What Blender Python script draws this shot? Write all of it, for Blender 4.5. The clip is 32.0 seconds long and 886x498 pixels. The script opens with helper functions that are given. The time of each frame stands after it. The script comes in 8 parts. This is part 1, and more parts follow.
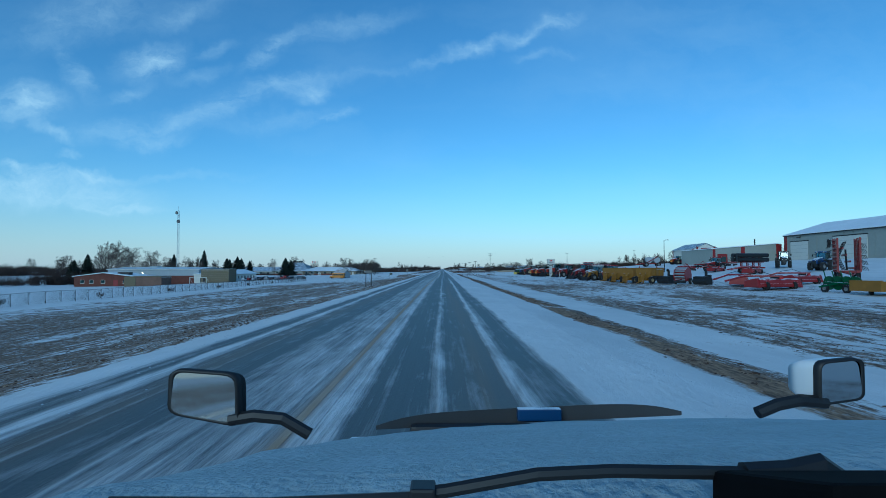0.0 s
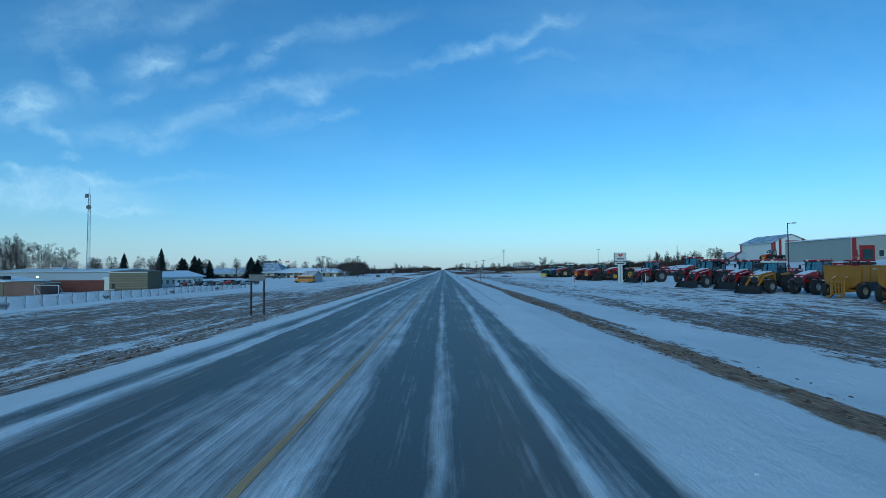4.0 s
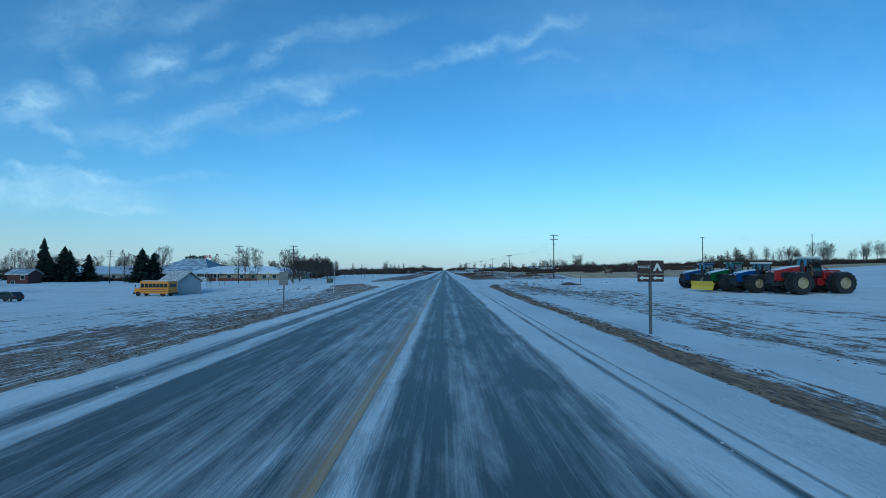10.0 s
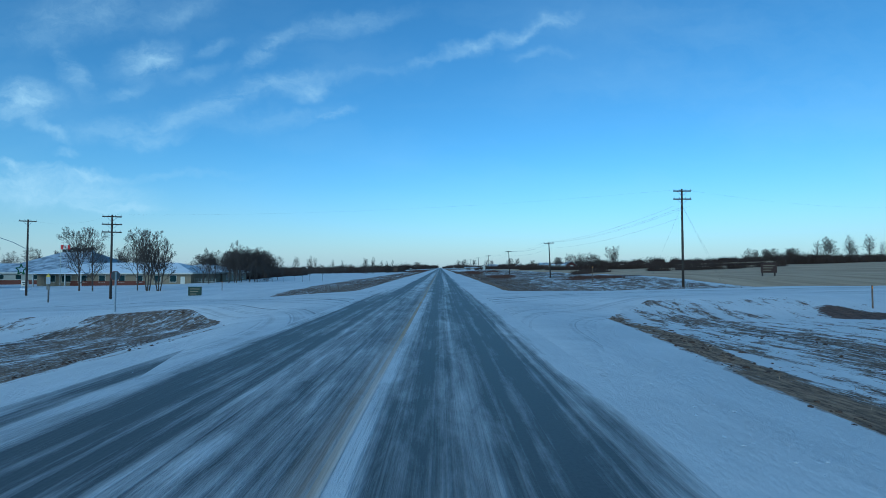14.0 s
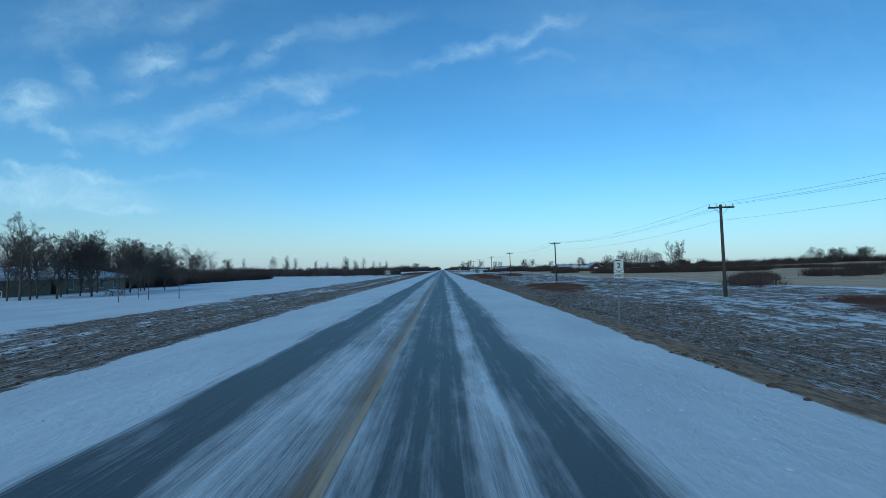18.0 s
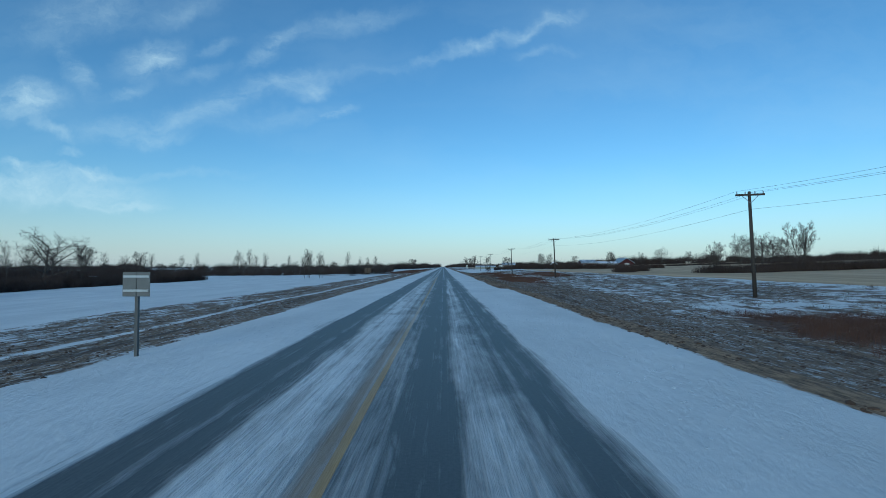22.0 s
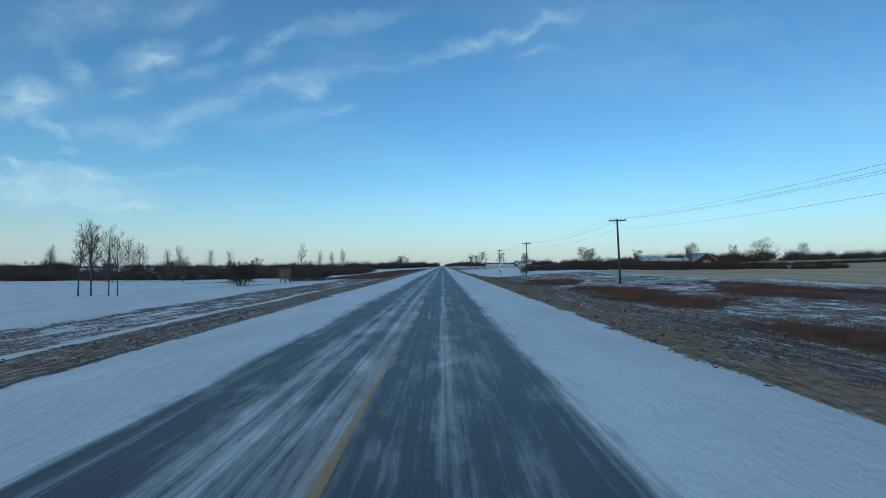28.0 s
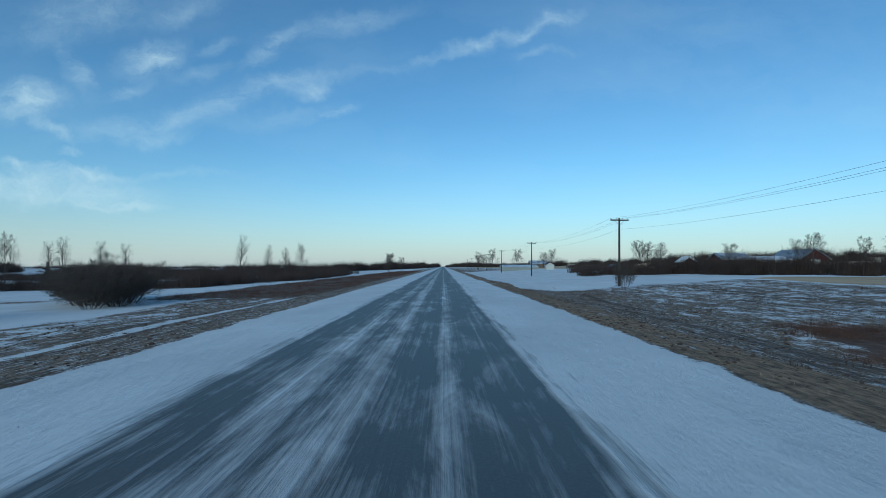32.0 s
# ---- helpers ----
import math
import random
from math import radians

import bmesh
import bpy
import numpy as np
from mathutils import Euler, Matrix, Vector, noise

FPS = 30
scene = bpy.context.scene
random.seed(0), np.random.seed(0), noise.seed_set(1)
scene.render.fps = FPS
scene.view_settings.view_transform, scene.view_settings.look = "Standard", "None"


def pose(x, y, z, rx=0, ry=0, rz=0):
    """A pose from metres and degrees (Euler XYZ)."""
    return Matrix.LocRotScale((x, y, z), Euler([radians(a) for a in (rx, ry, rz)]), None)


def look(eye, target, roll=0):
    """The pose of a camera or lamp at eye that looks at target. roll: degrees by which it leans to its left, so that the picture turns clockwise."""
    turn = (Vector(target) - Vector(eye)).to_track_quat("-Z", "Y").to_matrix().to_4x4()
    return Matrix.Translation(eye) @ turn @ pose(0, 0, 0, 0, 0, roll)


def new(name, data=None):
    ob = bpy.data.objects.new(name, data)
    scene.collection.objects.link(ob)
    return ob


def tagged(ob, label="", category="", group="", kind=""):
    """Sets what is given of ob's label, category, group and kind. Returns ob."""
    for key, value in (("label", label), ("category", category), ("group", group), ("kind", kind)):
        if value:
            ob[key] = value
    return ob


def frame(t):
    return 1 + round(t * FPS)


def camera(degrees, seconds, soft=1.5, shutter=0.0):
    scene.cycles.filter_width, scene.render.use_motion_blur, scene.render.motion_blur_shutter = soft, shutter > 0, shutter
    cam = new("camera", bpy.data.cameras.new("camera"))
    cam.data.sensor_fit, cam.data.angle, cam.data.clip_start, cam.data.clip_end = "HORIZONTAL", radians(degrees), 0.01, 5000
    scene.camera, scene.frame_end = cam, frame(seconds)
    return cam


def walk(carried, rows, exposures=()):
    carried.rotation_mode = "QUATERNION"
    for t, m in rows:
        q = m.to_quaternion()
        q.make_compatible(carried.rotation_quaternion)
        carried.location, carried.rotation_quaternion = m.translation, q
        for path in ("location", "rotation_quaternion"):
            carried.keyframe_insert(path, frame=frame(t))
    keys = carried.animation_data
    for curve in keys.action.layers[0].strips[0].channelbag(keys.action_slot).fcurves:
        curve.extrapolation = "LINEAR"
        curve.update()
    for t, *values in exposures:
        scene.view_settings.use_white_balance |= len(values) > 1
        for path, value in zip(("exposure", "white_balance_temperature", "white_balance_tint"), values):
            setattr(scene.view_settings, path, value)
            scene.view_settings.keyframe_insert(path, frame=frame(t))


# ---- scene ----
# ---------------------------------------------------------------- camera
cam = camera(80.0, 32.0, soft=0.7)
EYE_X, EYE_Z = 1.4, 2.3
ROWS = [
    (0, 0.00, -0.06, 2.16, 0.02),
    (0.5, 8.27, -0.03, 2.11, 0.02),
    (1, 16.53, -0.00, 2.08, -0.01),
    (1.5, 24.82, -0.01, 2.13, -0.09),
    (2, 33.21, 0.01, 2.13, -0.20),
    (2.5, 41.61, -0.03, 2.18, -0.31),
    (3, 50.00, -0.06, 2.19, -0.38),
    (3.5, 58.42, -0.03, 2.25, -0.28),
    (4, 66.84, 0.02, 2.23, -0.22),
    (4.5, 75.32, 0.07, 2.23, -0.20),
    (5, 83.88, 0.12, 2.26, -0.20),
    (5.5, 92.58, 0.18, 2.32, -0.23),
    (6, 101.45, 0.21, 2.37, -0.23),
    (6.5, 110.41, 0.17, 2.39, -0.22),
    (7, 119.42, 0.14, 2.37, -0.20),
    (7.5, 128.30, 0.12, 2.31, -0.16),
    (8, 137.49, 0.11, 2.27, -0.10),
    (8.5, 146.86, 0.12, 2.27, -0.05),
    (9, 156.39, 0.11, 2.21, 0.02),
    (9.5, 166.01, 0.14, 2.25, 0.05),
    (10, 175.74, 0.20, 2.27, 0.11),
    (10.5, 185.51, 0.21, 2.11, 0.26),
    (11, 195.25, 0.22, 2.04, 0.46),
    (11.5, 204.85, 0.22, 1.99, 0.59),
    (12, 214.31, 0.19, 1.93, 0.55),
    (12.5, 223.79, 0.08, 1.97, 0.40),
    (13, 233.25, -0.11, 1.99, 0.22),
    (13.5, 242.48, -0.27, 2.01, 0.04),
    (14, 251.44, -0.26, 2.01, -0.01),
    (14.5, 260.42, -0.18, 2.09, 0.02),
    (15, 269.15, -0.09, 2.08, 0.02),
    (15.5, 277.67, -0.02, 2.09, 0.02),
    (16, 286.03, 0.06, 2.11, 0.02),
    (16.5, 294.27, 0.14, 2.14, 0.03),
    (17, 302.44, 0.08, 2.17, 0.05),
    (17.5, 310.50, 0.03, 2.21, 0.06),
    (18, 318.37, -0.02, 2.22, 0.07),
    (18.5, 326.02, -0.06, 2.12, 0.06),
    (19, 333.59, -0.14, 2.05, 0.05),
    (19.5, 341.67, -0.12, 1.96, 0.04),
    (20, 350.10, -0.14, 1.89, 0.00),
    (20.5, 358.76, -0.10, 1.85, -0.03),
    (21, 367.47, -0.09, 1.82, -0.02),
    (21.5, 375.97, -0.01, 1.88, -0.01),
    (22, 384.15, 0.04, 1.90, -0.00),
    (22.5, 392.11, 0.09, 1.85, -0.02),
    (23, 400.21, 0.19, 1.81, -0.00),
    (23.5, 408.67, 0.22, 1.88, 0.00),
    (24, 417.31, 0.18, 1.88, 0.00),
    (24.5, 426.00, 0.13, 1.87, -0.00),
    (25, 434.65, 0.05, 1.85, -0.01),
    (25.5, 443.23, -0.02, 1.85, -0.02),
    (26, 451.80, -0.04, 1.86, -0.03),
    (26.5, 460.35, -0.06, 1.86, -0.04),
    (27, 468.88, -0.08, 1.84, -0.05),
    (27.5, 477.39, -0.12, 1.80, -0.08),
    (28, 485.89, -0.09, 1.79, -0.04),
    (28.5, 494.37, -0.06, 1.85, 0.01),
    (29, 502.76, -0.07, 1.92, 0.03),
    (29.5, 510.91, -0.06, 1.97, 0.03),
    (30, 518.78, -0.03, 2.04, 0.02),
    (30.5, 526.50, -0.06, 2.05, 0.02),
    (31, 534.82, 0.01, 1.95, 0.01),
    (31.5, 543.49, 0.04, 1.89, 0.00),
    (32, 552.30, 0.01, 1.87, -0.00),
]
walk(cam, [(t, pose(EYE_X, s, EYE_Z, 90 + p, -r, w)) for t, s, w, p, r in ROWS],
     exposures=[(0, -0.22, 4350, -16), (14, -0.22, 4350, -16), (20, -0.2, 4780, -13), (32, -0.2, 5080, -12)])

# ---------------------------------------------------------------- light
SUN_ELEV, SUN_FROM = 23.0, 205.0     # degrees; compass turn from +y, clockwise


HIGH_CIRRUS = [   # across, up, half length, half height, turn, strength
    (-0.70, 0.477, 0.15, 0.045, 14, 0.50),
    (-0.556, 0.403, 0.075, 0.036, 12, 0.95),
    (-0.433, 0.428, 0.035, 0.014, 15, 0.42),
    (-0.338, 0.415, 0.060, 0.022, 38, 0.72),
    (-0.197, 0.467, 0.145, 0.022, 9, 0.42),
    (0.045, 0.412, 0.048, 0.016, 12, 0.55),
    (0.094, 0.436, 0.052, 0.012, 24, 0.45),
    (0.165, 0.455, 0.062, 0.014, 27, 0.6),
    (0.232, 0.481, 0.050, 0.010, 22, 0.42),
    (0.195, 0.416, 0.050, 0.009, 6, 0.38),
    (-0.045, 0.390, 0.070, 0.010, 9, 0.38),
    (-0.175, 0.376, 0.110, 0.012, 6, 0.26),
    (-0.46, 0.375, 0.060, 0.016, 12, 0.30),
    (0.62, 0.40, 0.50, 0.22, 0, 0.10),
    (-0.50, 0.49, 0.10, 0.02, 20, 0.34),
]
LOW_CIRRUS = [
    (-0.703, 0.372, 0.062, 0.020, -58, 0.60),
    (-0.802, 0.317, 0.078, 0.036, 6, 1.25),
    (-0.752, 0.262, 0.062, 0.014, -34, 0.60),
    (-0.368, 0.333, 0.165, 0.024, 16, 0.66),
    (-0.246, 0.344, 0.034, 0.018, 18, 0.80),
    (-0.206, 0.295, 0.046, 0.011, 12, 0.85),
    (-0.300, 0.290, 0.130, 0.020, 9, 0.34),
    (-0.57, 0.273, 0.165, 0.026, 8, 0.52),
    (-0.555, 0.243, 0.080, 0.014, 6, 0.56),
    (-0.711, 0.212, 0.026, 0.010, 4, 0.70),
    (-0.80, 0.188, 0.048, 0.014, -12, 1.3),
    (-0.74, 0.142, 0.185, 0.036, -3, 1.5),
    (-0.70, 0.174, 0.085, 0.012, 0, 1.0),
    (-0.54, 0.174, 0.165, 0.009, 2, 0.36),
    (-0.605, 0.338, 0.055, 0.013, 18, 0.46),
    (-0.63, 0.115, 0.10, 0.010, 0, 0.9),
]
SKY, CLOUD, HAZE = 0.122, (6.6, 6.8, 6.8), (5.2, 4.65, 4.35)


def make_world():
    w = bpy.data.worlds.new("morning_sky")
    scene.world = w
    w.use_nodes = True
    nt = w.node_tree
    nt.nodes.clear()
    N, L = nt.nodes.new, nt.links.new
    out, bg, sky = N("ShaderNodeOutputWorld"), N("ShaderNodeBackground"), N("ShaderNodeTexSky")
    sky.sky_type, sky.sun_disc = "NISHITA", False
    sky.sun_elevation, sky.sun_rotation = radians(SUN_ELEV), radians(SUN_FROM)
    sky.air_density, sky.dust_density, sky.ozone_density = 1.05, 0.0, 3.5
    bg.inputs["Strength"].default_value = SKY
    # thin high cirrus: frayed noise inside a handful of long soft banks
    tc, sp = N("ShaderNodeTexCoord"), N("ShaderNodeSeparateXYZ")
    L(tc.outputs["Generated"], sp.inputs[0])

    def math_(op, a, c, d=None):
        n = N("ShaderNodeMath"); n.operation = op
        for i, v in enumerate((a, c, d)):
            if v is None:
                continue
            if isinstance(v, (int, float)):
                n.inputs[i].default_value = v
            else:
                L(v, n.inputs[i])
        return n.outputs[0]

    ahead = math_("MAXIMUM", sp.outputs[1], 0.05)
    cmb = N("ShaderNodeCombineXYZ")
    L(math_("DIVIDE", sp.outputs[0], ahead), cmb.inputs[0])
    L(math_("DIVIDE", sp.outputs[2], ahead), cmb.inputs[1])
    wob = N("ShaderNodeTexNoise")
    wob.inputs["Scale"].default_value, wob.inputs["Detail"].default_value, wob.inputs["Roughness"].default_value = 9.0, 8, 0.62
    L(cmb.outputs[0], wob.inputs[0])
    sub, mad = N("ShaderNodeVectorMath"), N("ShaderNodeVectorMath")
    sub.operation, mad.operation = "SUBTRACT", "MULTIPLY_ADD"
    L(wob.outputs["Color"], sub.inputs[0]); sub.inputs[1].default_value = (0.5, 0.5, 0.5)
    L(sub.outputs[0], mad.inputs[0]); mad.inputs[1].default_value = (0.095, 0.085, 0); L(cmb.outputs[0], mad.inputs[2])
    total = None
    for u, v, ru, rv, turn, k in HIGH_CIRRUS + LOW_CIRRUS:
        mp, ln, mr = N("ShaderNodeMapping"), N("ShaderNodeVectorMath"), N("ShaderNodeMapRange")
        mp.vector_type, ln.operation, mr.interpolation_type = "TEXTURE", "LENGTH", "SMOOTHSTEP"
        mp.inputs["Location"].default_value, mp.inputs["Rotation"].default_value, mp.inputs["Scale"].default_value = (u, v, 0), (0, 0, radians(turn)), (ru, rv, 1)
        L(mad.outputs[0], mp.inputs[0]); L(mp.outputs[0], ln.inputs[0]); L(ln.outputs["Value"], mr.inputs[0])
        for i, q in ((1, 0.0), (2, 1.45), (3, k), (4, 0.0)):
            mr.inputs[i].default_value = q
        total = mr.outputs[0] if total is None else math_("ADD", total, mr.outputs[0])
    fray = N("ShaderNodeTexNoise")
    fmp = N("ShaderNodeMapping")
    fmp.inputs["Scale"].default_value, fmp.inputs["Rotation"].default_value = (9, 19, 1), (0, 0, radians(-18))
    L(mad.outputs[0], fmp.inputs[0]); L(fmp.outputs[0], fray.inputs[0])
    fray.inputs["Scale"].default_value, fray.inputs["Detail"].default_value, fray.inputs["Roughness"].default_value, fray.inputs["Distortion"].default_value = 1.0, 9, 0.68, 0.35
    fr = N("ShaderNodeMapRange")
    L(fray.outputs[0], fr.inputs[0])
    for i, q in ((1, 0.34), (2, 0.72), (3, 0.1), (4, 1.0)):
        fr.inputs[i].default_value = q
    veil_n = N("ShaderNodeTexNoise")
    vmp = N("ShaderNodeMapping")
    vmp.inputs["Scale"].default_value, vmp.inputs["Rotation"].default_value = (2.2, 7, 1), (0, 0, radians(-14))
    L(mad.outputs[0], vmp.inputs[0]); L(vmp.outputs[0], veil_n.inputs[0])
    veil_n.inputs["Scale"].default_value, veil_n.inputs["Detail"].default_value = 1.0, 7
    thin = N("ShaderNodeMapRange")
    L(veil_n.outputs[0], thin.inputs[0])
    for i, q in ((1, 0.45), (2, 0.75), (3, 0.0), (4, 0.10)):
        thin.inputs[i].default_value = q
    mask = math_("MINIMUM", math_("MULTIPLY_ADD", math_("MULTIPLY", math_("MINIMUM", total, 1.1), fr.outputs[0]), 0.74, thin.outputs[0]), 0.75)
    # pale warm haze low over the horizon
    low = N("ShaderNodeMapRange")
    L(math_("ABSOLUTE", sp.outputs[2], 0.0), low.inputs[0])
    for i, q in ((1, 0.0), (2, 0.24), (3, 1.0), (4, 0.0)):
        low.inputs[i].default_value = q
    veil = N("ShaderNodeMix"); veil.data_type = "RGBA"
    L(math_("MULTIPLY", math_("POWER", low.outputs[0], 2.6), 0.92), veil.inputs[0])
    L(sky.outputs[0], veil.inputs[6]); veil.inputs[7].default_value = (*HAZE, 1)
    mix = N("ShaderNodeMix"); mix.data_type = "RGBA"
    L(mask, mix.inputs[0]); L(veil.outputs[2], mix.inputs[6]); mix.inputs[7].default_value = (*CLOUD, 1)
    L(mix.outputs[2], bg.inputs["Color"])
    L(bg.outputs[0], out.inputs[0])
    return w


make_world()
sun = new("sun", bpy.data.lights.new("sun", "SUN"))
sun.data.energy, sun.data.angle, sun.data.color = 1.65, radians(35), (1.0, 0.85, 0.68)
_a, _e = radians(SUN_FROM), radians(SUN_ELEV)
sun.matrix_world = look((0, 0, 50), (-math.sin(_a) * math.cos(_e) * 50, -math.cos(_a) * math.cos(_e) * 50, 50 - math.sin(_e) * 50))

# ---------------------------------------------------------------- materials
def mat(name, col, rough=0.7, metal=0.0, var=0.15, scale=6.0, bump=0.0, spec=0.4, col2=None, snow=0.0, big=0.35):
    """Painted, rusted or grown surface: two scales of variation, bump, and settled snow on faces that look up."""
    m = bpy.data.materials.new(name)
    m.use_nodes = True
    nt = m.node_tree
    N, L = nt.nodes.new, nt.links.new
    b = nt.nodes["Principled BSDF"]
    b.inputs["Roughness"].default_value, b.inputs["Metallic"].default_value = rough, metal
    b.inputs["Specular IOR Level"].default_value = spec
    tc = N("ShaderNodeTexCoord")
    n1, n2 = N("ShaderNodeTexNoise"), N("ShaderNodeTexNoise")
    n1.inputs["Scale"].default_value, n1.inputs["Detail"].default_value = scale, 5
    n2.inputs["Scale"].default_value, n2.inputs["Detail"].default_value = scale * big * 0.3, 3
    L(tc.outputs["Object"], n1.inputs[0]); L(tc.outputs["Object"], n2.inputs[0])
    oi = N("ShaderNodeObjectInfo")
    add = N("ShaderNodeMath"); add.operation = "ADD"
    L(n1.outputs[0], add.inputs[0]); L(n2.outputs[0], add.inputs[1])
    ad2 = N("ShaderNodeMath"); ad2.operation = "MULTIPLY_ADD"
    L(oi.outputs["Random"], ad2.inputs[0]); ad2.inputs[1].default_value = 0.3; L(add.outputs[0], ad2.inputs[2])
    ramp = N("ShaderNodeMapRange"); ramp.inputs[1].default_value, ramp.inputs[2].default_value = 0.7, 1.6
    L(ad2.outputs[0], ramp.inputs[0])
    mix = N("ShaderNodeMix"); mix.data_type = "RGBA"
    lo = tuple(c * (1 - var) for c in col) if col2 is None else col2
    mix.inputs[6].default_value, mix.inputs[7].default_value = (*lo, 1), (*[min(1, c * (1 + var * 0.7)) for c in col], 1)
    L(ramp.outputs[0], mix.inputs[0])
    last = mix.outputs[2]
    if snow > 0:
        ge, sep, mr = N("ShaderNodeNewGeometry"), N("ShaderNodeSeparateXYZ"), N("ShaderNodeMapRange")
        L(ge.outputs["Normal"], sep.inputs[0])
        ma = N("ShaderNodeMath"); ma.operation = "MULTIPLY_ADD"
        L(n1.outputs[0], ma.inputs[0]); ma.inputs[1].default_value = 0.5; L(sep.outputs[2], ma.inputs[2])
        mr.inputs[1].default_value, mr.inputs[2].default_value = 1.22 - snow * 0.4, 1.34 - snow * 0.4
        L(ma.outputs[0], mr.inputs[0])
        mx = N("ShaderNodeMix"); mx.data_type = "RGBA"
        L(mr.outputs[0], mx.inputs[0]); L(last, mx.inputs[6]); mx.inputs[7].default_value = (0.68, 0.7, 0.74, 1)
        last = mx.outputs[2]
    L(last, b.inputs["Base Color"])
    if bump:
        bp = N("ShaderNodeBump"); bp.inputs["Strength"].default_value, bp.inputs["Distance"].default_value = bump, 0.02
        L(n1.outputs[0], bp.inputs["Height"]); L(bp.outputs[0], b.inputs["Normal"])
    return m


M = {}
def defmat(key, *a, **k):
    M[key] = mat(key, *a, **k)


defmat("wood_pole", (0.06, 0.048, 0.04), 0.85, var=0.35, scale=9, bump=0.4)
defmat("bark", (0.08, 0.066, 0.056), 0.9, var=0.4, scale=5, bump=0.5)
defmat("twig", (0.075, 0.06, 0.052), 0.9, var=0.45, scale=1.5)
defmat("shrub", (0.06, 0.042, 0.035), 0.95, var=0.5, scale=0.3)
defmat("needles", (0.026, 0.038, 0.03), 0.85, var=0.5, scale=3)
defmat("grass", (0.4, 0.29, 0.16), 0.95, var=0.45, scale=0.6, col2=(0.2, 0.14, 0.08))
defmat("weed", (0.13, 0.09, 0.06), 0.95, var=0.5, scale=0.5, col2=(0.035, 0.024, 0.018))
defmat("reed", (0.13, 0.068, 0.047), 0.95, var=0.45, scale=0.4, col2=(0.06, 0.034, 0.026))
defmat("steel", (0.42, 0.43, 0.44), 0.45, 0.7, var=0.2, scale=8, bump=0.1)
defmat("galv", (0.4, 0.42, 0.44), 0.5, 0.5, var=0.2, scale=5)
defmat("black", (0.015, 0.015, 0.017), 0.5, var=0.3, scale=8)
defmat("rubber", (0.018, 0.018, 0.019), 0.85, var=0.3, scale=8, bump=0.3, snow=0.2)
defmat("red", (0.19, 0.009, 0.011), 0.35, var=0.25, scale=2.5, spec=0.5, snow=0.35)
defmat("orange", (0.27, 0.022, 0.01), 0.38, var=0.22, scale=2.5, snow=0.4)
defmat("yellow", (0.23, 0.115, 0.01), 0.45, var=0.25, scale=2, snow=0.1, bump=0.05)
defmat("blade_yellow", (0.55, 0.4, 0.035), 0.45, var=0.2, scale=2)
defmat("amber", (0.6, 0.24, 0.03), 0.45, var=0.2, scale=3)
defmat("green", (0.012, 0.075, 0.02), 0.35, var=0.25, scale=3, snow=0.35)
defmat("blue", (0.012, 0.045, 0.17), 0.35, var=0.25, scale=3, snow=0.35)
defmat("navy", (0.015, 0.045, 0.13), 0.4, var=0.25, scale=3, snow=0.3)
defmat("rim", (0.3, 0.25, 0.15), 0.5, var=0.2, scale=6)
defmat("rim_white", (0.2, 0.2, 0.2), 0.5, var=0.2, scale=6)
defmat("rim_yellow", (0.45, 0.3, 0.03), 0.5, var=0.2, scale=6)
defmat("white", (0.57, 0.56, 0.51), 0.5, var=0.1, scale=2)
defmat("siding", (0.3, 0.31, 0.28), 0.45, 0.1, var=0.1, scale=1.2, bump=0.05)
defmat("siding_tan", (0.2, 0.165, 0.11), 0.6, var=0.12, scale=1.2)
defmat("siding_blue", (0.32, 0.35, 0.38), 0.6, var=0.1, scale=1.2)
defmat("trim_red", (0.18, 0.014, 0.016), 0.45, var=0.15, scale=2)
defmat("barn_red", (0.055, 0.01, 0.009), 0.6, var=0.2, scale=2)
defmat("roof_snow", (0.78, 0.8, 0.83), 0.8, var=0.1, scale=0.7, bump=0.4)
defmat("roof_metal", (0.3, 0.33, 0.37), 0.5, 0.3, var=0.2, scale=0.6, snow=0.22)
defmat("steel_roof", (0.2, 0.235, 0.27), 0.5, 0.2, var=0.12, scale=0.5)
defmat("shingle", (0.16, 0.11, 0.09), 0.9, var=0.3, scale=4, snow=0.55, bump=0.3)
defmat("brick", (0.115, 0.043, 0.03), 0.85, var=0.3, scale=5, bump=0.3)
defmat("brick_dark", (0.16, 0.1, 0.075), 0.85, var=0.35, scale=3)
defmat("block_tan", (0.15, 0.125, 0.078), 0.85, var=0.15, scale=3, bump=0.2)
defmat("concrete", (0.4, 0.39, 0.37), 0.85, var=0.2, scale=3, bump=0.2)
defmat("bus_yellow", (0.52, 0.22, 0.018), 0.4, var=0.12, scale=2, snow=0.25)
defmat("post_grey", (0.1, 0.1, 0.098), 0.6, 0.2, var=0.2, scale=6)
defmat("sign_back", (0.15, 0.15, 0.145), 0.6, 0.15, var=0.15, scale=5)
defmat("sign_brown", (0.045, 0.025, 0.02), 0.6, var=0.2, scale=5)
defmat("sign_green", (0.012, 0.035, 0.025), 0.6, var=0.2, scale=5)
defmat("board", (0.085, 0.06, 0.04), 0.85, var=0.3, scale=5, bump=0.3)
defmat("old_wood", (0.15, 0.11, 0.08), 0.9, var=0.4, scale=5, bump=0.3)
defmat("soil", (0.11, 0.07, 0.045), 0.95, var=0.5, scale=5, bump=0.4, col2=(0.035, 0.022, 0.016))
defmat("clod", (0.5, 0.53, 0.58), 0.8, var=0.25, scale=6, bump=0.5)
defmat("hay", (0.2, 0.12, 0.06), 0.95, var=0.4, scale=6, bump=0.6, snow=0.3)
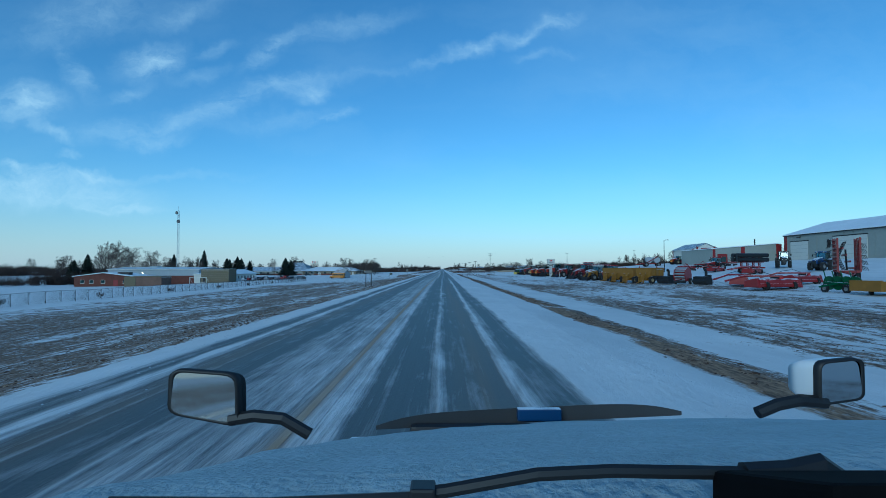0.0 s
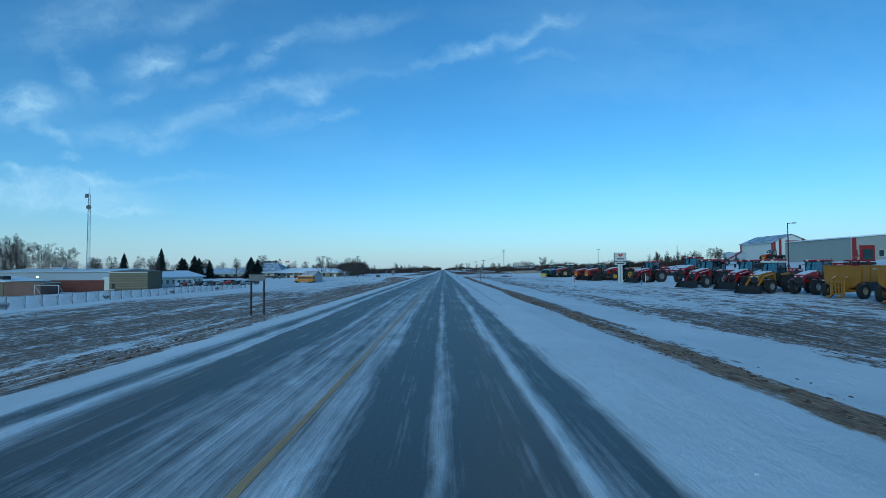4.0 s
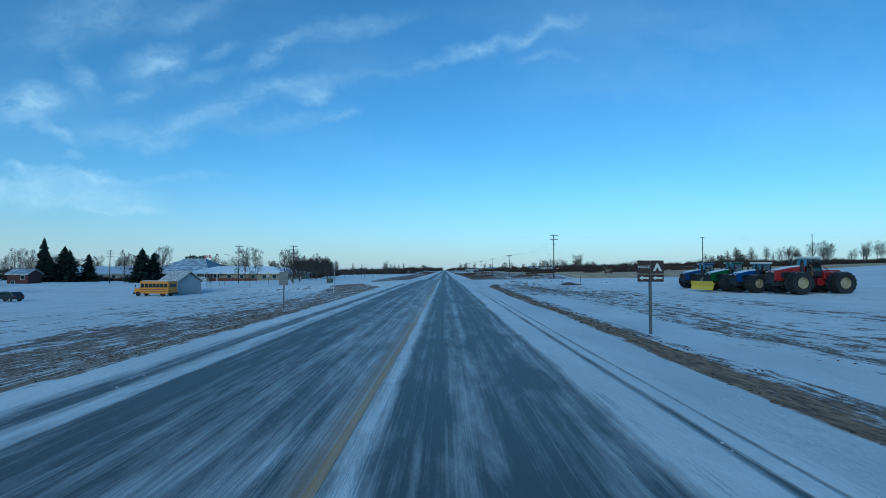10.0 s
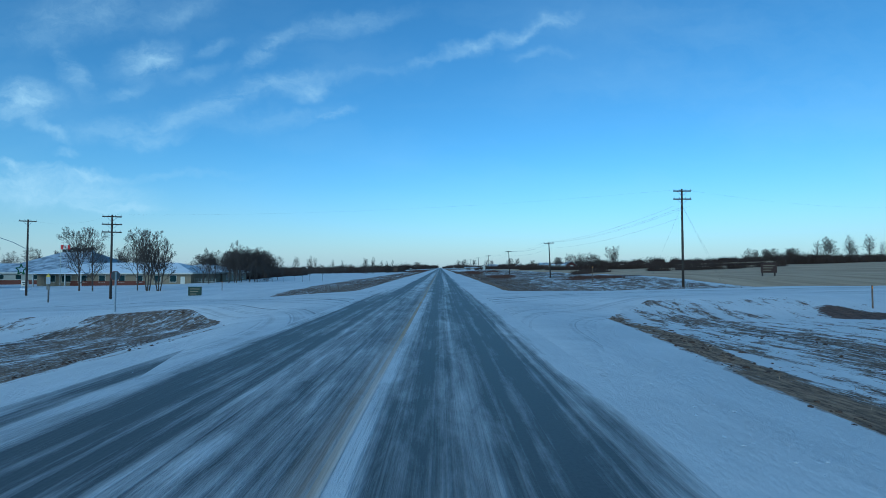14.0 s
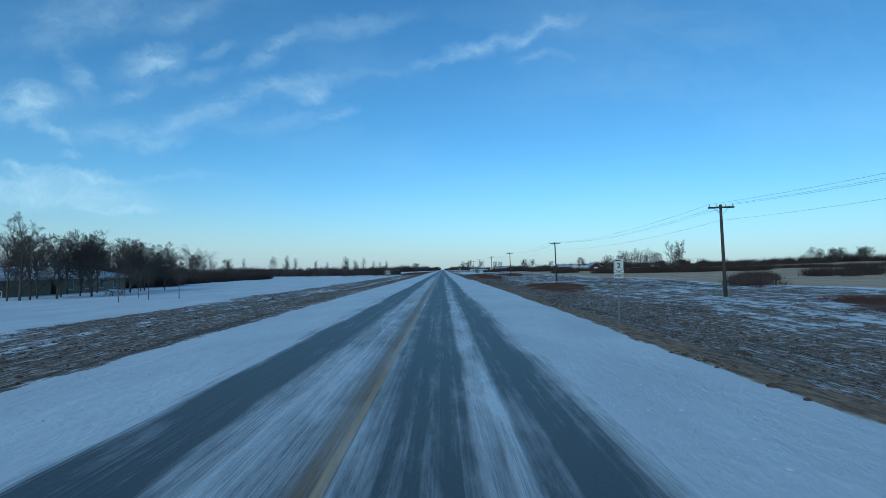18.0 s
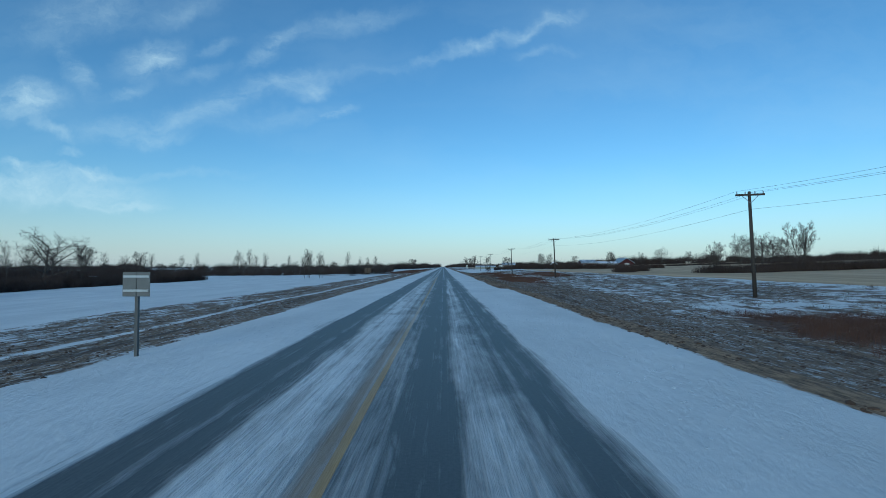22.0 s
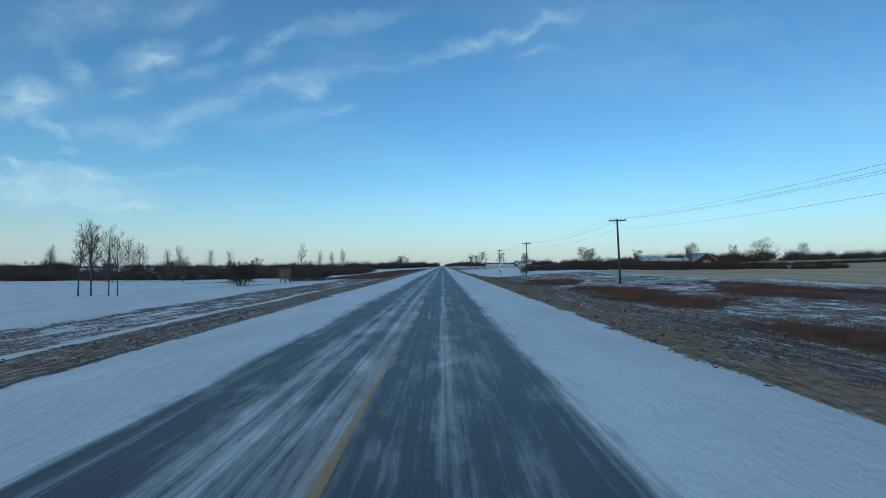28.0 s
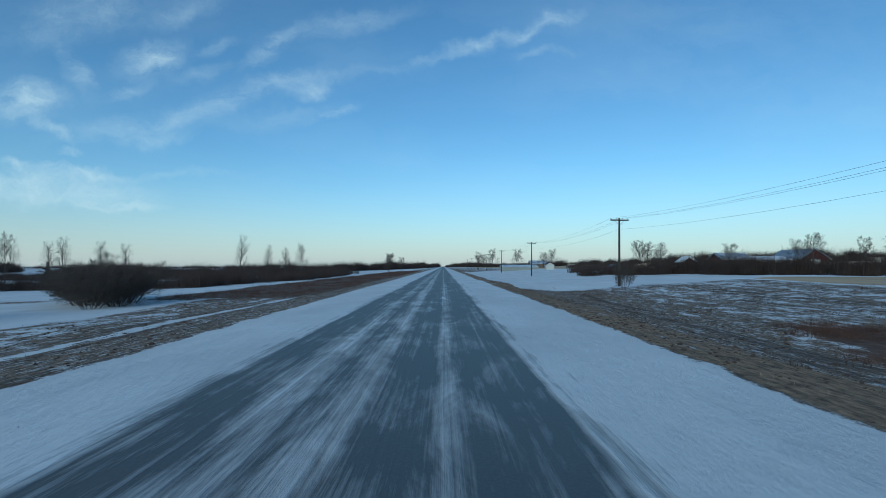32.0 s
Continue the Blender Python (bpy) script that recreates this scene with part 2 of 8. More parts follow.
defmat("snow", (0.68, 0.71, 0.75), 0.75, var=0.06, scale=1.5, bump=0.5)
defmat("car_white", (0.65, 0.66, 0.68), 0.3, var=0.08, snow=0.22)
defmat("car_silver", (0.3, 0.31, 0.33), 0.3, 0.4, var=0.1, snow=0.22)
defmat("car_red", (0.22, 0.03, 0.025), 0.3, var=0.1, snow=0.22)
defmat("car_dark", (0.03, 0.032, 0.038), 0.3, var=0.1, snow=0.22)
defmat("lamp_red", (0.45, 0.02, 0.02), 0.3)
g = bpy.data.materials.new("glass_dark")
g.use_nodes = True
gb = g.node_tree.nodes["Principled BSDF"]
gb.inputs["Base Color"].default_value, gb.inputs["Roughness"].default_value = (0.022, 0.042, 0.046, 1), 0.06
gb.inputs["Specular IOR Level"].default_value = 0.7
M["glass"] = g
g = bpy.data.materials.new("cab_glass")
g.use_nodes = True
_n, _l = g.node_tree.nodes, g.node_tree.links
_tr, _gl, _mx = _n.new("ShaderNodeBsdfTransparent"), _n.new("ShaderNodeBsdfGlossy"), _n.new("ShaderNodeMixShader")
_tr.inputs["Color"].default_value = (0.5, 0.66, 0.66, 1)
_gl.inputs["Roughness"].default_value = 0.05
_mx.inputs[0].default_value = 0.22
_l.new(_tr.outputs[0], _mx.inputs[1]); _l.new(_gl.outputs[0], _mx.inputs[2]); _l.new(_mx.outputs[0], _n["Material Output"].inputs[0])
M["cab_glass"] = g
g = bpy.data.materials.new("mirror_glass")
g.use_nodes = True
gb = g.node_tree.nodes["Principled BSDF"]
gb.inputs["Base Color"].default_value, gb.inputs["Roughness"].default_value, gb.inputs["Metallic"].default_value = (0.42, 0.44, 0.46, 1), 0.04, 1.0
M["mirror"] = g
g = bpy.data.materials.new("lit_lamp")
g.use_nodes = True
gb = g.node_tree.nodes["Principled BSDF"]
gb.inputs["Emission Color"].default_value, gb.inputs["Emission Strength"].default_value = (1.0, 0.72, 0.35, 1), 6.0
M["lit"] = g


# ---------------------------------------------------------------- mesh tools
def part(name, bm, material, parent=None, label="", smooth=False):
    me = bpy.data.meshes.new(name)
    bm.normal_update()
    bm.to_mesh(me)
    bm.free()
    if smooth:
        for p in me.polygons:
            p.use_smooth = True
    me.materials.append(M[material] if isinstance(material, str) else material)
    ob = new(name, me)
    if parent is not None:
        ob.parent = parent
    if label:
        ob["label"] = label
    return ob


def pydata(name, v, f, material, parent=None, label="", smooth=False):
    me = bpy.data.meshes.new(name)
    me.from_pydata(v, [], f)
    me.update()
    if smooth:
        for p in me.polygons:
            p.use_smooth = True
    me.materials.append(M[material] if isinstance(material, str) else material)
    ob = new(name, me)
    if parent is not None:
        ob.parent = parent
    if label:
        ob["label"] = label
    return ob


def thing(name, label, category, m, group="", kind=""):
    ob = tagged(new(name), label, category, group, kind)
    ob.matrix_basis = m
    return ob


def bx(bm, x0, x1, y0, y1, z0, z1, bev=0.0, taper=0.0):
    """A box; taper draws its top in by that share."""
    v = []
    for z, k in ((z0, 0), (z1, taper)):
        cx, cy = (x0 + x1) / 2, (y0 + y1) / 2
        for x, y in ((x0, y0), (x1, y0), (x1, y1), (x0, y1)):
            v.append(bm.verts.new((x + (cx - x) * k, y + (cy - y) * k, z)))
    fs = [bm.faces.new([v[i] for i in q]) for q in ((3, 2, 1, 0), (4, 5, 6, 7), (0, 1, 5, 4), (1, 2, 6, 5), (2, 3, 7, 6), (3, 0, 4, 7))]
    if bev:
        es = {e for f in fs for e in f.edges}
        bmesh.ops.bevel(bm, geom=list(es), offset=bev, segments=2, affect="EDGES", profile=0.6)
    return bm


def box(*a, **k):
    return bx(bmesh.new(), *a, **k)


def tube(bm, p0, p1, r0, r1=None, seg=8, caps=True):
    r1 = r0 if r1 is None else r1
    p0, p1 = Vector(p0), Vector(p1)
    d = (p1 - p0).normalized()
    a = d.orthogonal().normalized()
    b = d.cross(a)
    rings = []
    for p, r in ((p0, r0), (p1, r1)):
        rings.append([bm.verts.new(p + (a * math.cos(2 * math.pi * i / seg) + b * math.sin(2 * math.pi * i / seg)) * r) for i in range(seg)])
    for i in range(seg):
        j = (i + 1) % seg
        bm.faces.new((rings[0][i], rings[0][j], rings[1][j], rings[1][i]))
    if caps:
        bm.faces.new(rings[0][::-1]); bm.faces.new(rings[1])
    return bm


def rod(p0, p1, r0, r1=None, seg=8):
    return tube(bmesh.new(), p0, p1, r0, r1, seg)


def pipe(points, r, seg=6):
    """One bent tube through the points, mitred at the bends."""
    bm = bmesh.new()
    pts = [Vector(p) for p in points]
    d = [(b - a).normalized() for a, b in zip(pts, pts[1:])]
    u = d[0].orthogonal().normalized()
    rings = []
    for i, p in enumerate(pts):
        t = d[0] if i == 0 else d[-1] if i == len(pts) - 1 else (d[i - 1] + d[i]).normalized()
        u = (u - t * u.dot(t)).normalized()
        w = t.cross(u)
        rings.append([bm.verts.new(p + (u * math.cos(2 * math.pi * k / seg) + w * math.sin(2 * math.pi * k / seg)) * r) for k in range(seg)])
    for a, b in zip(rings, rings[1:]):
        for k in range(seg):
            bm.faces.new((a[k], a[(k + 1) % seg], b[(k + 1) % seg], b[k]))
    bm.faces.new(rings[0][::-1]); bm.faces.new(rings[-1])
    return bm


def prism(bm, pts, axis, a, b):
    """The outline pts drawn out along an axis (0, 1 or 2) from a to b."""
    def put(p, h):
        q = list(p)
        q.insert(axis, h)
        return bm.verts.new(q)
    lo, hi = [put(p, a) for p in pts], [put(p, b) for p in pts]
    n = len(pts)
    bm.faces.new(lo[::-1]); bm.faces.new(hi)
    for i in range(n):
        bm.faces.new((lo[i], lo[(i + 1) % n], hi[(i + 1) % n], hi[i]))
    bmesh.ops.recalc_face_normals(bm, faces=bm.faces[:])
    return bm


def extr(pts, axis, a, b, bev=0.0):
    bm = prism(bmesh.new(), pts, axis, a, b)
    if bev:
        bmesh.ops.bevel(bm, geom=bm.edges[:], offset=bev, segments=2, affect="EDGES", profile=0.6)
    return bm


# ---------------------------------------------------------------- ground
def sstep(a, b, x):
    k = min(1.0, max(0.0, (x - a) / (b - a)))
    return k * k * (3 - 2 * k)


def lerp_table(tab, x):
    for (xa, za), (xb, zb) in zip(tab, tab[1:]):
        if x <= xb:
            return za + (zb - za) * (x - xa) / (xb - xa)
    return tab[-1][1]


TOWN = [(-3000, -6), (-250, -6), (-200, -6), (-130, -5.2), (-100, -4), (-75, -2.9), (-50, -2.6), (-20, -2.0), (-13, -1.3), (-8, -0.3), (-6, -0.06), (6, -0.06),
        (8, -0.3), (11, -0.6), (20, -0.85), (36, -0.5), (45, -0.15), (76, 1.3), (100, 3.9), (126, 5.5), (200, 7), (400, 9), (3000, 9)]
FIELD = [(-3000, -3), (-130, -2.6), (-80, -2.2), (-45, -1.4), (-25, -0.75), (-13, -0.5), (-8, -0.2), (-6, -0.06), (6, -0.06), (8, -0.05), (14, -0.5), (22, 0.0),
         (37, 1.05), (90, 1.5), (150, 3.5), (275, 8), (600, 9.5), (3000, 10)]
SIDE = [(-3000, -5), (-130, -4), (-60, -2.5), (-25, -1.0), (-7, -0.06), (7, -0.06), (30, 0.2), (60, 0.7), (126, 4.8), (275, 8), (3000, 9)]
SIDE_Y = 297.0


def ground_z(x, y):
    k = sstep(285, 335, y)
    z = lerp_table(TOWN, x) * (1 - k) + lerp_table(FIELD, x) * k
    w = 1 - sstep(6.5, 14, abs(y - SIDE_Y))
    z = z * (1 - w) + lerp_table(SIDE, x) * w
    if 620 < y < 634 and x > 6:            # farm drive over the ditch
        z = max(z, -0.05)
    if abs(x) > 8:
        z += 0.16 * noise.noise((x * 0.11, y * 0.09, 0.3)) * min(1, (abs(x) - 8) / 6)
    return z


def cover(x, y):
    """Shares of dead grass, tan stubble and red-brown reed on the snow."""
    gr = st = rd = dirt = 0.0
    far = sstep(700, 1500, y)
    k = sstep(290, 320, y)
    side = 1 - sstep(5.0, 9.0, abs(y - SIDE_Y))
    if x > 6.6:
        wv = 0.5 * noise.noise((0.3, y * 0.05, 1))
        lo, hi = (8.1, 9.9) if y < 440 else (7.5, 10.4)
        bay = 2.6 * math.exp(-((y - 284) / 16) ** 2)
        lo, hi = lo + bay, hi + bay
        strip = sstep(lo - 0.4 + wv, lo + 0.3 + wv, x) * (1 - sstep(hi - 0.4 + wv, hi + 0.5 + wv, x))
        dirt = strip * (0.84 + 0.35 * noise.noise((x * 0.8, y * 0.12, 5)))
        town = (0.6 - 0.34 * sstep(10.2, 11, x) * (1 - sstep(13, 15.5, x)) - 0.17 * sstep(15, 24, x) * sstep(90, 150, y) - 0.1 * sstep(26, 36, x)) * (1 + 0.5 * noise.noise((x * 0.16, y * 0.025, 3))) * sstep(lo - 0.3, lo + 0.6, x)
        if 238 < y < 290 and 9 < x < 26:
            town = max(town, 0.5) * sstep(lo - 0.3, lo + 0.6, x)
        if x > 50:
            town = 0.12
        fld = (0.78 * (1 - sstep(14, 19, x)) + 0.6 * sstep(14, 19, x)) * (1 + 0.24 * noise.noise((x * 0.3, y * 0.09, 7))) * sstep(lo - 0.4, lo + 0.5, x)
        gr = town * (1 - k) + fld * k
        if y > 306:
            st = sstep(33, 36, x + 2 * noise.noise((x * 0.1, y * 0.03, 5)))
            if 612 < y < 800 and x < 60:
                st, gr = 0.0, 0.25
            if 150 < y and x > 90:
                st *= 0.9
        for cx, cy, rx, ry in ((18, 398, 4, 22), (17, 490, 4, 26), (18.5, 532, 5, 20), (27, 520, 4, 30), (17.5, 564, 5, 12), (30, 346, 8, 10), (27, 284, 5, 3)):
            rd = max(rd, 1.2 * (1 - ((x - cx) / rx) ** 2 - ((y - cy) / ry) ** 2) + 0.7 * noise.noise((x * 0.35, y * 0.1, 6)))
    elif x < -6.6:
        bay = 4.2 * math.exp(-((y - 282) / 18) ** 2) * (1 - k)
        strip = sstep(6.6 + bay, 8.0 + bay, -x)
        dirt = (1 - k) * sstep(8.0, 8.8, -x) * (1 - sstep(9.6, 11.5, -x)) * (0.45 + 0.5 * noise.noise((x * 0.6, y * 0.07, 8)))
        town = strip * (0.6 * (1 - sstep(34, 48, -x)) + 0.46 * sstep(34, 48, -x)) * (1 - sstep(46, 56, -x))
        town *= 1.06 + 0.3 * noise.noise((x * 0.22, y * 0.018, 9)) + 0.2 * noise.noise((x * 0.5, y * 0.06, 4))
        town *= 1 - 0.3 * sstep(150, 200, y) * sstep(19, 26, -x + 3 * noise.noise((x * 0.1, y * 0.04, 2)))
        fld = strip * (0.78 - 0.4 * sstep(385, 400, y) * sstep(11.0, 11.6, -x) * (1 - sstep(12.0, 12.8, -x)) - 0.14 * sstep(12.4, 13.2, -x) + 0.16 * noise.noise((x * 0.3, y * 0.03, 12))) * (1 - sstep(18, 21, -x))
        gr = town * (1 - k) + fld * k
        if y > 585:
            rd = sstep(585, 610, y) * sstep(9, 12, -x) * (1 - sstep(24, 30, -x)) * (1 - sstep(800, 950, y))
        rr = ((x + 46) / 14) ** 2 + ((y - 603) / 6) ** 2
        if rr < 1:
            gr = max(gr, 0.66 * (1 - rr * rr))
        if y > 640 and x < -40:
            gr = max(gr, 0.3)
    if x > 17 and k > 0.5 and y < 640:
        gr = min(gr, 0.62)
    gr *= (1 - side) * (1 - st)
    dirt *= 1 - side
    st *= 1 - side
    if far:
        gr = gr * (1 - far) + 0.5 * far
    return min(1, max(0, gr)), min(1, max(0, st)), min(1, max(0, rd)), min(1, max(0, dirt))


def ground_material():
    m = bpy.data.materials.new("snowy_ground")
    m.use_nodes = True
    nt = m.node_tree
    N, L = nt.nodes.new, nt.links.new
    b = nt.nodes["Principled BSDF"]
    b.inputs["Roughness"].default_value = 0.85
    b.inputs["Specular IOR Level"].default_value = 0.25
    at, tc = N("ShaderNodeAttribute"), N("ShaderNodeTexCoord")
    at.attribute_name = "cover"
    sep = N("ShaderNodeSeparateColor")
    L(at.outputs["Color"], sep.inputs[0])

    def nz(scale, detail=6, sx=1.0, sy=1.0, rough=0.6):
        mp, n = N("ShaderNodeMapping"), N("ShaderNodeTexNoise")
        mp.inputs["Scale"].default_value = (sx, sy, 1)
        L(tc.outputs["Object"], mp.inputs[0]); L(mp.outputs[0], n.inputs[0])
        n.inputs["Scale"].default_value, n.inputs["Detail"].default_value, n.inputs["Roughness"].default_value = scale, detail, rough
        return n.outputs[0]

    def math_(op, a, c, d=None):
        n = N("ShaderNodeMath"); n.operation = op
        for i, v in enumerate((a, c, d)):
            if v is None:
                continue
            if isinstance(v, (int, float)):
                n.inputs[i].default_value = v
            else:
                L(v, n.inputs[i])
        return n.outputs[0]

    def rng(v, a, c, o0=0.0, o1=1.0):
        n = N("ShaderNodeMapRange")
        L(v, n.inputs[0])
        for i, q in ((1, a), (2, c), (3, o0), (4, o1)):
            n.inputs[i].default_value = q
        return n.outputs[0]

    def mix(f, a, c):
        n = N("ShaderNodeMix"); n.data_type = "RGBA"
        L(f, n.inputs[0]) if not isinstance(f, float) else None
        for i, v in ((6, a), (7, c)):
            if isinstance(v, tuple):
                n.inputs[i].default_value = (*v, 1)
            else:
                L(v, n.inputs[i])
        return n.outputs[2]

    fine, mid, wide = nz(3.2, 8, 1, 0.42, 0.72), nz(0.33, 6, 1, 0.4), nz(0.045, 4, 1, 0.5)
    drag = nz(1.0, 5, 1.4, 0.14, 0.62)
    blend = math_("MULTIPLY_ADD", mid, 0.16, math_("MULTIPLY", fine, 0.28))
    blend = math_("MULTIPLY_ADD", nz(1.2, 6, 1, 0.4, 0.66), 0.5, blend)
    blend = math_("MULTIPLY_ADD", drag, 0.24, blend)
    blend = math_("MULTIPLY_ADD", nz(9.0, 5, 1, 0.4, 0.75), 0.22, blend)
    blend = math_("MULTIPLY_ADD", wide, 0.14, blend)
    # grass shows where its share beats the drift
    lim = rng(sep.outputs[0], 0, 1, 1.04, 0.52)
    gm = rng(math_("SUBTRACT", blend, lim), -0.02, 0.04)
    dm = rng(math_("SUBTRACT", blend, rng(at.outputs["Alpha"], 0, 1, 1.06, 0.56)), -0.04, 0.07)
    rm = rng(math_("SUBTRACT", blend, rng(sep.outputs[2], 0, 1, 1.05, 0.5)), -0.02, 0.06)
    sm = rng(math_("SUBTRACT", blend, rng(sep.outputs[1], 0, 1, 1.05, 0.42)), -0.02, 0.08)
    speck = nz(11.0, 4, 1, 0.25, 0.7)
    grass = mix(rng(speck, 0.36, 0.62), (0.04, 0.029, 0.023), (0.3, 0.215, 0.145))
    grass = mix(rng(math_("MULTIPLY_ADD", speck, 0.35, nz(4.2, 6, 1, 0.33, 0.75)), 0.7, 0.8, 0.0, 0.85), grass, (0.63, 0.64, 0.65))
    grass = mix(rng(mid, 0.42, 0.68, 0.0, 0.45), grass, (0.15, 0.1, 0.065))
    dirt = mix(rng(nz(5.0, 6, 1, 0.35, 0.7), 0.36, 0.62), (0.07, 0.045, 0.028), (0.36, 0.24, 0.14))
    reed = mix(rng(fine, 0.35, 0.65), (0.055, 0.034, 0.025), (0.16, 0.095, 0.062))
    stub = mix(rng(nz(0.25, 5, 1.6, 0.12), 0.35, 0.65), (0.37, 0.26, 0.15), (0.57, 0.42, 0.26))
    snow = mix(rng(mid, 0.35, 0.7), (0.63, 0.64, 0.65), (0.76, 0.765, 0.77))
    c = mix(sm, snow, stub)
    rut = math_("MULTIPLY", gm, rng(nz(1.3, 4, 1, 0.035, 0.55), 0.56, 0.63, 0.0, 0.6))
    c = mix(gm, c, grass)
    c = mix(rut, c, (0.045, 0.03, 0.022))
    c = mix(rm, c, reed)
    c = mix(dm, c, dirt)
    L(c, b.inputs["Base Color"])
    bp = N("ShaderNodeBump")
    bp.inputs["Strength"].default_value, bp.inputs["Distance"].default_value = 0.7, 0.12
    L(math_("ADD", fine, mid), bp.inputs["Height"]); L(bp.outputs[0], b.inputs["Normal"])
    return m


def spread(vals):
    out = []
    for a, c, n in vals:
        out += list(np.linspace(a, c, n, endpoint=False))
    return out


def make_ground():
    xs = spread([(-3000, -600, 8), (-600, -200, 14), (-200, -60, 36), (-60, -26, 24), (-26, -5, 42), (-5, 5, 4), (5, 30, 50), (30, 60, 26), (60, 200, 36), (200, 600, 14), (600, 3001, 9)]) + [3000]
    ys = spread([(-400, -30, 10), (-30, 760, 300), (760, 1200, 40), (1200, 4900, 20)]) + [4900]
    v = [(x, y, ground_z(x, y)) for y in ys for x in xs]
    nx = len(xs)
    f = [(j * nx + i, j * nx + i + 1, (j + 1) * nx + i + 1, (j + 1) * nx + i) for j in range(len(ys) - 1) for i in range(nx - 1)]
    ob = pydata("ground", v, f, ground_material(), smooth=True)
    a = ob.data.color_attributes.new("cover", "FLOAT_COLOR", "POINT")
    buf = np.ones((len(v), 4), np.float32)
    for k, (x, y, _) in enumerate(v):
        buf[k] = cover(x, y)
    a.data.foreach_set("color", buf.ravel())
    return tagged(ob, "snow-dusted prairie ground with dead grass showing through", "ground", kind="structure")


make_ground()


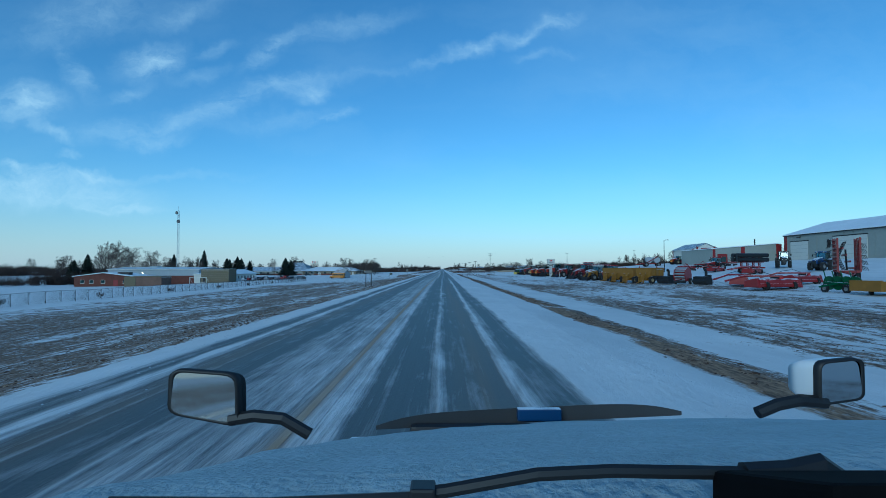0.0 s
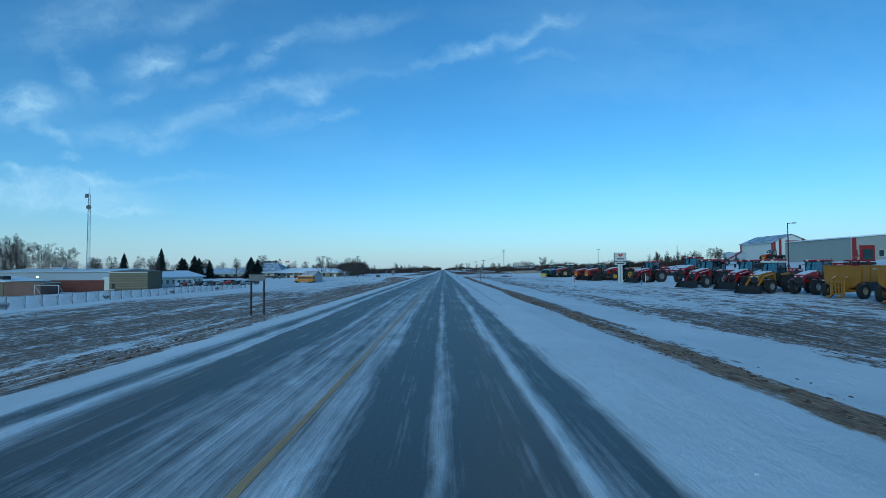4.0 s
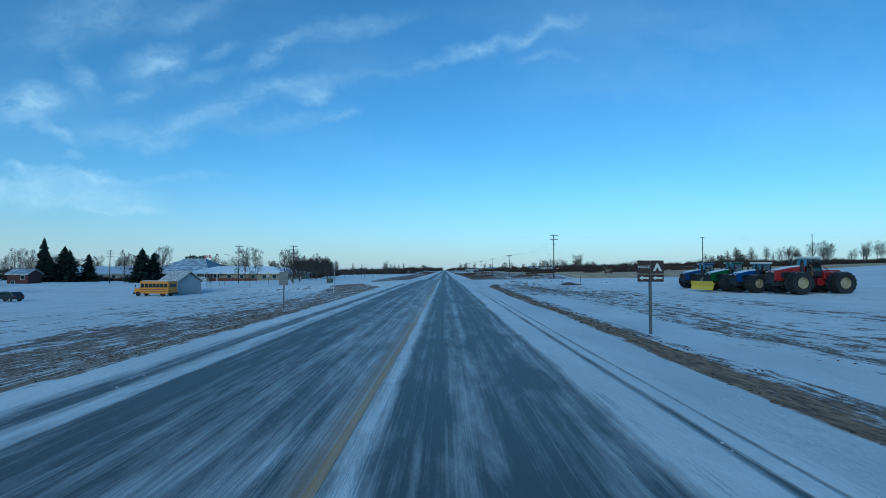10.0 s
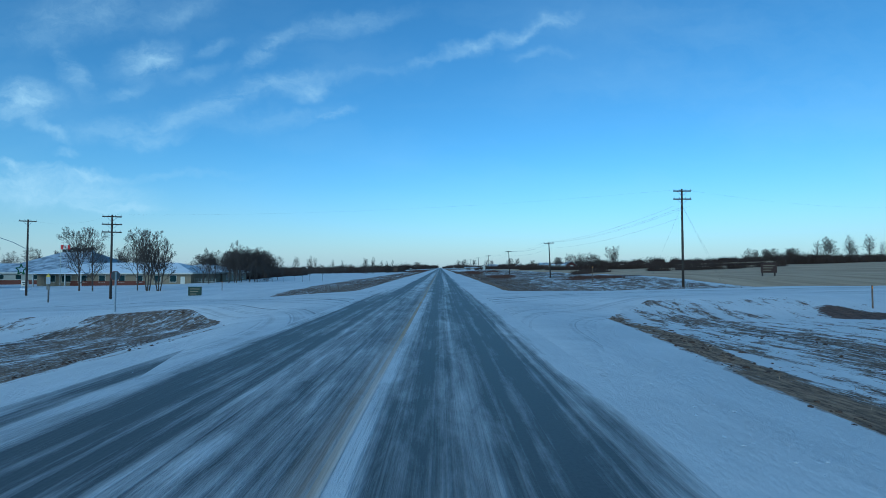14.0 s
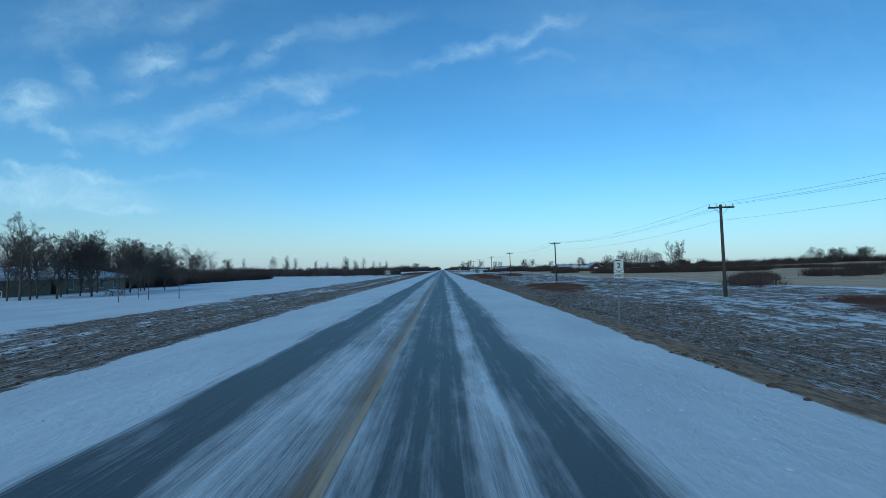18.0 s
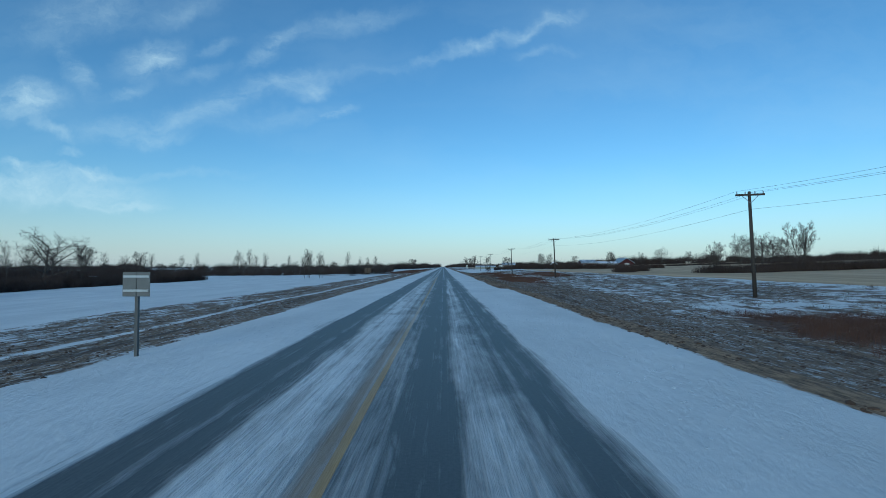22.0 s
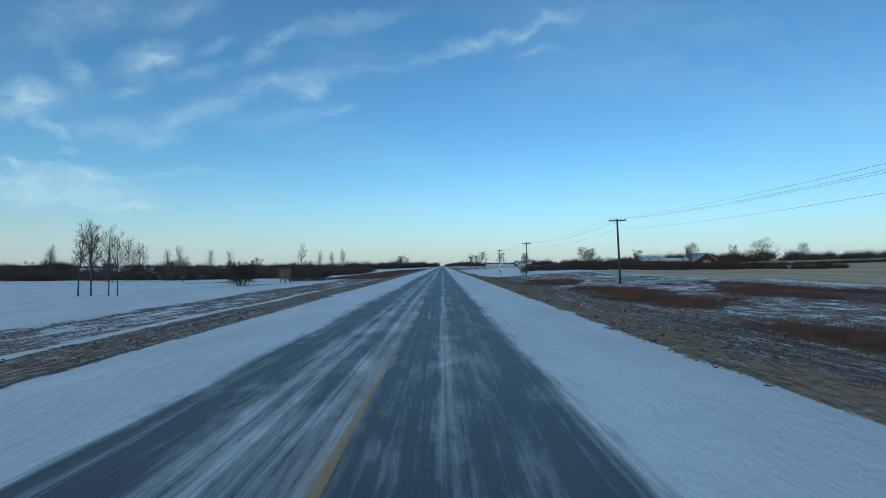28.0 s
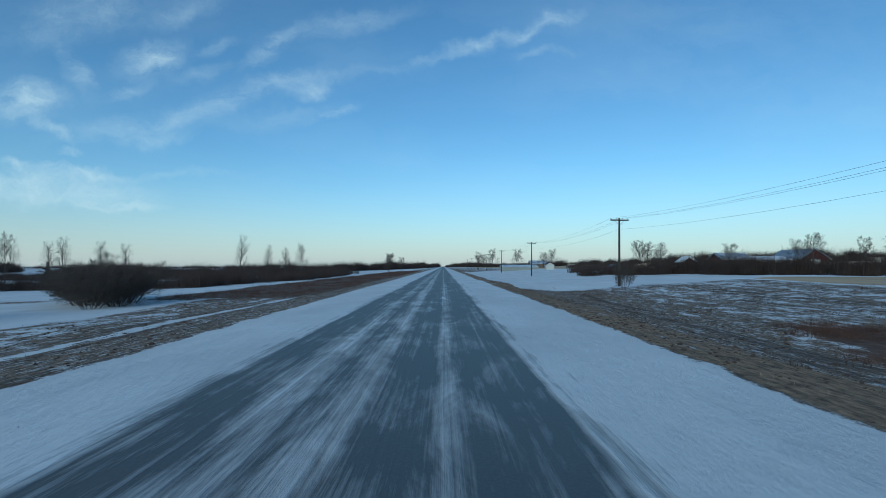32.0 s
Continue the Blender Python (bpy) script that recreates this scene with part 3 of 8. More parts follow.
# ---------------------------------------------------------------- road
def road_material(name, yellow=False, side=None):
    """Asphalt under drifting snow: streaks along the lane, bare wheel tracks, brown sand near the middle."""
    m = bpy.data.materials.new(name)
    m.use_nodes = True
    nt = m.node_tree
    N, L = nt.nodes.new, nt.links.new
    b = nt.nodes["Principled BSDF"]
    tc, sp = N("ShaderNodeTexCoord"), N("ShaderNodeSeparateXYZ")
    L(tc.outputs["Object"], sp.inputs[0])
    ax = sp.outputs[1] if side else sp.outputs[0]

    def nz(scale, sx, sy, detail=5, rough=0.6, dist=0.0):
        mp, n = N("ShaderNodeMapping"), N("ShaderNodeTexNoise")
        mp.inputs["Scale"].default_value = (sy, sx, 1) if side else (sx, sy, 1)
        L(tc.outputs["Object"], mp.inputs[0]); L(mp.outputs[0], n.inputs[0])
        n.inputs["Scale"].default_value, n.inputs["Detail"].default_value, n.inputs["Roughness"].default_value = scale, detail, rough
        n.inputs["Distortion"].default_value = dist
        return n.outputs[0]

    def math_(op, a, c, d=None):
        n = N("ShaderNodeMath"); n.operation = op
        for i, v in enumerate((a, c, d)):
            if v is None:
                continue
            if isinstance(v, (int, float)):
                n.inputs[i].default_value = v
            else:
                L(v, n.inputs[i])
        return n.outputs[0]

    def rng(v, a, c, o0=0.0, o1=1.0):
        n = N("ShaderNodeMapRange")
        L(v, n.inputs[0])
        for i, q in ((1, a), (2, c), (3, o0), (4, o1)):
            n.inputs[i].default_value = q
        return n.outputs[0]

    def mix(f, a, c):
        n = N("ShaderNodeMix"); n.data_type = "RGBA"
        L(f, n.inputs[0])
        for i, v in ((6, a), (7, c)):
            if isinstance(v, tuple):
                n.inputs[i].default_value = (*v, 1)
            else:
                L(v, n.inputs[i])
        return n.outputs[2]

    def bumpf(x0, w):
        """1 on the line x0, falling to 0 at w."""
        return rng(math_("ABSOLUTE", math_("SUBTRACT", ax, x0), 0.0), 0.0, w, 1.0, 0.0)

    long_, streak, fine, puff = nz(1.0, 0.9, 0.012, 3), nz(1.0, 4.2, 0.016, 5, 0.62), nz(1.0, 7, 1.1, 6, 0.7), nz(0.8, 1, 0.3, 6, 0.62, 0.8)
    hair = nz(1.0, 17.0, 0.05, 4, 0.65)

    def profile(stops):
        """Share of snow across the lanes, from one edge to the other."""
        r = N("ShaderNodeValToRGB")
        L(rng(math_("MULTIPLY_ADD", math_("SUBTRACT", nz(1.0, 0.3, 0.05, 5, 0.7), 0.5), 0.9, ax), -6.0, 6.0), r.inputs[0])
        el = r.color_ramp.elements
        for i, (x, q) in enumerate(stops):
            e = el[i] if i < 2 else el.new((x + 6) / 12)
            e.position, e.color = (x + 6) / 12, (q, q, q, 1)
        return r.outputs[0]

    if not side:
        zones = [
            [(-5.9, .95), (-5.6, .6), (-5.35, .15), (-5.05, .25), (-4.85, .9), (-4.6, .8), (-4.4, .2), (-3.6, .1), (-2.9, .15), (-2.5, .5), (-1.9, .4), (-1.2, .62), (-0.95, .5), (-0.6, .62), (-0.15, .72),
             (0.1, .18), (0.6, .08), (1.1, .18), (1.3, .68), (1.5, .22), (2.1, .04), (2.6, .08), (2.85, .8), (3.05, .6), (3.25, .16), (3.8, .25), (4.15, .95)],
            [(-5.9, .95), (-5.6, .6), (-5.35, .2), (-5.05, .28), (-4.8, .9), (-4.4, .75), (-4.1, .2), (-3.2, .15), (-2.6, .34), (-2.2, .25), (-1.8, .5), (-1.2, .36), (-0.8, .5), (-0.4, .4), (0.2, .8),
             (0.5, .7), (0.7, .22), (1.2, .14), (1.5, .34), (1.8, .5), (2.1, .26), (2.8, .16), (3.4, .2), (3.7, .45), (3.9, .28), (4.2, .85)],
            [(-3.6, 1.0), (-3.15, .85), (-2.9, .16), (-2.3, .04), (-1.8, .1), (-1.5, .62), (-0.9, .78), (-0.4, .66), (-0.1, .4), (0.25, .55), (0.45, .3), (0.7, .1), (1.45, .12), (1.75, .3), (1.95, .74),
             (2.3, .6), (2.5, .3), (2.9, .14), (3.4, .18), (3.7, .66), (4.0, 1.0)],
            [(-3.6, 1.0), (-3.2, .75), (-2.9, .16), (-2.0, .16), (-1.5, .5), (-1.1, .55), (-0.7, .26), (-0.3, .6), (0.0, .64), (0.3, .2), (0.8, .1), (1.25, .18), (1.4, .6), (1.6, .4), (1.9, .18),
             (2.6, .16), (3.2, .2), (3.5, .66), (3.8, 1.0)]]
        s = None
        for z, (y0, y1) in zip(zones, ((0, 0), (90, 175), (285, 320), (455, 500))):
            p = profile(z)
            if s is None:
                s = p
            else:
                k = rng(sp.outputs[1], y0, y1)
                s = math_("ADD", math_("MULTIPLY", s, math_("SUBTRACT", 1.0, k)), math_("MULTIPLY", p, k))
        s = math_("MULTIPLY_ADD", math_("SUBTRACT", streak, 0.5), 1.2, s)
        s = math_("MULTIPLY_ADD", math_("SUBTRACT", hair, 0.5), 0.35, s)
        s = math_("MULTIPLY_ADD", math_("SUBTRACT", nz(1.0, 3.2, 0.3, 6, 0.68, 0.6), 0.5), 0.95, s)
        s = math_("MULTIPLY_ADD", math_("SUBTRACT", puff, 0.5), rng(sp.outputs[1], 440, 520, 0.9, 1.5), s)
        s = math_("MULTIPLY_ADD", math_("SUBTRACT", fine, 0.5), 0.3, s)
        far_y = rng(sp.outputs[1], 290, 330)
        s = math_("MULTIPLY_ADD", rng(ax, 4.1, 4.8), 0.45, s)
        s = math_("MULTIPLY_ADD", math_("MULTIPLY", rng(ax, -4.2, -3.5, 1.0, 0.0), far_y), 0.45, s)
        late = math_("MULTIPLY", rng(sp.outputs[1], 235, 262, 1.0, 0.0), rng(sp.outputs[1], 70, 130, 0.0, 1.0))
        for x0, w, k in ((5.1, 0.22, -0.95), (5.55, 0.16, -0.85)):
            s = math_("MULTIPLY_ADD", math_("MULTIPLY", bumpf(x0, w), late), k, s)
    else:
        # tyre tracks that swing round the corner
        far = N("ShaderNodeVectorMath"); far.operation = "DISTANCE"
        L(tc.outputs["Object"], far.inputs[0]); far.inputs[1].default_value = (*side, 0)
        cm, rn = N("ShaderNodeCombineXYZ"), N("ShaderNodeTexNoise")
        L(far.outputs["Value"], cm.inputs[0]); L(cm.outputs[0], rn.inputs[0])
        rn.inputs["Scale"].default_value, rn.inputs["Detail"].default_value, rn.inputs["Roughness"].default_value = 0.9, 5, 0.75
        s = math_("MULTIPLY_ADD", rn.outputs[0], 1.05, math_("MULTIPLY_ADD", puff, 0.3, math_("MULTIPLY", fine, 0.25)))
        s = math_("ADD", s, 0.48)
        r2 = N("ShaderNodeTexNoise")
        L(cm.outputs[0], r2.inputs[0])
        r2.inputs["Scale"].default_value, r2.inputs["Detail"].default_value = 1.7, 2
        s = math_("SUBTRACT", s, math_("MULTIPLY", rng(r2.outputs[0], 0.57, 0.65), rng(nz(1.0, 0.15, 0.15, 3), 0.35, 0.65, 0.04, 0.36)))
    film = rng(s, 0.81, 1.27, 0.03, 1.0) if side else rng(s, 0.16, 0.88, 0.02, 1.0)
    film = math_("POWER", film, 1.25 if side else 1.1)
    asphalt = mix(rng(nz(1.0, 18, 18, 3), 0.3, 0.7), (0.048, 0.052, 0.055), (0.075, 0.078, 0.08))
    if yellow:
        asphalt = mix(rng(fine, 0.35, 0.6), (0.3, 0.165, 0.02), (0.38, 0.22, 0.03))
        film = math_("ADD", math_("MULTIPLY", film, 0.3), rng(nz(1.0, 0.6, 0.03, 5, 0.7), 0.46, 0.66, 0.0, 0.7))
    if not side:
        mid_x = rng(sp.outputs[1], 70, 190, -0.75, -0.05)
        sand = math_("MULTIPLY", rng(math_("ABSOLUTE", math_("SUBTRACT", ax, mid_x), 0.0), 0.04, 0.3, 1.0, 0.0), rng(nz(1.0, 1.5, 0.02), 0.34, 0.52))
        sand = math_("MULTIPLY", sand, rng(sp.outputs[1], 480, 540, 1.0, 0.25))
        asphalt = mix(math_("MULTIPLY", sand, 0.7), asphalt, (0.24, 0.15, 0.06))
        for x0, w, k in ((2.2, 0.8, 0.9), (-4.15, 0.7, 0.7)):
            stain = math_("MULTIPLY", bumpf(x0, w), math_("MULTIPLY", rng(sp.outputs[1], 60, 150, k, 0.0), rng(nz(1.0, 1.2, 0.03), 0.3, 0.6)))
            asphalt = mix(stain, asphalt, (0.13, 0.088, 0.05))
    film = math_("MINIMUM", film, 1.0)
    if not side:
        film = math_("MULTIPLY", film, math_("SUBTRACT", 1.0, math_("MULTIPLY", sand, 0.6)))
    lumps, drift = nz(2.8, 1, 0.5, 8, 0.72), nz(0.33, 1, 0.4, 6)
    white = mix(rng(drift, 0.35, 0.7), (0.63, 0.64, 0.65), (0.76, 0.765, 0.77))
    white = mix(rng(lumps, 0.5, 0.68, 0.0, 0.35), white, (0.52, 0.535, 0.55))
    c = mix(film, asphalt, white)
    L(c, b.inputs["Base Color"])
    L(rng(film, 0, 0.8, 0.5 if not side else 0.6, 0.85), b.inputs["Roughness"])
    b.inputs["Specular IOR Level"].default_value = 0.4 if not side else 0.3
    bp = N("ShaderNodeBump")
    bp.inputs["Strength"].default_value, bp.inputs["Distance"].default_value = 0.6, 0.08
    L(math_("MULTIPLY_ADD", math_("ADD", lumps, drift), film, math_("MULTIPLY", s, 0.2)), bp.inputs["Height"]); L(bp.outputs[0], b.inputs["Normal"])
    return m


def strip(name, x0, x1, y0, y1, z, material, nx=2, dy=20.0, crown=True):
    ys = list(np.arange(y0, y1, dy)) + [y1]
    xs = np.linspace(x0, x1, nx)
    v = [(x, y, z - (0.012 * abs(x) if crown else 0)) for y in ys for x in xs]
    f = [(j * nx + i, j * nx + i + 1, (j + 1) * nx + i + 1, (j + 1) * nx + i) for j in range(len(ys) - 1) for i in range(nx - 1)]
    return pydata(name, v, f, material, smooth=True)


M["road"] = road_material("icy_asphalt")
M["paint_yellow"] = road_material("worn_yellow_paint", yellow=True)
M["side_road_n"] = road_material("icy_side_road_north", side=(30, 268))
M["side_road_s"] = road_material("icy_side_road_south", side=(-31, 268))
tagged(strip("road", -5.9, 5.9, -400, 4800, 0.05, "road", nx=11), "dark icy two-lane highway streaked with blown snow", "road", kind="structure")
_lv, _lf = [], []
for i, y in enumerate(range(-60, 501, 10)):
    xm = -0.8 + 0.88 * min(1, max(0, (y - 70) / 125))
    _lv += [(xm, y, 0.056 - 0.012 * abs(xm)), (xm + 0.13, y, 0.056 - 0.012 * abs(xm + 0.13))]
    if i:
        _lf.append((2 * i - 2, 2 * i - 1, 2 * i + 1, 2 * i))
tagged(pydata("road_line", _lv, _lf, "paint_yellow"), "worn yellow centre line half under snow", "road line", kind="structure")


def side_road(name, sgn, material):
    xs = [4.3 + 0.6 * i for i in range(14)] + list(np.linspace(13, 140, 60))
    v, f = [], []
    n = 13
    for x in xs:
        near = 4.6 + 36.0 * math.exp(-((x - 4.3) / 6.0) ** 1.1)
        back = 4.6 + 2.5 * math.exp(-((x - 4.3) / 6.0) ** 1.3)
        for k in range(n):
            y = SIDE_Y - near + (near + back) * k / (n - 1)
            v.append((sgn * x, y, max(ground_z(sgn * x, y), -0.06 if x < 6 else -9) + (0.07 if 0 < k < n - 1 and x > 4.4 else -0.09)))
    for i in range(len(xs) - 1):
        for k in range(n - 1):
            q = (i * n + k, (i + 1) * n + k, (i + 1) * n + k + 1, i * n + k + 1)
            f.append(q if sgn > 0 else q[::-1])
    return tagged(pydata(name, v, f, material, smooth=True), "snow-packed side road with curved tyre tracks", "road", kind="structure")


side_road("side_road_north", 1, "side_road_n")
side_road("side_road_south", -1, "side_road_s")


# ---------------------------------------------------------------- trees
def grow(rng_, height, angle, levels, kids, trunk_share=0.25, limb=0.45, stems=1, lean=0.0, r0=None, lift=0.05, taper=0.6):
    """Branch segments (p, q, r at p, r at q, level) of a bare tree: each branch carries shorter ones that fork off at about that angle."""
    segs = []
    r0 = r0 or height * 0.014

    def branch(p, d, length, r, lev):
        n = 4 if lev == 0 else (3 if lev < 3 else 2)
        pts, dirs = [p], []
        for i in range(n):
            d = (d + Vector((rng_.uniform(-1, 1), rng_.uniform(-1, 1), rng_.uniform(-0.5, 0.5))) * (0.05 + 0.05 * lev) + Vector((0, 0, lift * (lev > 0)))).normalized()
            dirs.append(d)
            pts.append(pts[-1] + d * (length / n))
        for i in range(n):
            segs.append((pts[i], pts[i + 1], r * (1 - 0.75 * i / n), r * (1 - 0.75 * (i + 1) / n), lev))
        if lev >= levels:
            return
        k = kids[lev]
        turn = rng_.uniform(0, 6.28)
        for c in range(k):
            t0 = trunk_share if lev == 0 else 0.2
            t = t0 + (1 - t0) * (c + rng_.random()) / k
            i = min(n - 1, int(t * n))
            o = pts[i].lerp(pts[i + 1], t * n - i)
            turn += 2.4 + rng_.uniform(-0.5, 0.5)
            dd = dirs[i]
            u = dd.orthogonal().normalized()
            w = dd.cross(u)
            an = radians(angle * rng_.uniform(0.65, 1.25))
            nd = (dd * math.cos(an) + (u * math.cos(turn) + w * math.sin(turn)) * math.sin(an)).normalized()
            L_ = (height * limb if lev == 0 else length * 0.62) * (1.12 - taper * t) * rng_.uniform(0.75, 1.15)
            branch(o, nd, L_, r * (0.62 if lev else 0.55) * (1.05 - 0.55 * t), lev + 1)

    for s in range(stems):
        a = 6.28 * s / stems + rng_.uniform(-0.4, 0.4)
        o = Vector((math.cos(a), math.sin(a), 0)) * (0.0 if stems == 1 else 0.12 * stems ** 0.5)
        d = Vector((math.cos(a) * lean, math.sin(a) * lean, 1)).normalized()
        branch(o, d, height * rng_.uniform(0.8, 0.92), r0, 0)
    return segs


def seg_mesh(segs, sides, rmin):
    v, f = [], []
    for p, q, ra, rb, lev in segs:
        d = (q - p)
        if d.length < 1e-4:
            continue
        d.normalize()
        a = d.orthogonal().normalized()
        b = d.cross(a)
        k = len(v)
        for o, r in ((p, max(ra, rmin)), (q, max(rb, rmin * 0.7))):
            for i in range(sides):
                t = 2 * math.pi * i / sides
                v.append(o + (a * math.cos(t) + b * math.sin(t)) * r)
        for i in range(sides):
            j = (i + 1) % sides
            f.append((k + i, k + j, k + sides + j, k + sides + i))
    return v, f


def tree_kind(seed, height, angle, levels, kids, rmin=0.019, **k):
    segs = grow(random.Random(seed), height, angle, levels, kids, **k)
    out = []
    for nm, ss, sides, mt in (("trunk", [s for s in segs if s[4] <= 1], 6, "bark"), ("crown", [s for s in segs if s[4] > 1], 3, "twig")):
        me = bpy.data.meshes.new(nm)
        v, f = seg_mesh(ss, sides, rmin)
        me.from_pydata(v, [], f)
        me.materials.append(M[mt])
        out.append(me)
    return out


TREES = {
    "ash": [tree_kind(s, 9, 37, 4, (13, 7, 5, 4), rmin=0.013, lift=0.09, trunk_share=0.13, limb=0.5, taper=0.62) for s in (1, 2, 3)],
    "poplar": [tree_kind(s, 11, 40, 4, (15, 6, 4, 3), rmin=0.011, trunk_share=0.28, limb=0.34, taper=0.62, lift=0.06) for s in (4, 5, 6)],
    "oak": [tree_kind(s, 9, 58, 4, (11, 6, 5, 4), rmin=0.013, r0=0.24, trunk_share=0.22, limb=0.62, taper=0.55, lift=0.02) for s in (7, 8)],
    "young": [tree_kind(s, 4, 38, 3, (10, 7, 5), rmin=0.014, trunk_share=0.35, limb=0.4) for s in (9, 10)],
    "multi": [tree_kind(s, 8, 33, 4, (11, 7, 5, 4), rmin=0.01, stems=3, lean=0.2, r0=0.09, trunk_share=0.16, limb=0.44, taper=0.72, lift=0.08) for s in (11, 12)],
    "bush": [tree_kind(s, 3.0, 40, 3, (7, 6, 5), stems=12, lean=0.6, r0=0.022, rmin=0.01, trunk_share=0.12, limb=0.4) for s in (13, 14)],
}
TREE_WORDS = {
    "ash": ("bare_tree", "leafless grey-brown deciduous tree standing in snow", "tree"),
    "poplar": ("poplar_tree", "tall slim leafless poplar with upright twigs", "tree"),
    "oak": ("oak_tree", "broad leafless oak with spreading crooked limbs", "tree"),
    "young": ("young_tree", "small young leafless tree planted in the snow", "tree"),
    "multi": ("clump_tree", "leafless tree with several pale stems from one base", "tree"),
    "bush": ("bush", "dark leafless bush with many thin stems", "bush"),
}
_rt = random.Random(77)


def tree(kind, x, y, height, wide=1.0, label="", group=""):
    base = {"ash": 9, "poplar": 11, "oak": 9, "young": 4, "multi": 8, "bush": 3.0}[kind]
    me = _rt.choice(TREES[kind])
    nm, lb, ct = TREE_WORDS[kind]
    ob = thing(nm, label or lb, ct, Matrix.LocRotScale((x, y, ground_z(x, y) - 0.05), Euler((0, 0, _rt.uniform(0, 6.28))),
               (wide * height / base * 0.95, wide * height / base * 0.95, height / base * 0.95)), group)
    for m_ in me:
        p = new(m_.name, m_)
        p.parent = ob
    return ob


def spruce_mesh(seed, h=10.0, w=2.0):
    r = random.Random(seed)
    v, f = [], []
    n = 46
    for i in range(n):
        t = i / (n - 1)
        z = 0.6 + (h - 0.8) * t
        rad = w * 1.25 * (1 - t) ** 0.68 * r.uniform(0.66, 1.16) + 0.1
        k = int(11 + 10 * (1 - t))
        for j in range(k):
            a = r.uniform(0, 6.283)
            L_ = rad * r.uniform(0.7, 1.1)
            d, s = Vector((math.cos(a), math.sin(a), 0)), Vector((-math.sin(a), math.cos(a), 0))
            z0, z1 = z + 0.25, z - L_ * r.uniform(0.18, 0.42)
            for q in range(3):
                g0 = 0.12 + 0.28 * q
                pa = d * (L_ * g0) + Vector((0, 0, z0 + (z1 - z0) * g0))
                pb = d * (L_ * min(1.0, g0 + 0.5)) + Vector((0, 0, z0 + (z1 - z0) * min(1.0, g0 + 0.5)))
                wd = L_ * 0.26 * (1.2 - g0)
                b = len(v)
                v += [pa + s * wd, pa - s * wd + Vector((0, 0, -0.05)), pb - s * wd * 0.3 + Vector((0, 0, r.uniform(-0.3, 0))), pb + s * wd * 0.3]
                f.append((b, b + 1, b + 2, b + 3))
    me = bpy.data.meshes.new("crown")
    me.from_pydata(v, [], f)
    me.materials.append(M["needles"])
    return me


SPRUCE = [spruce_mesh(s) for s in (21, 22)]
_tb = bmesh.new()
tube(_tb, (0, 0, 0), (0, 0, 9.4), 0.18, 0.03, 7)
SPRUCE_TRUNK = bpy.data.meshes.new("trunk")
_tb.to_mesh(SPRUCE_TRUNK); _tb.free()
SPRUCE_TRUNK.materials.append(M["bark"])


def spruce(x, y, h, wide=1.0):
    ob = thing("spruce_tree", "dark green conical spruce with drooping needled boughs", "tree",
               Matrix.LocRotScale((x, y, ground_z(x, y) - 0.05), Euler((0, 0, _rt.uniform(0, 6.28))), (wide * h / 8.4, wide * h / 8.4, h / 10)), "spruces of the town")
    for m_ in (SPRUCE_TRUNK, _rt.choice(SPRUCE)):
        p = new(m_.name, m_)
        p.parent = ob
    return ob


def triangles(name, v, material):
    """One mesh of loose triangles from an array of corners."""
    me = bpy.data.meshes.new(name)
    n = len(v)
    me.vertices.add(n); me.loops.add(n); me.polygons.add(n // 3)
    me.vertices.foreach_set("co", np.ascontiguousarray(v, np.float32).ravel())
    me.loops.foreach_set("vertex_index", np.arange(n, dtype=np.int32))
    me.polygons.foreach_set("loop_start", np.arange(0, n, 3, dtype=np.int32))
    me.update(calc_edges=True)
    me.materials.append(M[material])
    return new(name, me)


def thicket(name, label, spots, per, seed, material="shrub", width=0.05, spread_=1.0, kind="stuff"):
    """Tangled bare shrubs: thin upright slivers fanned out from many feet; spots are (x, y, radius, height)."""
    r = np.random.RandomState(seed)
    V = []
    for x, y, rad, h in spots:
        z = ground_z(x, y) - 0.1
        n = per
        foot = np.stack([r.uniform(-rad, rad, n) * 0.8, r.uniform(-rad, rad, n) * 0.8, np.zeros(n)], 1)
        a = r.uniform(0, 2 * np.pi, n)
        start = r.uniform(0, 0.55, n)
        out = (0.04 + 0.75 * r.uniform(0, 1, n) ** 1.6) * spread_
        dist = np.hypot(foot[:, 0], foot[:, 1]) / max(rad, 0.01)
        L_ = h * r.uniform(0.35, 0.85, n) * np.clip(1.15 - 0.45 * dist, 0.3, 1.1)
        d = np.stack([np.cos(a) * out, np.sin(a) * out, np.ones(n)], 1)
        p0 = foot + d * (L_ * start * 0.5)[:, None] + np.array([x, y, z])
        p1 = p0 + d * (L_ * (1 - start * 0.5))[:, None]
        s = np.stack([np.cos(a + 1.3), np.sin(a + 1.3), np.zeros(n)], 1) * (width * r.uniform(0.5, 1.3, n))[:, None]
        V.append(np.stack([p0 + s, p0 - s, p1], 1).reshape(-1, 3))
    return tagged(triangles(name, np.concatenate(V), material), label, "bushes", kind=kind)


def belt(pts, step, rad, h, seed, jit=3.0):
    r = random.Random(seed)
    out, run = [], 0.0
    for (xa, ya), (xb, yb) in zip(pts, pts[1:]):
        n = max(1, int(math.hypot(xb - xa, yb - ya) / step))
        for i in range(n):
            t = (i + r.random()) / n
            out.append((xa + (xb - xa) * t + r.uniform(-jit, jit), ya + (yb - ya) * t + r.uniform(-jit, jit), rad * r.uniform(0.7, 1.3), h * r.uniform(0.7, 1.1) * (0.92 + 0.75 * noise.noise((seed * 3.7, (run + i * step) * 0.02, 0.5)))))
        run += n * step
    return out


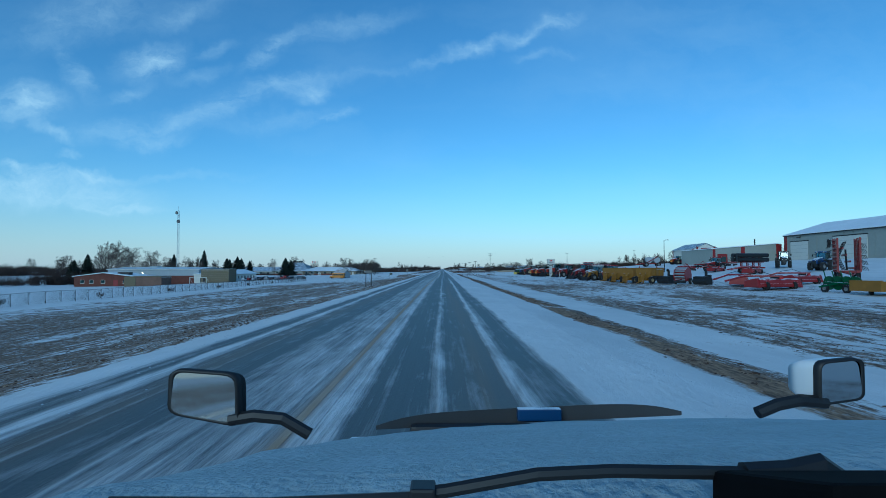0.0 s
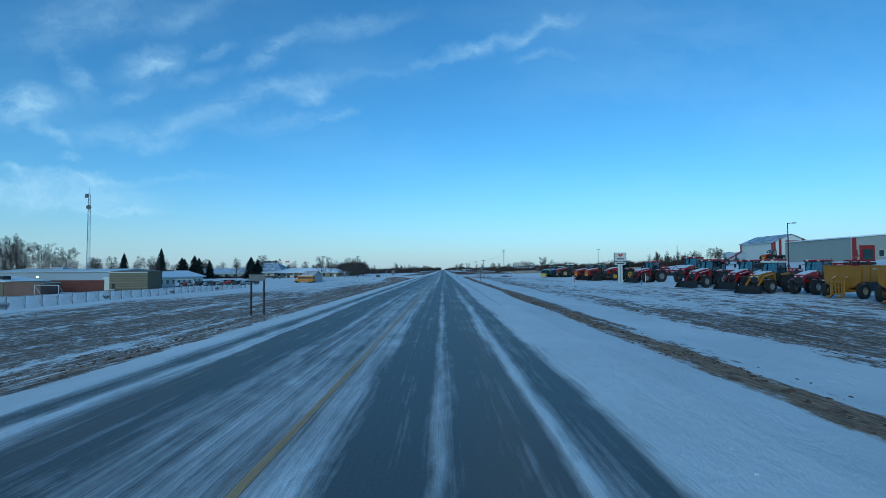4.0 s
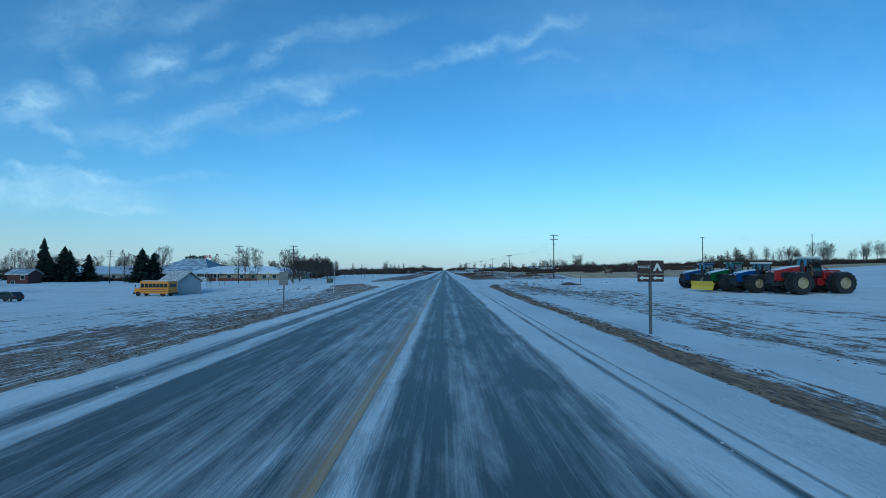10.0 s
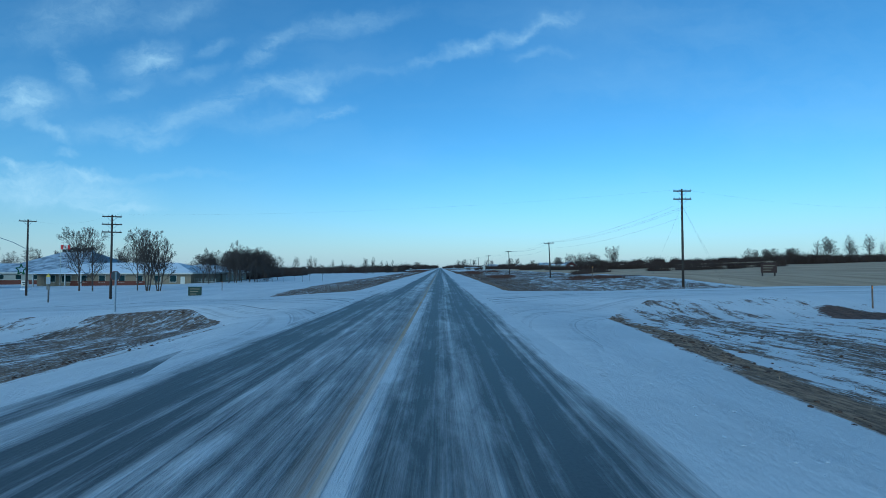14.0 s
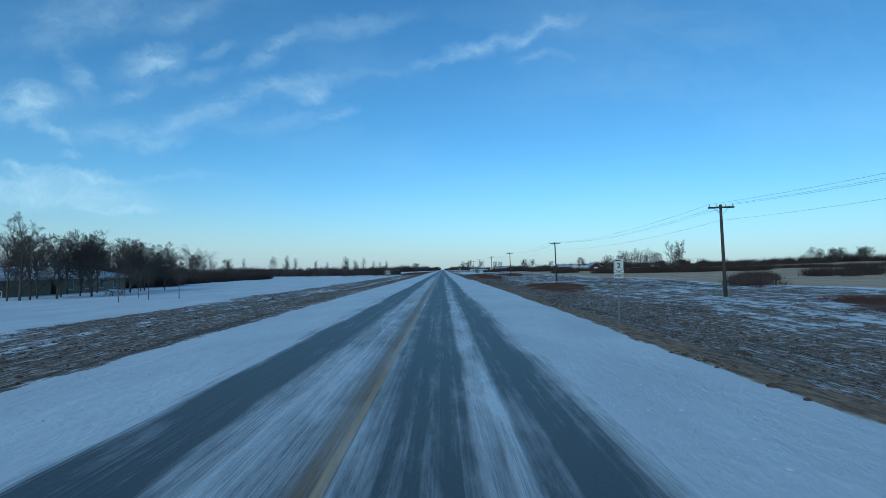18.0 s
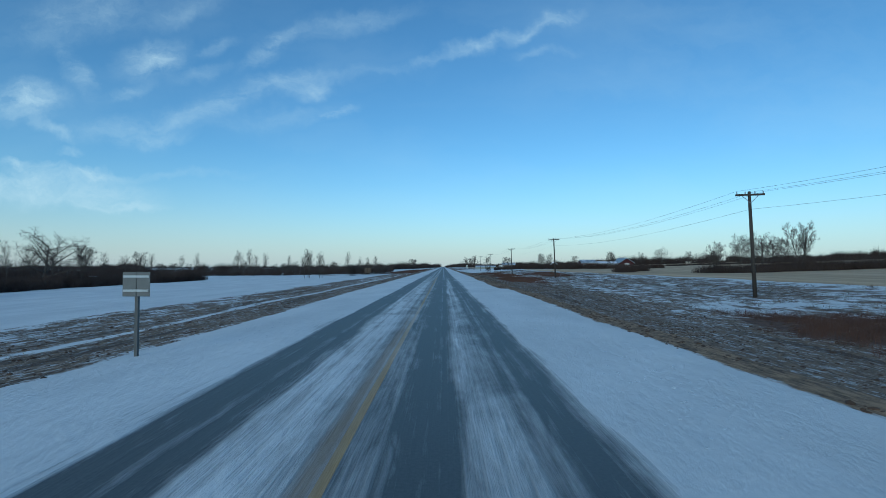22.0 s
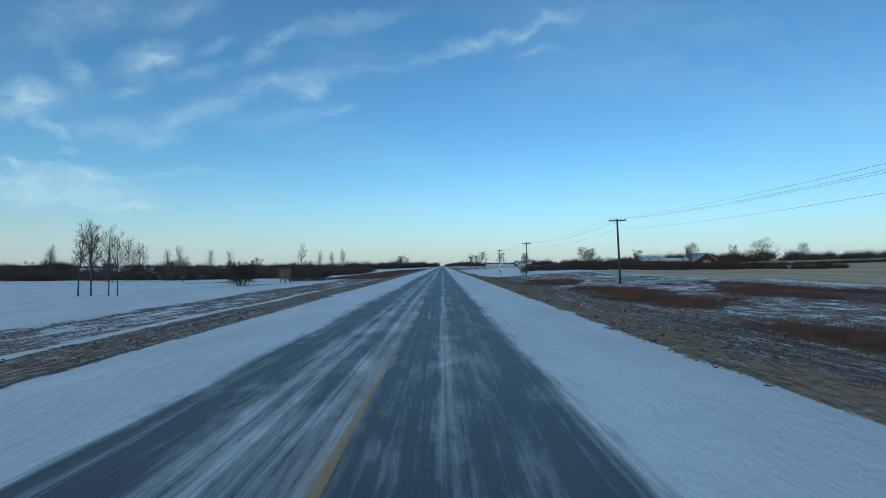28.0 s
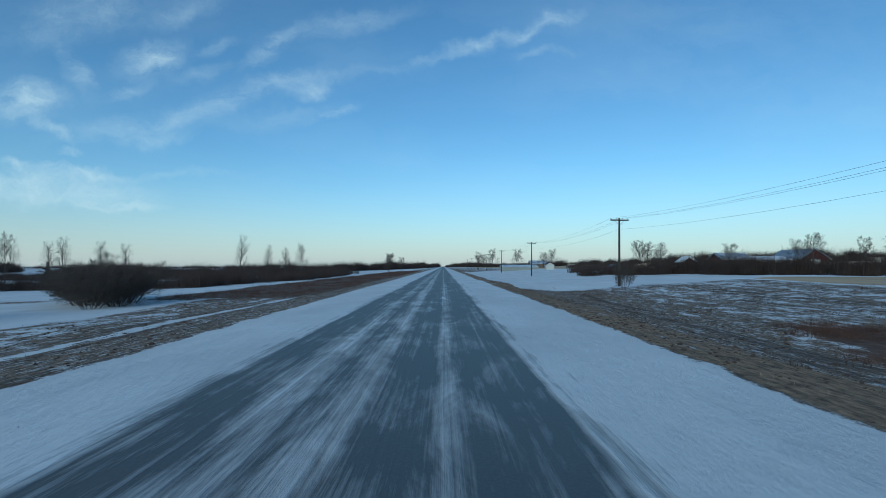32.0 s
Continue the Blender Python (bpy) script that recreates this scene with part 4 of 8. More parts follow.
# far woods on both horizons
thicket("far_woods", "dark leafless woods along the horizon", belt([(-900, 1500), (-500, 1150), (-330, 950), (-260, 760)], 4, 6, 11, 1, 9) + belt([(-900, 1200), (-560, 700), (-420, 420), (-400, 150), (-420, -50)], 4, 6, 12, 2, 12) + belt([(-700, 200), (-560, 500), (-560, 900)], 6, 8, 15, 25, 14) + belt([(-300, 330), (-270, 450), (-240, 620), (-250, 740)], 3, 5, 9, 26, 9)
        + belt([(-60, 2300), (-300, 2000), (-900, 1700)], 7, 8, 13, 21, 14) + belt([(-16, 1900), (-42, 1300), (-90, 1030), (-160, 900), (-230, 880)], 3, 6, 12, 22, 7), 280, 3, width=0.085, spread_=1.3)
thicket("far_woods", "dark leafless woods along the horizon", belt([(18, 1900), (46, 1300), (110, 1080), (240, 1000), (420, 900), (700, 800)], 3.5, 6, 11.5, 4, 9) + belt([(330, 700), (420, 520), (420, 330), (300, 300), (240, 330)], 4, 5, 8, 5, 9) + belt([(140, 515), (200, 470), (280, 430), (340, 390)], 3, 4, 3.5, 27, 6) + belt([(100, 830), (180, 770), (260, 710), (330, 620)], 2.5, 4, 7, 29, 6) + belt([(500, 400), (480, 250), (460, 60)], 4, 6, 10, 28, 10)
        + belt([(20, 2400), (300, 2200), (1000, 1800)], 7, 8, 12, 23, 14) + belt([(150, 482), (170, 471), (260, 445), (330, 410)], 2.0, 3, 6.5, 24, 4), 280, 6, width=0.085, spread_=1.3)
# shrub belts near the road
thicket("shrub_belt", "dense dark leafless shrubs at the edge of the snow field", belt([(-66, 400), (-72, 450), (-78, 500), (-76, 545), (-80, 556)], 0.8, 2.0, 5.8, 7, 2.5) + belt([(-95, 420), (-100, 480), (-96, 560)], 1.6, 2.5, 7, 8, 5), 380, 9, width=0.026, spread_=1.3)
thicket("shrub_belt", "thin brown leafless shrubs between snowy clearings", belt([(-38, 642), (-60, 644), (-100, 655), (-160, 660), (-260, 650)], 1.2, 2.4, 4.3, 10, 3.5) + belt([(-40, 800), (-110, 790), (-260, 760)], 2.0, 3, 6.5, 101, 6) + belt([(-44, 742), (-120, 735), (-260, 715), (-420, 690)], 1.6, 2.8, 6.5, 102, 5) + belt([(-42, 640), (-34, 690), (-40, 760), (-60, 840)], 1.2, 2.4, 4.6, 12, 4), 280, 13, width=0.028, spread_=1.3)
thicket("shrub_belt", "dark leafless willow scrub along the stubble field", belt([(47, 476), (58, 482), (72, 494), (88, 504), (104, 501), (112, 498)], 0.7, 2.2, 4.6, 14, 2.0) + belt([(112, 520), (150, 520)], 1.6, 2.4, 4, 31, 3)
        + belt([(60, 400), (90, 430), (130, 445)], 2.5, 2.2, 3, 17, 4) + belt([(48, 650), (80, 664), (130, 660), (240, 640)], 1.0, 2.6, 4.6, 18, 2.5) + belt([(33, 655), (36, 641), (44, 622), (60, 613), (95, 609)], 0.7, 1.4, 3.1, 30, 1.5) + belt([(30, 650), (70, 760), (90, 900)], 3, 2.5, 3.6, 19, 8), 280, 20, width=0.028, spread_=1.35)


# ---------------------------------------------------------------- power lines
def pole(x, y, top, arms=1, ang=0.0, label="weathered wooden utility pole with one crossarm", tilt=0.0):
    z = ground_z(x, y)
    h = top - z
    ob = thing("utility_pole", label, "utility pole", pose(x - math.sin(radians(tilt)) * h, y, z, 0, tilt, ang), "power line")
    part("shaft", rod((0, 0, -0.3), (0, 0, h), 0.15, 0.1, 10), "wood_pole", ob, smooth=True)
    bm = bmesh.new()
    for k in range(arms):
        za = h - 0.25 - 0.95 * k
        arm = part("crossarm", box(-1.05, 1.05, -0.16, -0.06, za - 0.07, za + 0.07, bev=0.01), "wood_pole", ob)
        for sx in (-0.95, -0.35, 0.35, 0.95):
            part("insulator", rod((sx, -0.11, za + 0.07), (sx, -0.11, za + 0.24), 0.045, 0.03, 8), "siding_blue", arm)
        for sx in (-1, 1):
            part("brace", rod((sx * 0.6, -0.11, za - 0.05), (0, -0.11, za - 0.6), 0.02, seg=5), "galv", ob)
    bm.free()
    return ob


def wire(name, pts, sag, r=0.008, label="thin overhead power cable"):
    bm = bmesh.new()
    for a, b in zip(pts, pts[1:]):
        a, b = Vector(a), Vector(b)
        prev = a
        for i in range(1, 13):
            t = i / 12
            p = a.lerp(b, t) - Vector((0, 0, 4 * sag * t * (1 - t)))
            tube(bm, prev, p, r, r, 4, False)
            prev = p
    return tagged(part(name, bm, "black"), label, "power cable")


LINE = [(23.9, 361, 7.6), (23.4, 422, 7.7), (22.6, 485.5, 7.7), (22.7, 550, 8.0), (21.7, 613, 7.85), (22, 675, 7.9), (22, 738, 7.9), (22, 801, 8.0), (22, 865, 8.0), (22, 930, 8.0), (22, 1000, 8.0)]
for i, (x, y, t) in enumerate(LINE):
    pole(x, y, t, tilt=(-2.2 if i in (0, 1, 2, 3) else 0.5))
B = (29.7, 313, 11.5)
pole(*B, arms=2, label="tall wooden corner pole with two crossarms and guy wires")
CROSS = [(-110, 351, 8.6), (-57.8, 327.3, 9.2), (-39, 316.4, 8.8), B, (81.8, 340.6, 12.7), (135, 368, 15.5), (190, 395, 17)]
pole(-110, 351, 8.6, 3, 25, "wooden utility pole with stacked crossarms")
_lp = pole(-57.8, 327.3, 9.2, 1, 25, "wooden utility pole with a lamp arm and a star ornament")
_lh = 9.2 - ground_z(-57.8, 327.3)
part("lamp_arm", pipe([(0, -0.1, _lh - 4.3), (-1.6, -0.4, _lh - 3.3), (-3.3, -0.7, _lh - 2.6)], 0.045), "galv", _lp)
part("lamp_head", box(-3.9, -3.2, -0.85, -0.6, _lh - 2.68, _lh - 2.52, bev=0.04), "galv", _lp)
pole(-39, 316.4, 8.8, 3, 25, "wooden utility pole with stacked crossarms")
pole(81.8, 340.6, 12.7, 1, 25)
pole(135, 368, 15.5, 1, 25)
pole(190, 395, 17, 1, 25)
for dx in (-0.95, 0.35, 0.95):
    wire("power_cable", [(B[0] + dx, B[1], B[2] - 2.0)] + [(x + dx, y - 0.11, t - 0.02) for x, y, t in LINE], 0.9)
wire("power_cable", [(B[0], B[1], 8.2)] + [(x, y - 0.1, t - 1.3) for x, y, t in LINE], 0.8)
wire("power_cable", [(x, y, t) for x, y, t in CROSS], 0.9, 0.0028)
for dx, dy in ((4.2, -1.5), (5.0, 0.8), (-3.2, 2.5)):
    wire("guy_wire", [(B[0], B[1], 9.6), (B[0] + dx, B[1] + dy, ground_z(B[0] + dx, B[1] + dy))], 0.0, 0.005, label="steel guy wire staying the corner pole")


# ---------------------------------------------------------------- machines
_wheels = {}


def wheel(parent, x, y, r, w, rim="rim", lugs=16):
    """A lugged tyre with its dished rim as a sub-part, axle along y."""
    key = (r, w, rim, lugs)
    if key not in _wheels:
        bm = bmesh.new()
        n = 22
        prof = [(r * 0.47, -w * 0.36), (r * 0.8, -w * 0.5), (r * 0.94, -w * 0.44), (r * 0.97, 0), (r * 0.94, w * 0.44), (r * 0.8, w * 0.5), (r * 0.47, w * 0.36)]
        rings = [[bm.verts.new((q * math.cos(2 * math.pi * i / n), h, q * math.sin(2 * math.pi * i / n))) for q, h in prof] for i in range(n)]
        for i in range(n):
            for k in range(len(prof) - 1):
                bm.faces.new((rings[i][k], rings[i][k + 1], rings[(i + 1) % n][k + 1], rings[(i + 1) % n][k]))
        for i in range(lugs * 2):
            a = 2 * math.pi * i / (lugs * 2)
            s = -1 if i % 2 else 1
            b2 = bmesh.new()
            bx(b2, r * 0.9, r * 1.0, 0 if s > 0 else -w * 0.48, w * 0.48 if s > 0 else 0, -r * 0.03, r * 0.03)
            for v in b2.verts:
                v.co.z += abs(v.co.y) * 0.5
                v.co = Matrix.Rotation(-a, 4, "Y") @ v.co
            me2 = bpy.data.meshes.new("t")
            b2.to_mesh(me2); b2.free()
            bm.from_mesh(me2)
            bpy.data.meshes.remove(me2)
        bmesh.ops.recalc_face_normals(bm, faces=bm.faces[:])
        t = bpy.data.meshes.new("wheel")
        bm.to_mesh(t); bm.free()
        t.materials.append(M["rubber"])
        bm = bmesh.new()
        prof = [(0.0, -w * 0.16), (r * 0.2, -w * 0.2), (r * 0.28, -w * 0.1), (r * 0.4, -w * 0.06), (r * 0.47, -w * 0.38), (r * 0.51, -w * 0.36), (r * 0.51, w * 0.36), (r * 0.47, w * 0.38), (r * 0.4, w * 0.06), (r * 0.28, w * 0.1), (r * 0.2, w * 0.2), (0, w * 0.16)]
        rings = [[bm.verts.new((q * math.cos(2 * math.pi * i / n), h, q * math.sin(2 * math.pi * i / n))) for q, h in prof] for i in range(n)]
        for i in range(n):
            for k in range(len(prof) - 1):
                bm.faces.new((rings[i][k], rings[i][k + 1], rings[(i + 1) % n][k + 1], rings[(i + 1) % n][k]))
        bmesh.ops.remove_doubles(bm, verts=bm.verts[:], dist=1e-4)
        bmesh.ops.recalc_face_normals(bm, faces=bm.faces[:])
        q = bpy.data.meshes.new("rim")
        bm.to_mesh(q); bm.free()
        q.materials.append(M[rim])
        _wheels[key] = (t, q)
    t, q = _wheels[key]
    wo = new("wheel", t)
    wo.parent, wo.location = parent, (x, y, r)
    ro = new("rim", q)
    ro.parent = wo
    return wo


def lights(parent, spots, material="white", size=0.12, nm="headlight"):
    for x, y, z in spots:
        part(nm, box(x - 0.03, x + 0.03, y - size, y + size, z - size * 0.6, z + size * 0.6, bev=0.015), material, parent)


def cab(ob, x0, x1, w, z0, z1, roof="red"):
    """Glazed cab: four posts, panes between, a rounded roof with lamps."""
    h = w / 2
    zr = z1 - 0.2
    for sx, xb, xt in ((0, x0, x0 + 0.12), (1, x1, x1 - 0.18)):
        for s in (-1, 1):
            part("cab_post", rod((xb, s * h, z0), (xt, s * (h - 0.06), zr), 0.05, seg=6), "black", ob)
    part("cab_base", box(x0 - 0.05, x1 + 0.05, -h - 0.03, h + 0.03, z0 - 0.35, z0 + 0.1, bev=0.04), "black", ob)
    for s in (-1, 1):
        part("side_window", extr([(x0 + 0.03, z0 + 0.1), (x1 - 0.03, z0 + 0.1), (x1 - 0.19, zr), (x0 + 0.14, zr)], 1, s * (h - 0.05) - 0.01, s * (h - 0.05) + 0.01), "cab_glass", ob)
    part("windscreen", extr([(x1 - 0.02, z0 + 0.1), (x1 + 0.005, z0 + 0.1), (x1 - 0.16, zr), (x1 - 0.19, zr)], 1, -h + 0.08, h - 0.08), "cab_glass", ob)
    part("rear_window", extr([(x0, z0 + 0.1), (x0 + 0.03, z0 + 0.1), (x0 + 0.15, zr), (x0 + 0.12, zr)], 1, -h + 0.08, h - 0.08), "cab_glass", ob)
    part("seat", box((x0 + x1) / 2 - 0.35, (x0 + x1) / 2 + 0.15, -0.25, 0.25, z0, z0 + 0.85, bev=0.06), "black", ob)
    part("steering_wheel", rod((x1 - 0.45, 0, z0 + 0.55), (x1 - 0.42, 0, z0 + 0.6), 0.2, seg=12), "black", ob)
    rf = part("cab_roof", box(x0 - 0.05, x1 + 0.12, -h - 0.08, h + 0.08, zr, z1, bev=0.07), roof, ob)
    for s in (-0.32, 0.32):
        part("work_lamp", box(x1 + 0.1, x1 + 0.17, s * w - 0.1, s * w + 0.1, zr + 0.02, zr + 0.13), "white", rf)
    for s in (-1, 1):
        part("mirror_arm", rod((x1 - 0.1, s * h, z1 - 0.45), (x1 + 0.1, s * (h + 0.4), z1 - 0.5), 0.02, seg=5), "black", ob)
        part("side_mirror", box(x1 + 0.06, x1 + 0.12, s * (h + 0.4) - 0.11, s * (h + 0.4) + 0.11, z1 - 0.85, z1 - 0.48, bev=0.02), "black", ob)


def place(x, y, turn, k=1.0, sink=0.02):
    return Matrix.LocRotScale((x, y, ground_z(x, y) - sink), Euler((0, 0, radians(turn))), (k, k, k))


def four_wheel_drive(x, y, turn, k, body, rim, label, tracks=False, nose=None, blade=False, roof="white"):
    """Big articulated tractor, nose along +x."""
    ob = thing("articulated_tractor", label, "tractor", place(x, y, turn, k), "tractors in the dealer's yard")
    hood = [(0.75, 1.25), (3.5, 1.2), (3.72, 1.35), (3.7, 1.98), (3.45, 2.2), (2.2, 2.46), (0.75, 2.62)]
    part("hood", extr(hood, 1, -0.6, 0.6, 0.07), body, ob)
    part("grille", box(3.7, 3.79, -0.54, 0.54, 1.0, 1.98, bev=0.03), nose or "black", ob)
    part("hood_snow", extr([(1.0, 2.6), (2.2, 2.47), (3.3, 2.24), (3.3, 2.28), (2.2, 2.52), (1.0, 2.65)], 1, -0.5, 0.5), "snow", ob, "thin snow lying on the hood")
    for i in range(5):
        part("louvre", box(3.79, 3.83, -0.46, 0.46, 1.45 + i * 0.13, 1.5 + i * 0.13), "black", ob)
    part("side_vent", box(1.6, 3.1, -0.66, 0.66, 1.45, 2.0, bev=0.03), "black", ob)
    lights(ob, [(3.76, -0.36, 2.02), (3.76, 0.36, 2.02)])
    part("front_frame", box(-0.3, 3.4, -0.45, 0.45, 0.75, 1.3, bev=0.04), "black", ob)
    part("rear_frame", box(-3.4, -0.5, -0.5, 0.5, 0.8, 1.45, bev=0.05), body, ob)
    part("fuel_tank", box(-2.9, -0.9, -0.75, 0.75, 1.35, 2.05, bev=0.1), body, ob)
    part("hinge", rod((-0.4, 0, 0.7), (-0.4, 0, 1.5), 0.22, seg=10), "black", ob)
    part("hitch", box(-3.9, -3.3, -0.35, 0.35, 0.6, 1.2, bev=0.05), "black", ob)
    part("exhaust_pipe", rod((1.15, -0.72, 1.6), (1.15, -0.72, 3.3), 0.1, seg=10), "black", ob)
    part("air_intake", rod((1.15, 0.72, 1.6), (1.15, 0.72, 2.9), 0.16, seg=10), "black", ob)
    cab(ob, -0.7, 0.75, 1.5, 2.0, 3.48, roof)
    for s in (-1, 1):
        for i in range(4):
            part("step", box(-0.2, 0.3, s * 0.85 - 0.13, s * 0.85 + 0.13, 0.65 + i * 0.33, 0.69 + i * 0.33), "black", ob)
        part("handrail", pipe([(0.4, s * 0.98, 0.7), (0.4, s * 0.98, 2.6), (0.75, s * 0.85, 2.7)], 0.025), "amber", ob)
        part("front_fender", box(1.1, 2.9, s * 0.72 - 0.12, s * 0.72 + 0.12, 1.95, 2.02, bev=0.02), "black", ob)
    if tracks:
        for cx in (1.95, -2.05):
            for s in (-1, 1):
                y0 = s * 1.15
                loop = [(cx - 1.15, 0.3), (cx - 0.95, 0.0), (cx + 0.95, 0.0), (cx + 1.15, 0.3), (cx + 0.42, 1.45), (cx + 0.2, 1.62), (cx - 0.2, 1.62), (cx - 0.42, 1.45)]
                tr = part("rubber_track", extr(loop, 1, y0 - 0.36, y0 + 0.36, 0.05), "rubber", ob)
                for (ax, az), (bx_, bz) in zip(loop, loop[1:] + loop[:1]):
                    L_ = math.hypot(bx_ - ax, bz - az)
                    m = int(L_ / 0.18)
                    for q in range(m):
                        t = (q + 0.5) / m
                        px, pz = ax + (bx_ - ax) * t, az + (bz - az) * t
                        nx, nz_ = (bz - az) / L_, -(bx_ - ax) / L_
                        if az == 0 and bz == 0:
                            continue
                        part("cleat", rod((px + nx * 0.02, y0 - 0.34, pz + nz_ * 0.02), (px + nx * 0.02, y0 + 0.34, pz + nz_ * 0.02), 0.045, seg=4), "rubber", tr)
                part("track_frame", extr([(cx - 0.85, 0.25), (cx + 0.85, 0.25), (cx + 0.25, 1.2), (cx - 0.25, 1.2)], 1, y0 + s * 0.3, y0 + s * 0.4, 0.02), "black", ob)
                for dx in (-0.75, 0, 0.75):
                    part("idler", rod((cx + dx, y0 + s * 0.28, 0.32), (cx + dx, y0 + s * 0.44, 0.32), 0.26, seg=14), "black", ob)
    else:
        for cx in (1.95, -2.05):
            for s in (-1, 1):
                wheel(ob, cx, s * 1.0, 1.04, 0.6, rim)
                wheel(ob, cx, s * 1.68, 1.04, 0.6, rim)
    if blade:
        part("dozer_blade", extr([(4.6, 0.1), (4.72, 0.12), (4.55, 0.6), (4.7, 1.15), (4.58, 1.18), (4.42, 0.6)], 1, -1.9, 1.9), blade, ob, "yellow steel dozer blade")
        for s in (-0.5, 0.5):
            part("push_arm", rod((4.5, s, 0.5), (3.2, s, 0.9), 0.09, seg=6), blade, ob)
    return ob


def row_tractor(x, y, turn, k, body, rim, label, loader="", roof=None, duals=False):
    """Row-crop tractor with small front and big rear wheels, nose along +x."""
    ob = thing("tractor", label, "tractor", place(x, y, turn, k), "tractors in the dealer's yard")
    part("hood", extr([(0.45, 1.15), (2.5, 1.05), (2.74, 1.2), (2.68, 1.58), (2.45, 1.76), (1.5, 1.98), (0.45, 2.1)], 1, -0.42, 0.42, 0.07), body, ob)
    part("hood_snow", extr([(0.6, 2.1), (1.5, 1.99), (2.35, 1.8), (2.35, 1.83), (1.5, 2.03), (0.6, 2.14)], 1, -0.34, 0.34), "snow", ob, "thin snow lying on the hood")
    part("grille", box(2.66, 2.74, -0.35, 0.35, 0.98, 1.54, bev=0.02), "black", ob)
    part("side_vent", box(1.2, 2.3, -0.45, 0.45, 1.3, 1.62, bev=0.02), "black", ob)
    lights(ob, [(2.72, -0.27, 1.58), (2.72, 0.27, 1.58)], size=0.09)
    part("chassis", box(-1.3, 2.4, -0.32, 0.32, 0.62, 1.18, bev=0.05), "black", ob)
    part("exhaust_pipe", rod((0.75, -0.52, 1.3), (0.75, -0.52, 2.95), 0.07, seg=8), "black", ob)
    cab(ob, -1.05, 0.45, 1.5, 1.65, 3.12, roof or body)
    for s in (-1, 1):
        part("rear_fender", extr([(-1.75, 1.5), (-1.5, 1.85), (-0.75, 1.98), (-0.2, 1.8), (-0.2, 1.72), (-0.75, 1.9), (-1.45, 1.77), (-1.68, 1.45)], 1, s * 0.72 - 0.02, s * 1.2), body, ob)
        part("front_fender", extr([(1.25, 1.2), (1.5, 1.48), (2.0, 1.52), (2.0, 1.47), (1.53, 1.43), (1.3, 1.17)], 1, s * 0.68, s * 1.12), body, ob)
        for i in range(3):
            part("step", box(0.15, 0.5, s * 0.82 - 0.1, s * 0.82 + 0.1, 0.55 + i * 0.3, 0.58 + i * 0.3), "black", ob)
        wheel(ob, 1.75, s * 0.92, 0.7, 0.48, rim)
        wheel(ob, -0.85, s * 1.02, 0.94, 0.56, rim)
        if duals:
            wheel(ob, -0.85, s * 1.66, 0.94, 0.52, rim)
    part("hitch", box(-1.85, -1.25, -0.3, 0.3, 0.55, 1.1, bev=0.04), "black", ob)
    if loader:
        for s in (-1, 1):
            part("loader_mast", box(0.55, 0.85, s * 0.62 - 0.08, s * 0.62 + 0.08, 0.8, 1.95, bev=0.02), body, ob)
            part("loader_arm", pipe([(0.7, s * 0.62, 1.85), (2.3, s * 0.62, 1.55), (3.35, s * 0.62, 0.5)], 0.1), body, ob)
            part("cylinder", rod((0.9, s * 0.62, 1.1), (2.2, s * 0.62, 1.35), 0.05, seg=6), "steel", ob)
        part("bucket", extr([(3.35, 0.75), (3.3, 0.1), (3.55, 0.02), (4.15, 0.02), (4.15, 0.07), (3.6, 0.1), (3.42, 0.3), (3.42, 0.75)], 1, -1.15, 1.15), "black", ob)
        for s in (-1.15, 1.15):
            part("bucket_side", extr([(3.35, 0.75), (3.3, 0.1), (3.55, 0.02), (4.15, 0.02), (3.75, 0.45)], 1, s - 0.02, s + 0.02), "black", ob)
        if loader == "grapple":
            for s in (-0.8, -0.3, 0.3, 0.8):
                part("grapple_tine", pipe([(3.4, s, 0.8), (3.7, s, 1.35), (4.1, s, 1.3), (4.35, s, 0.75)], 0.045), "black", ob)
    return ob


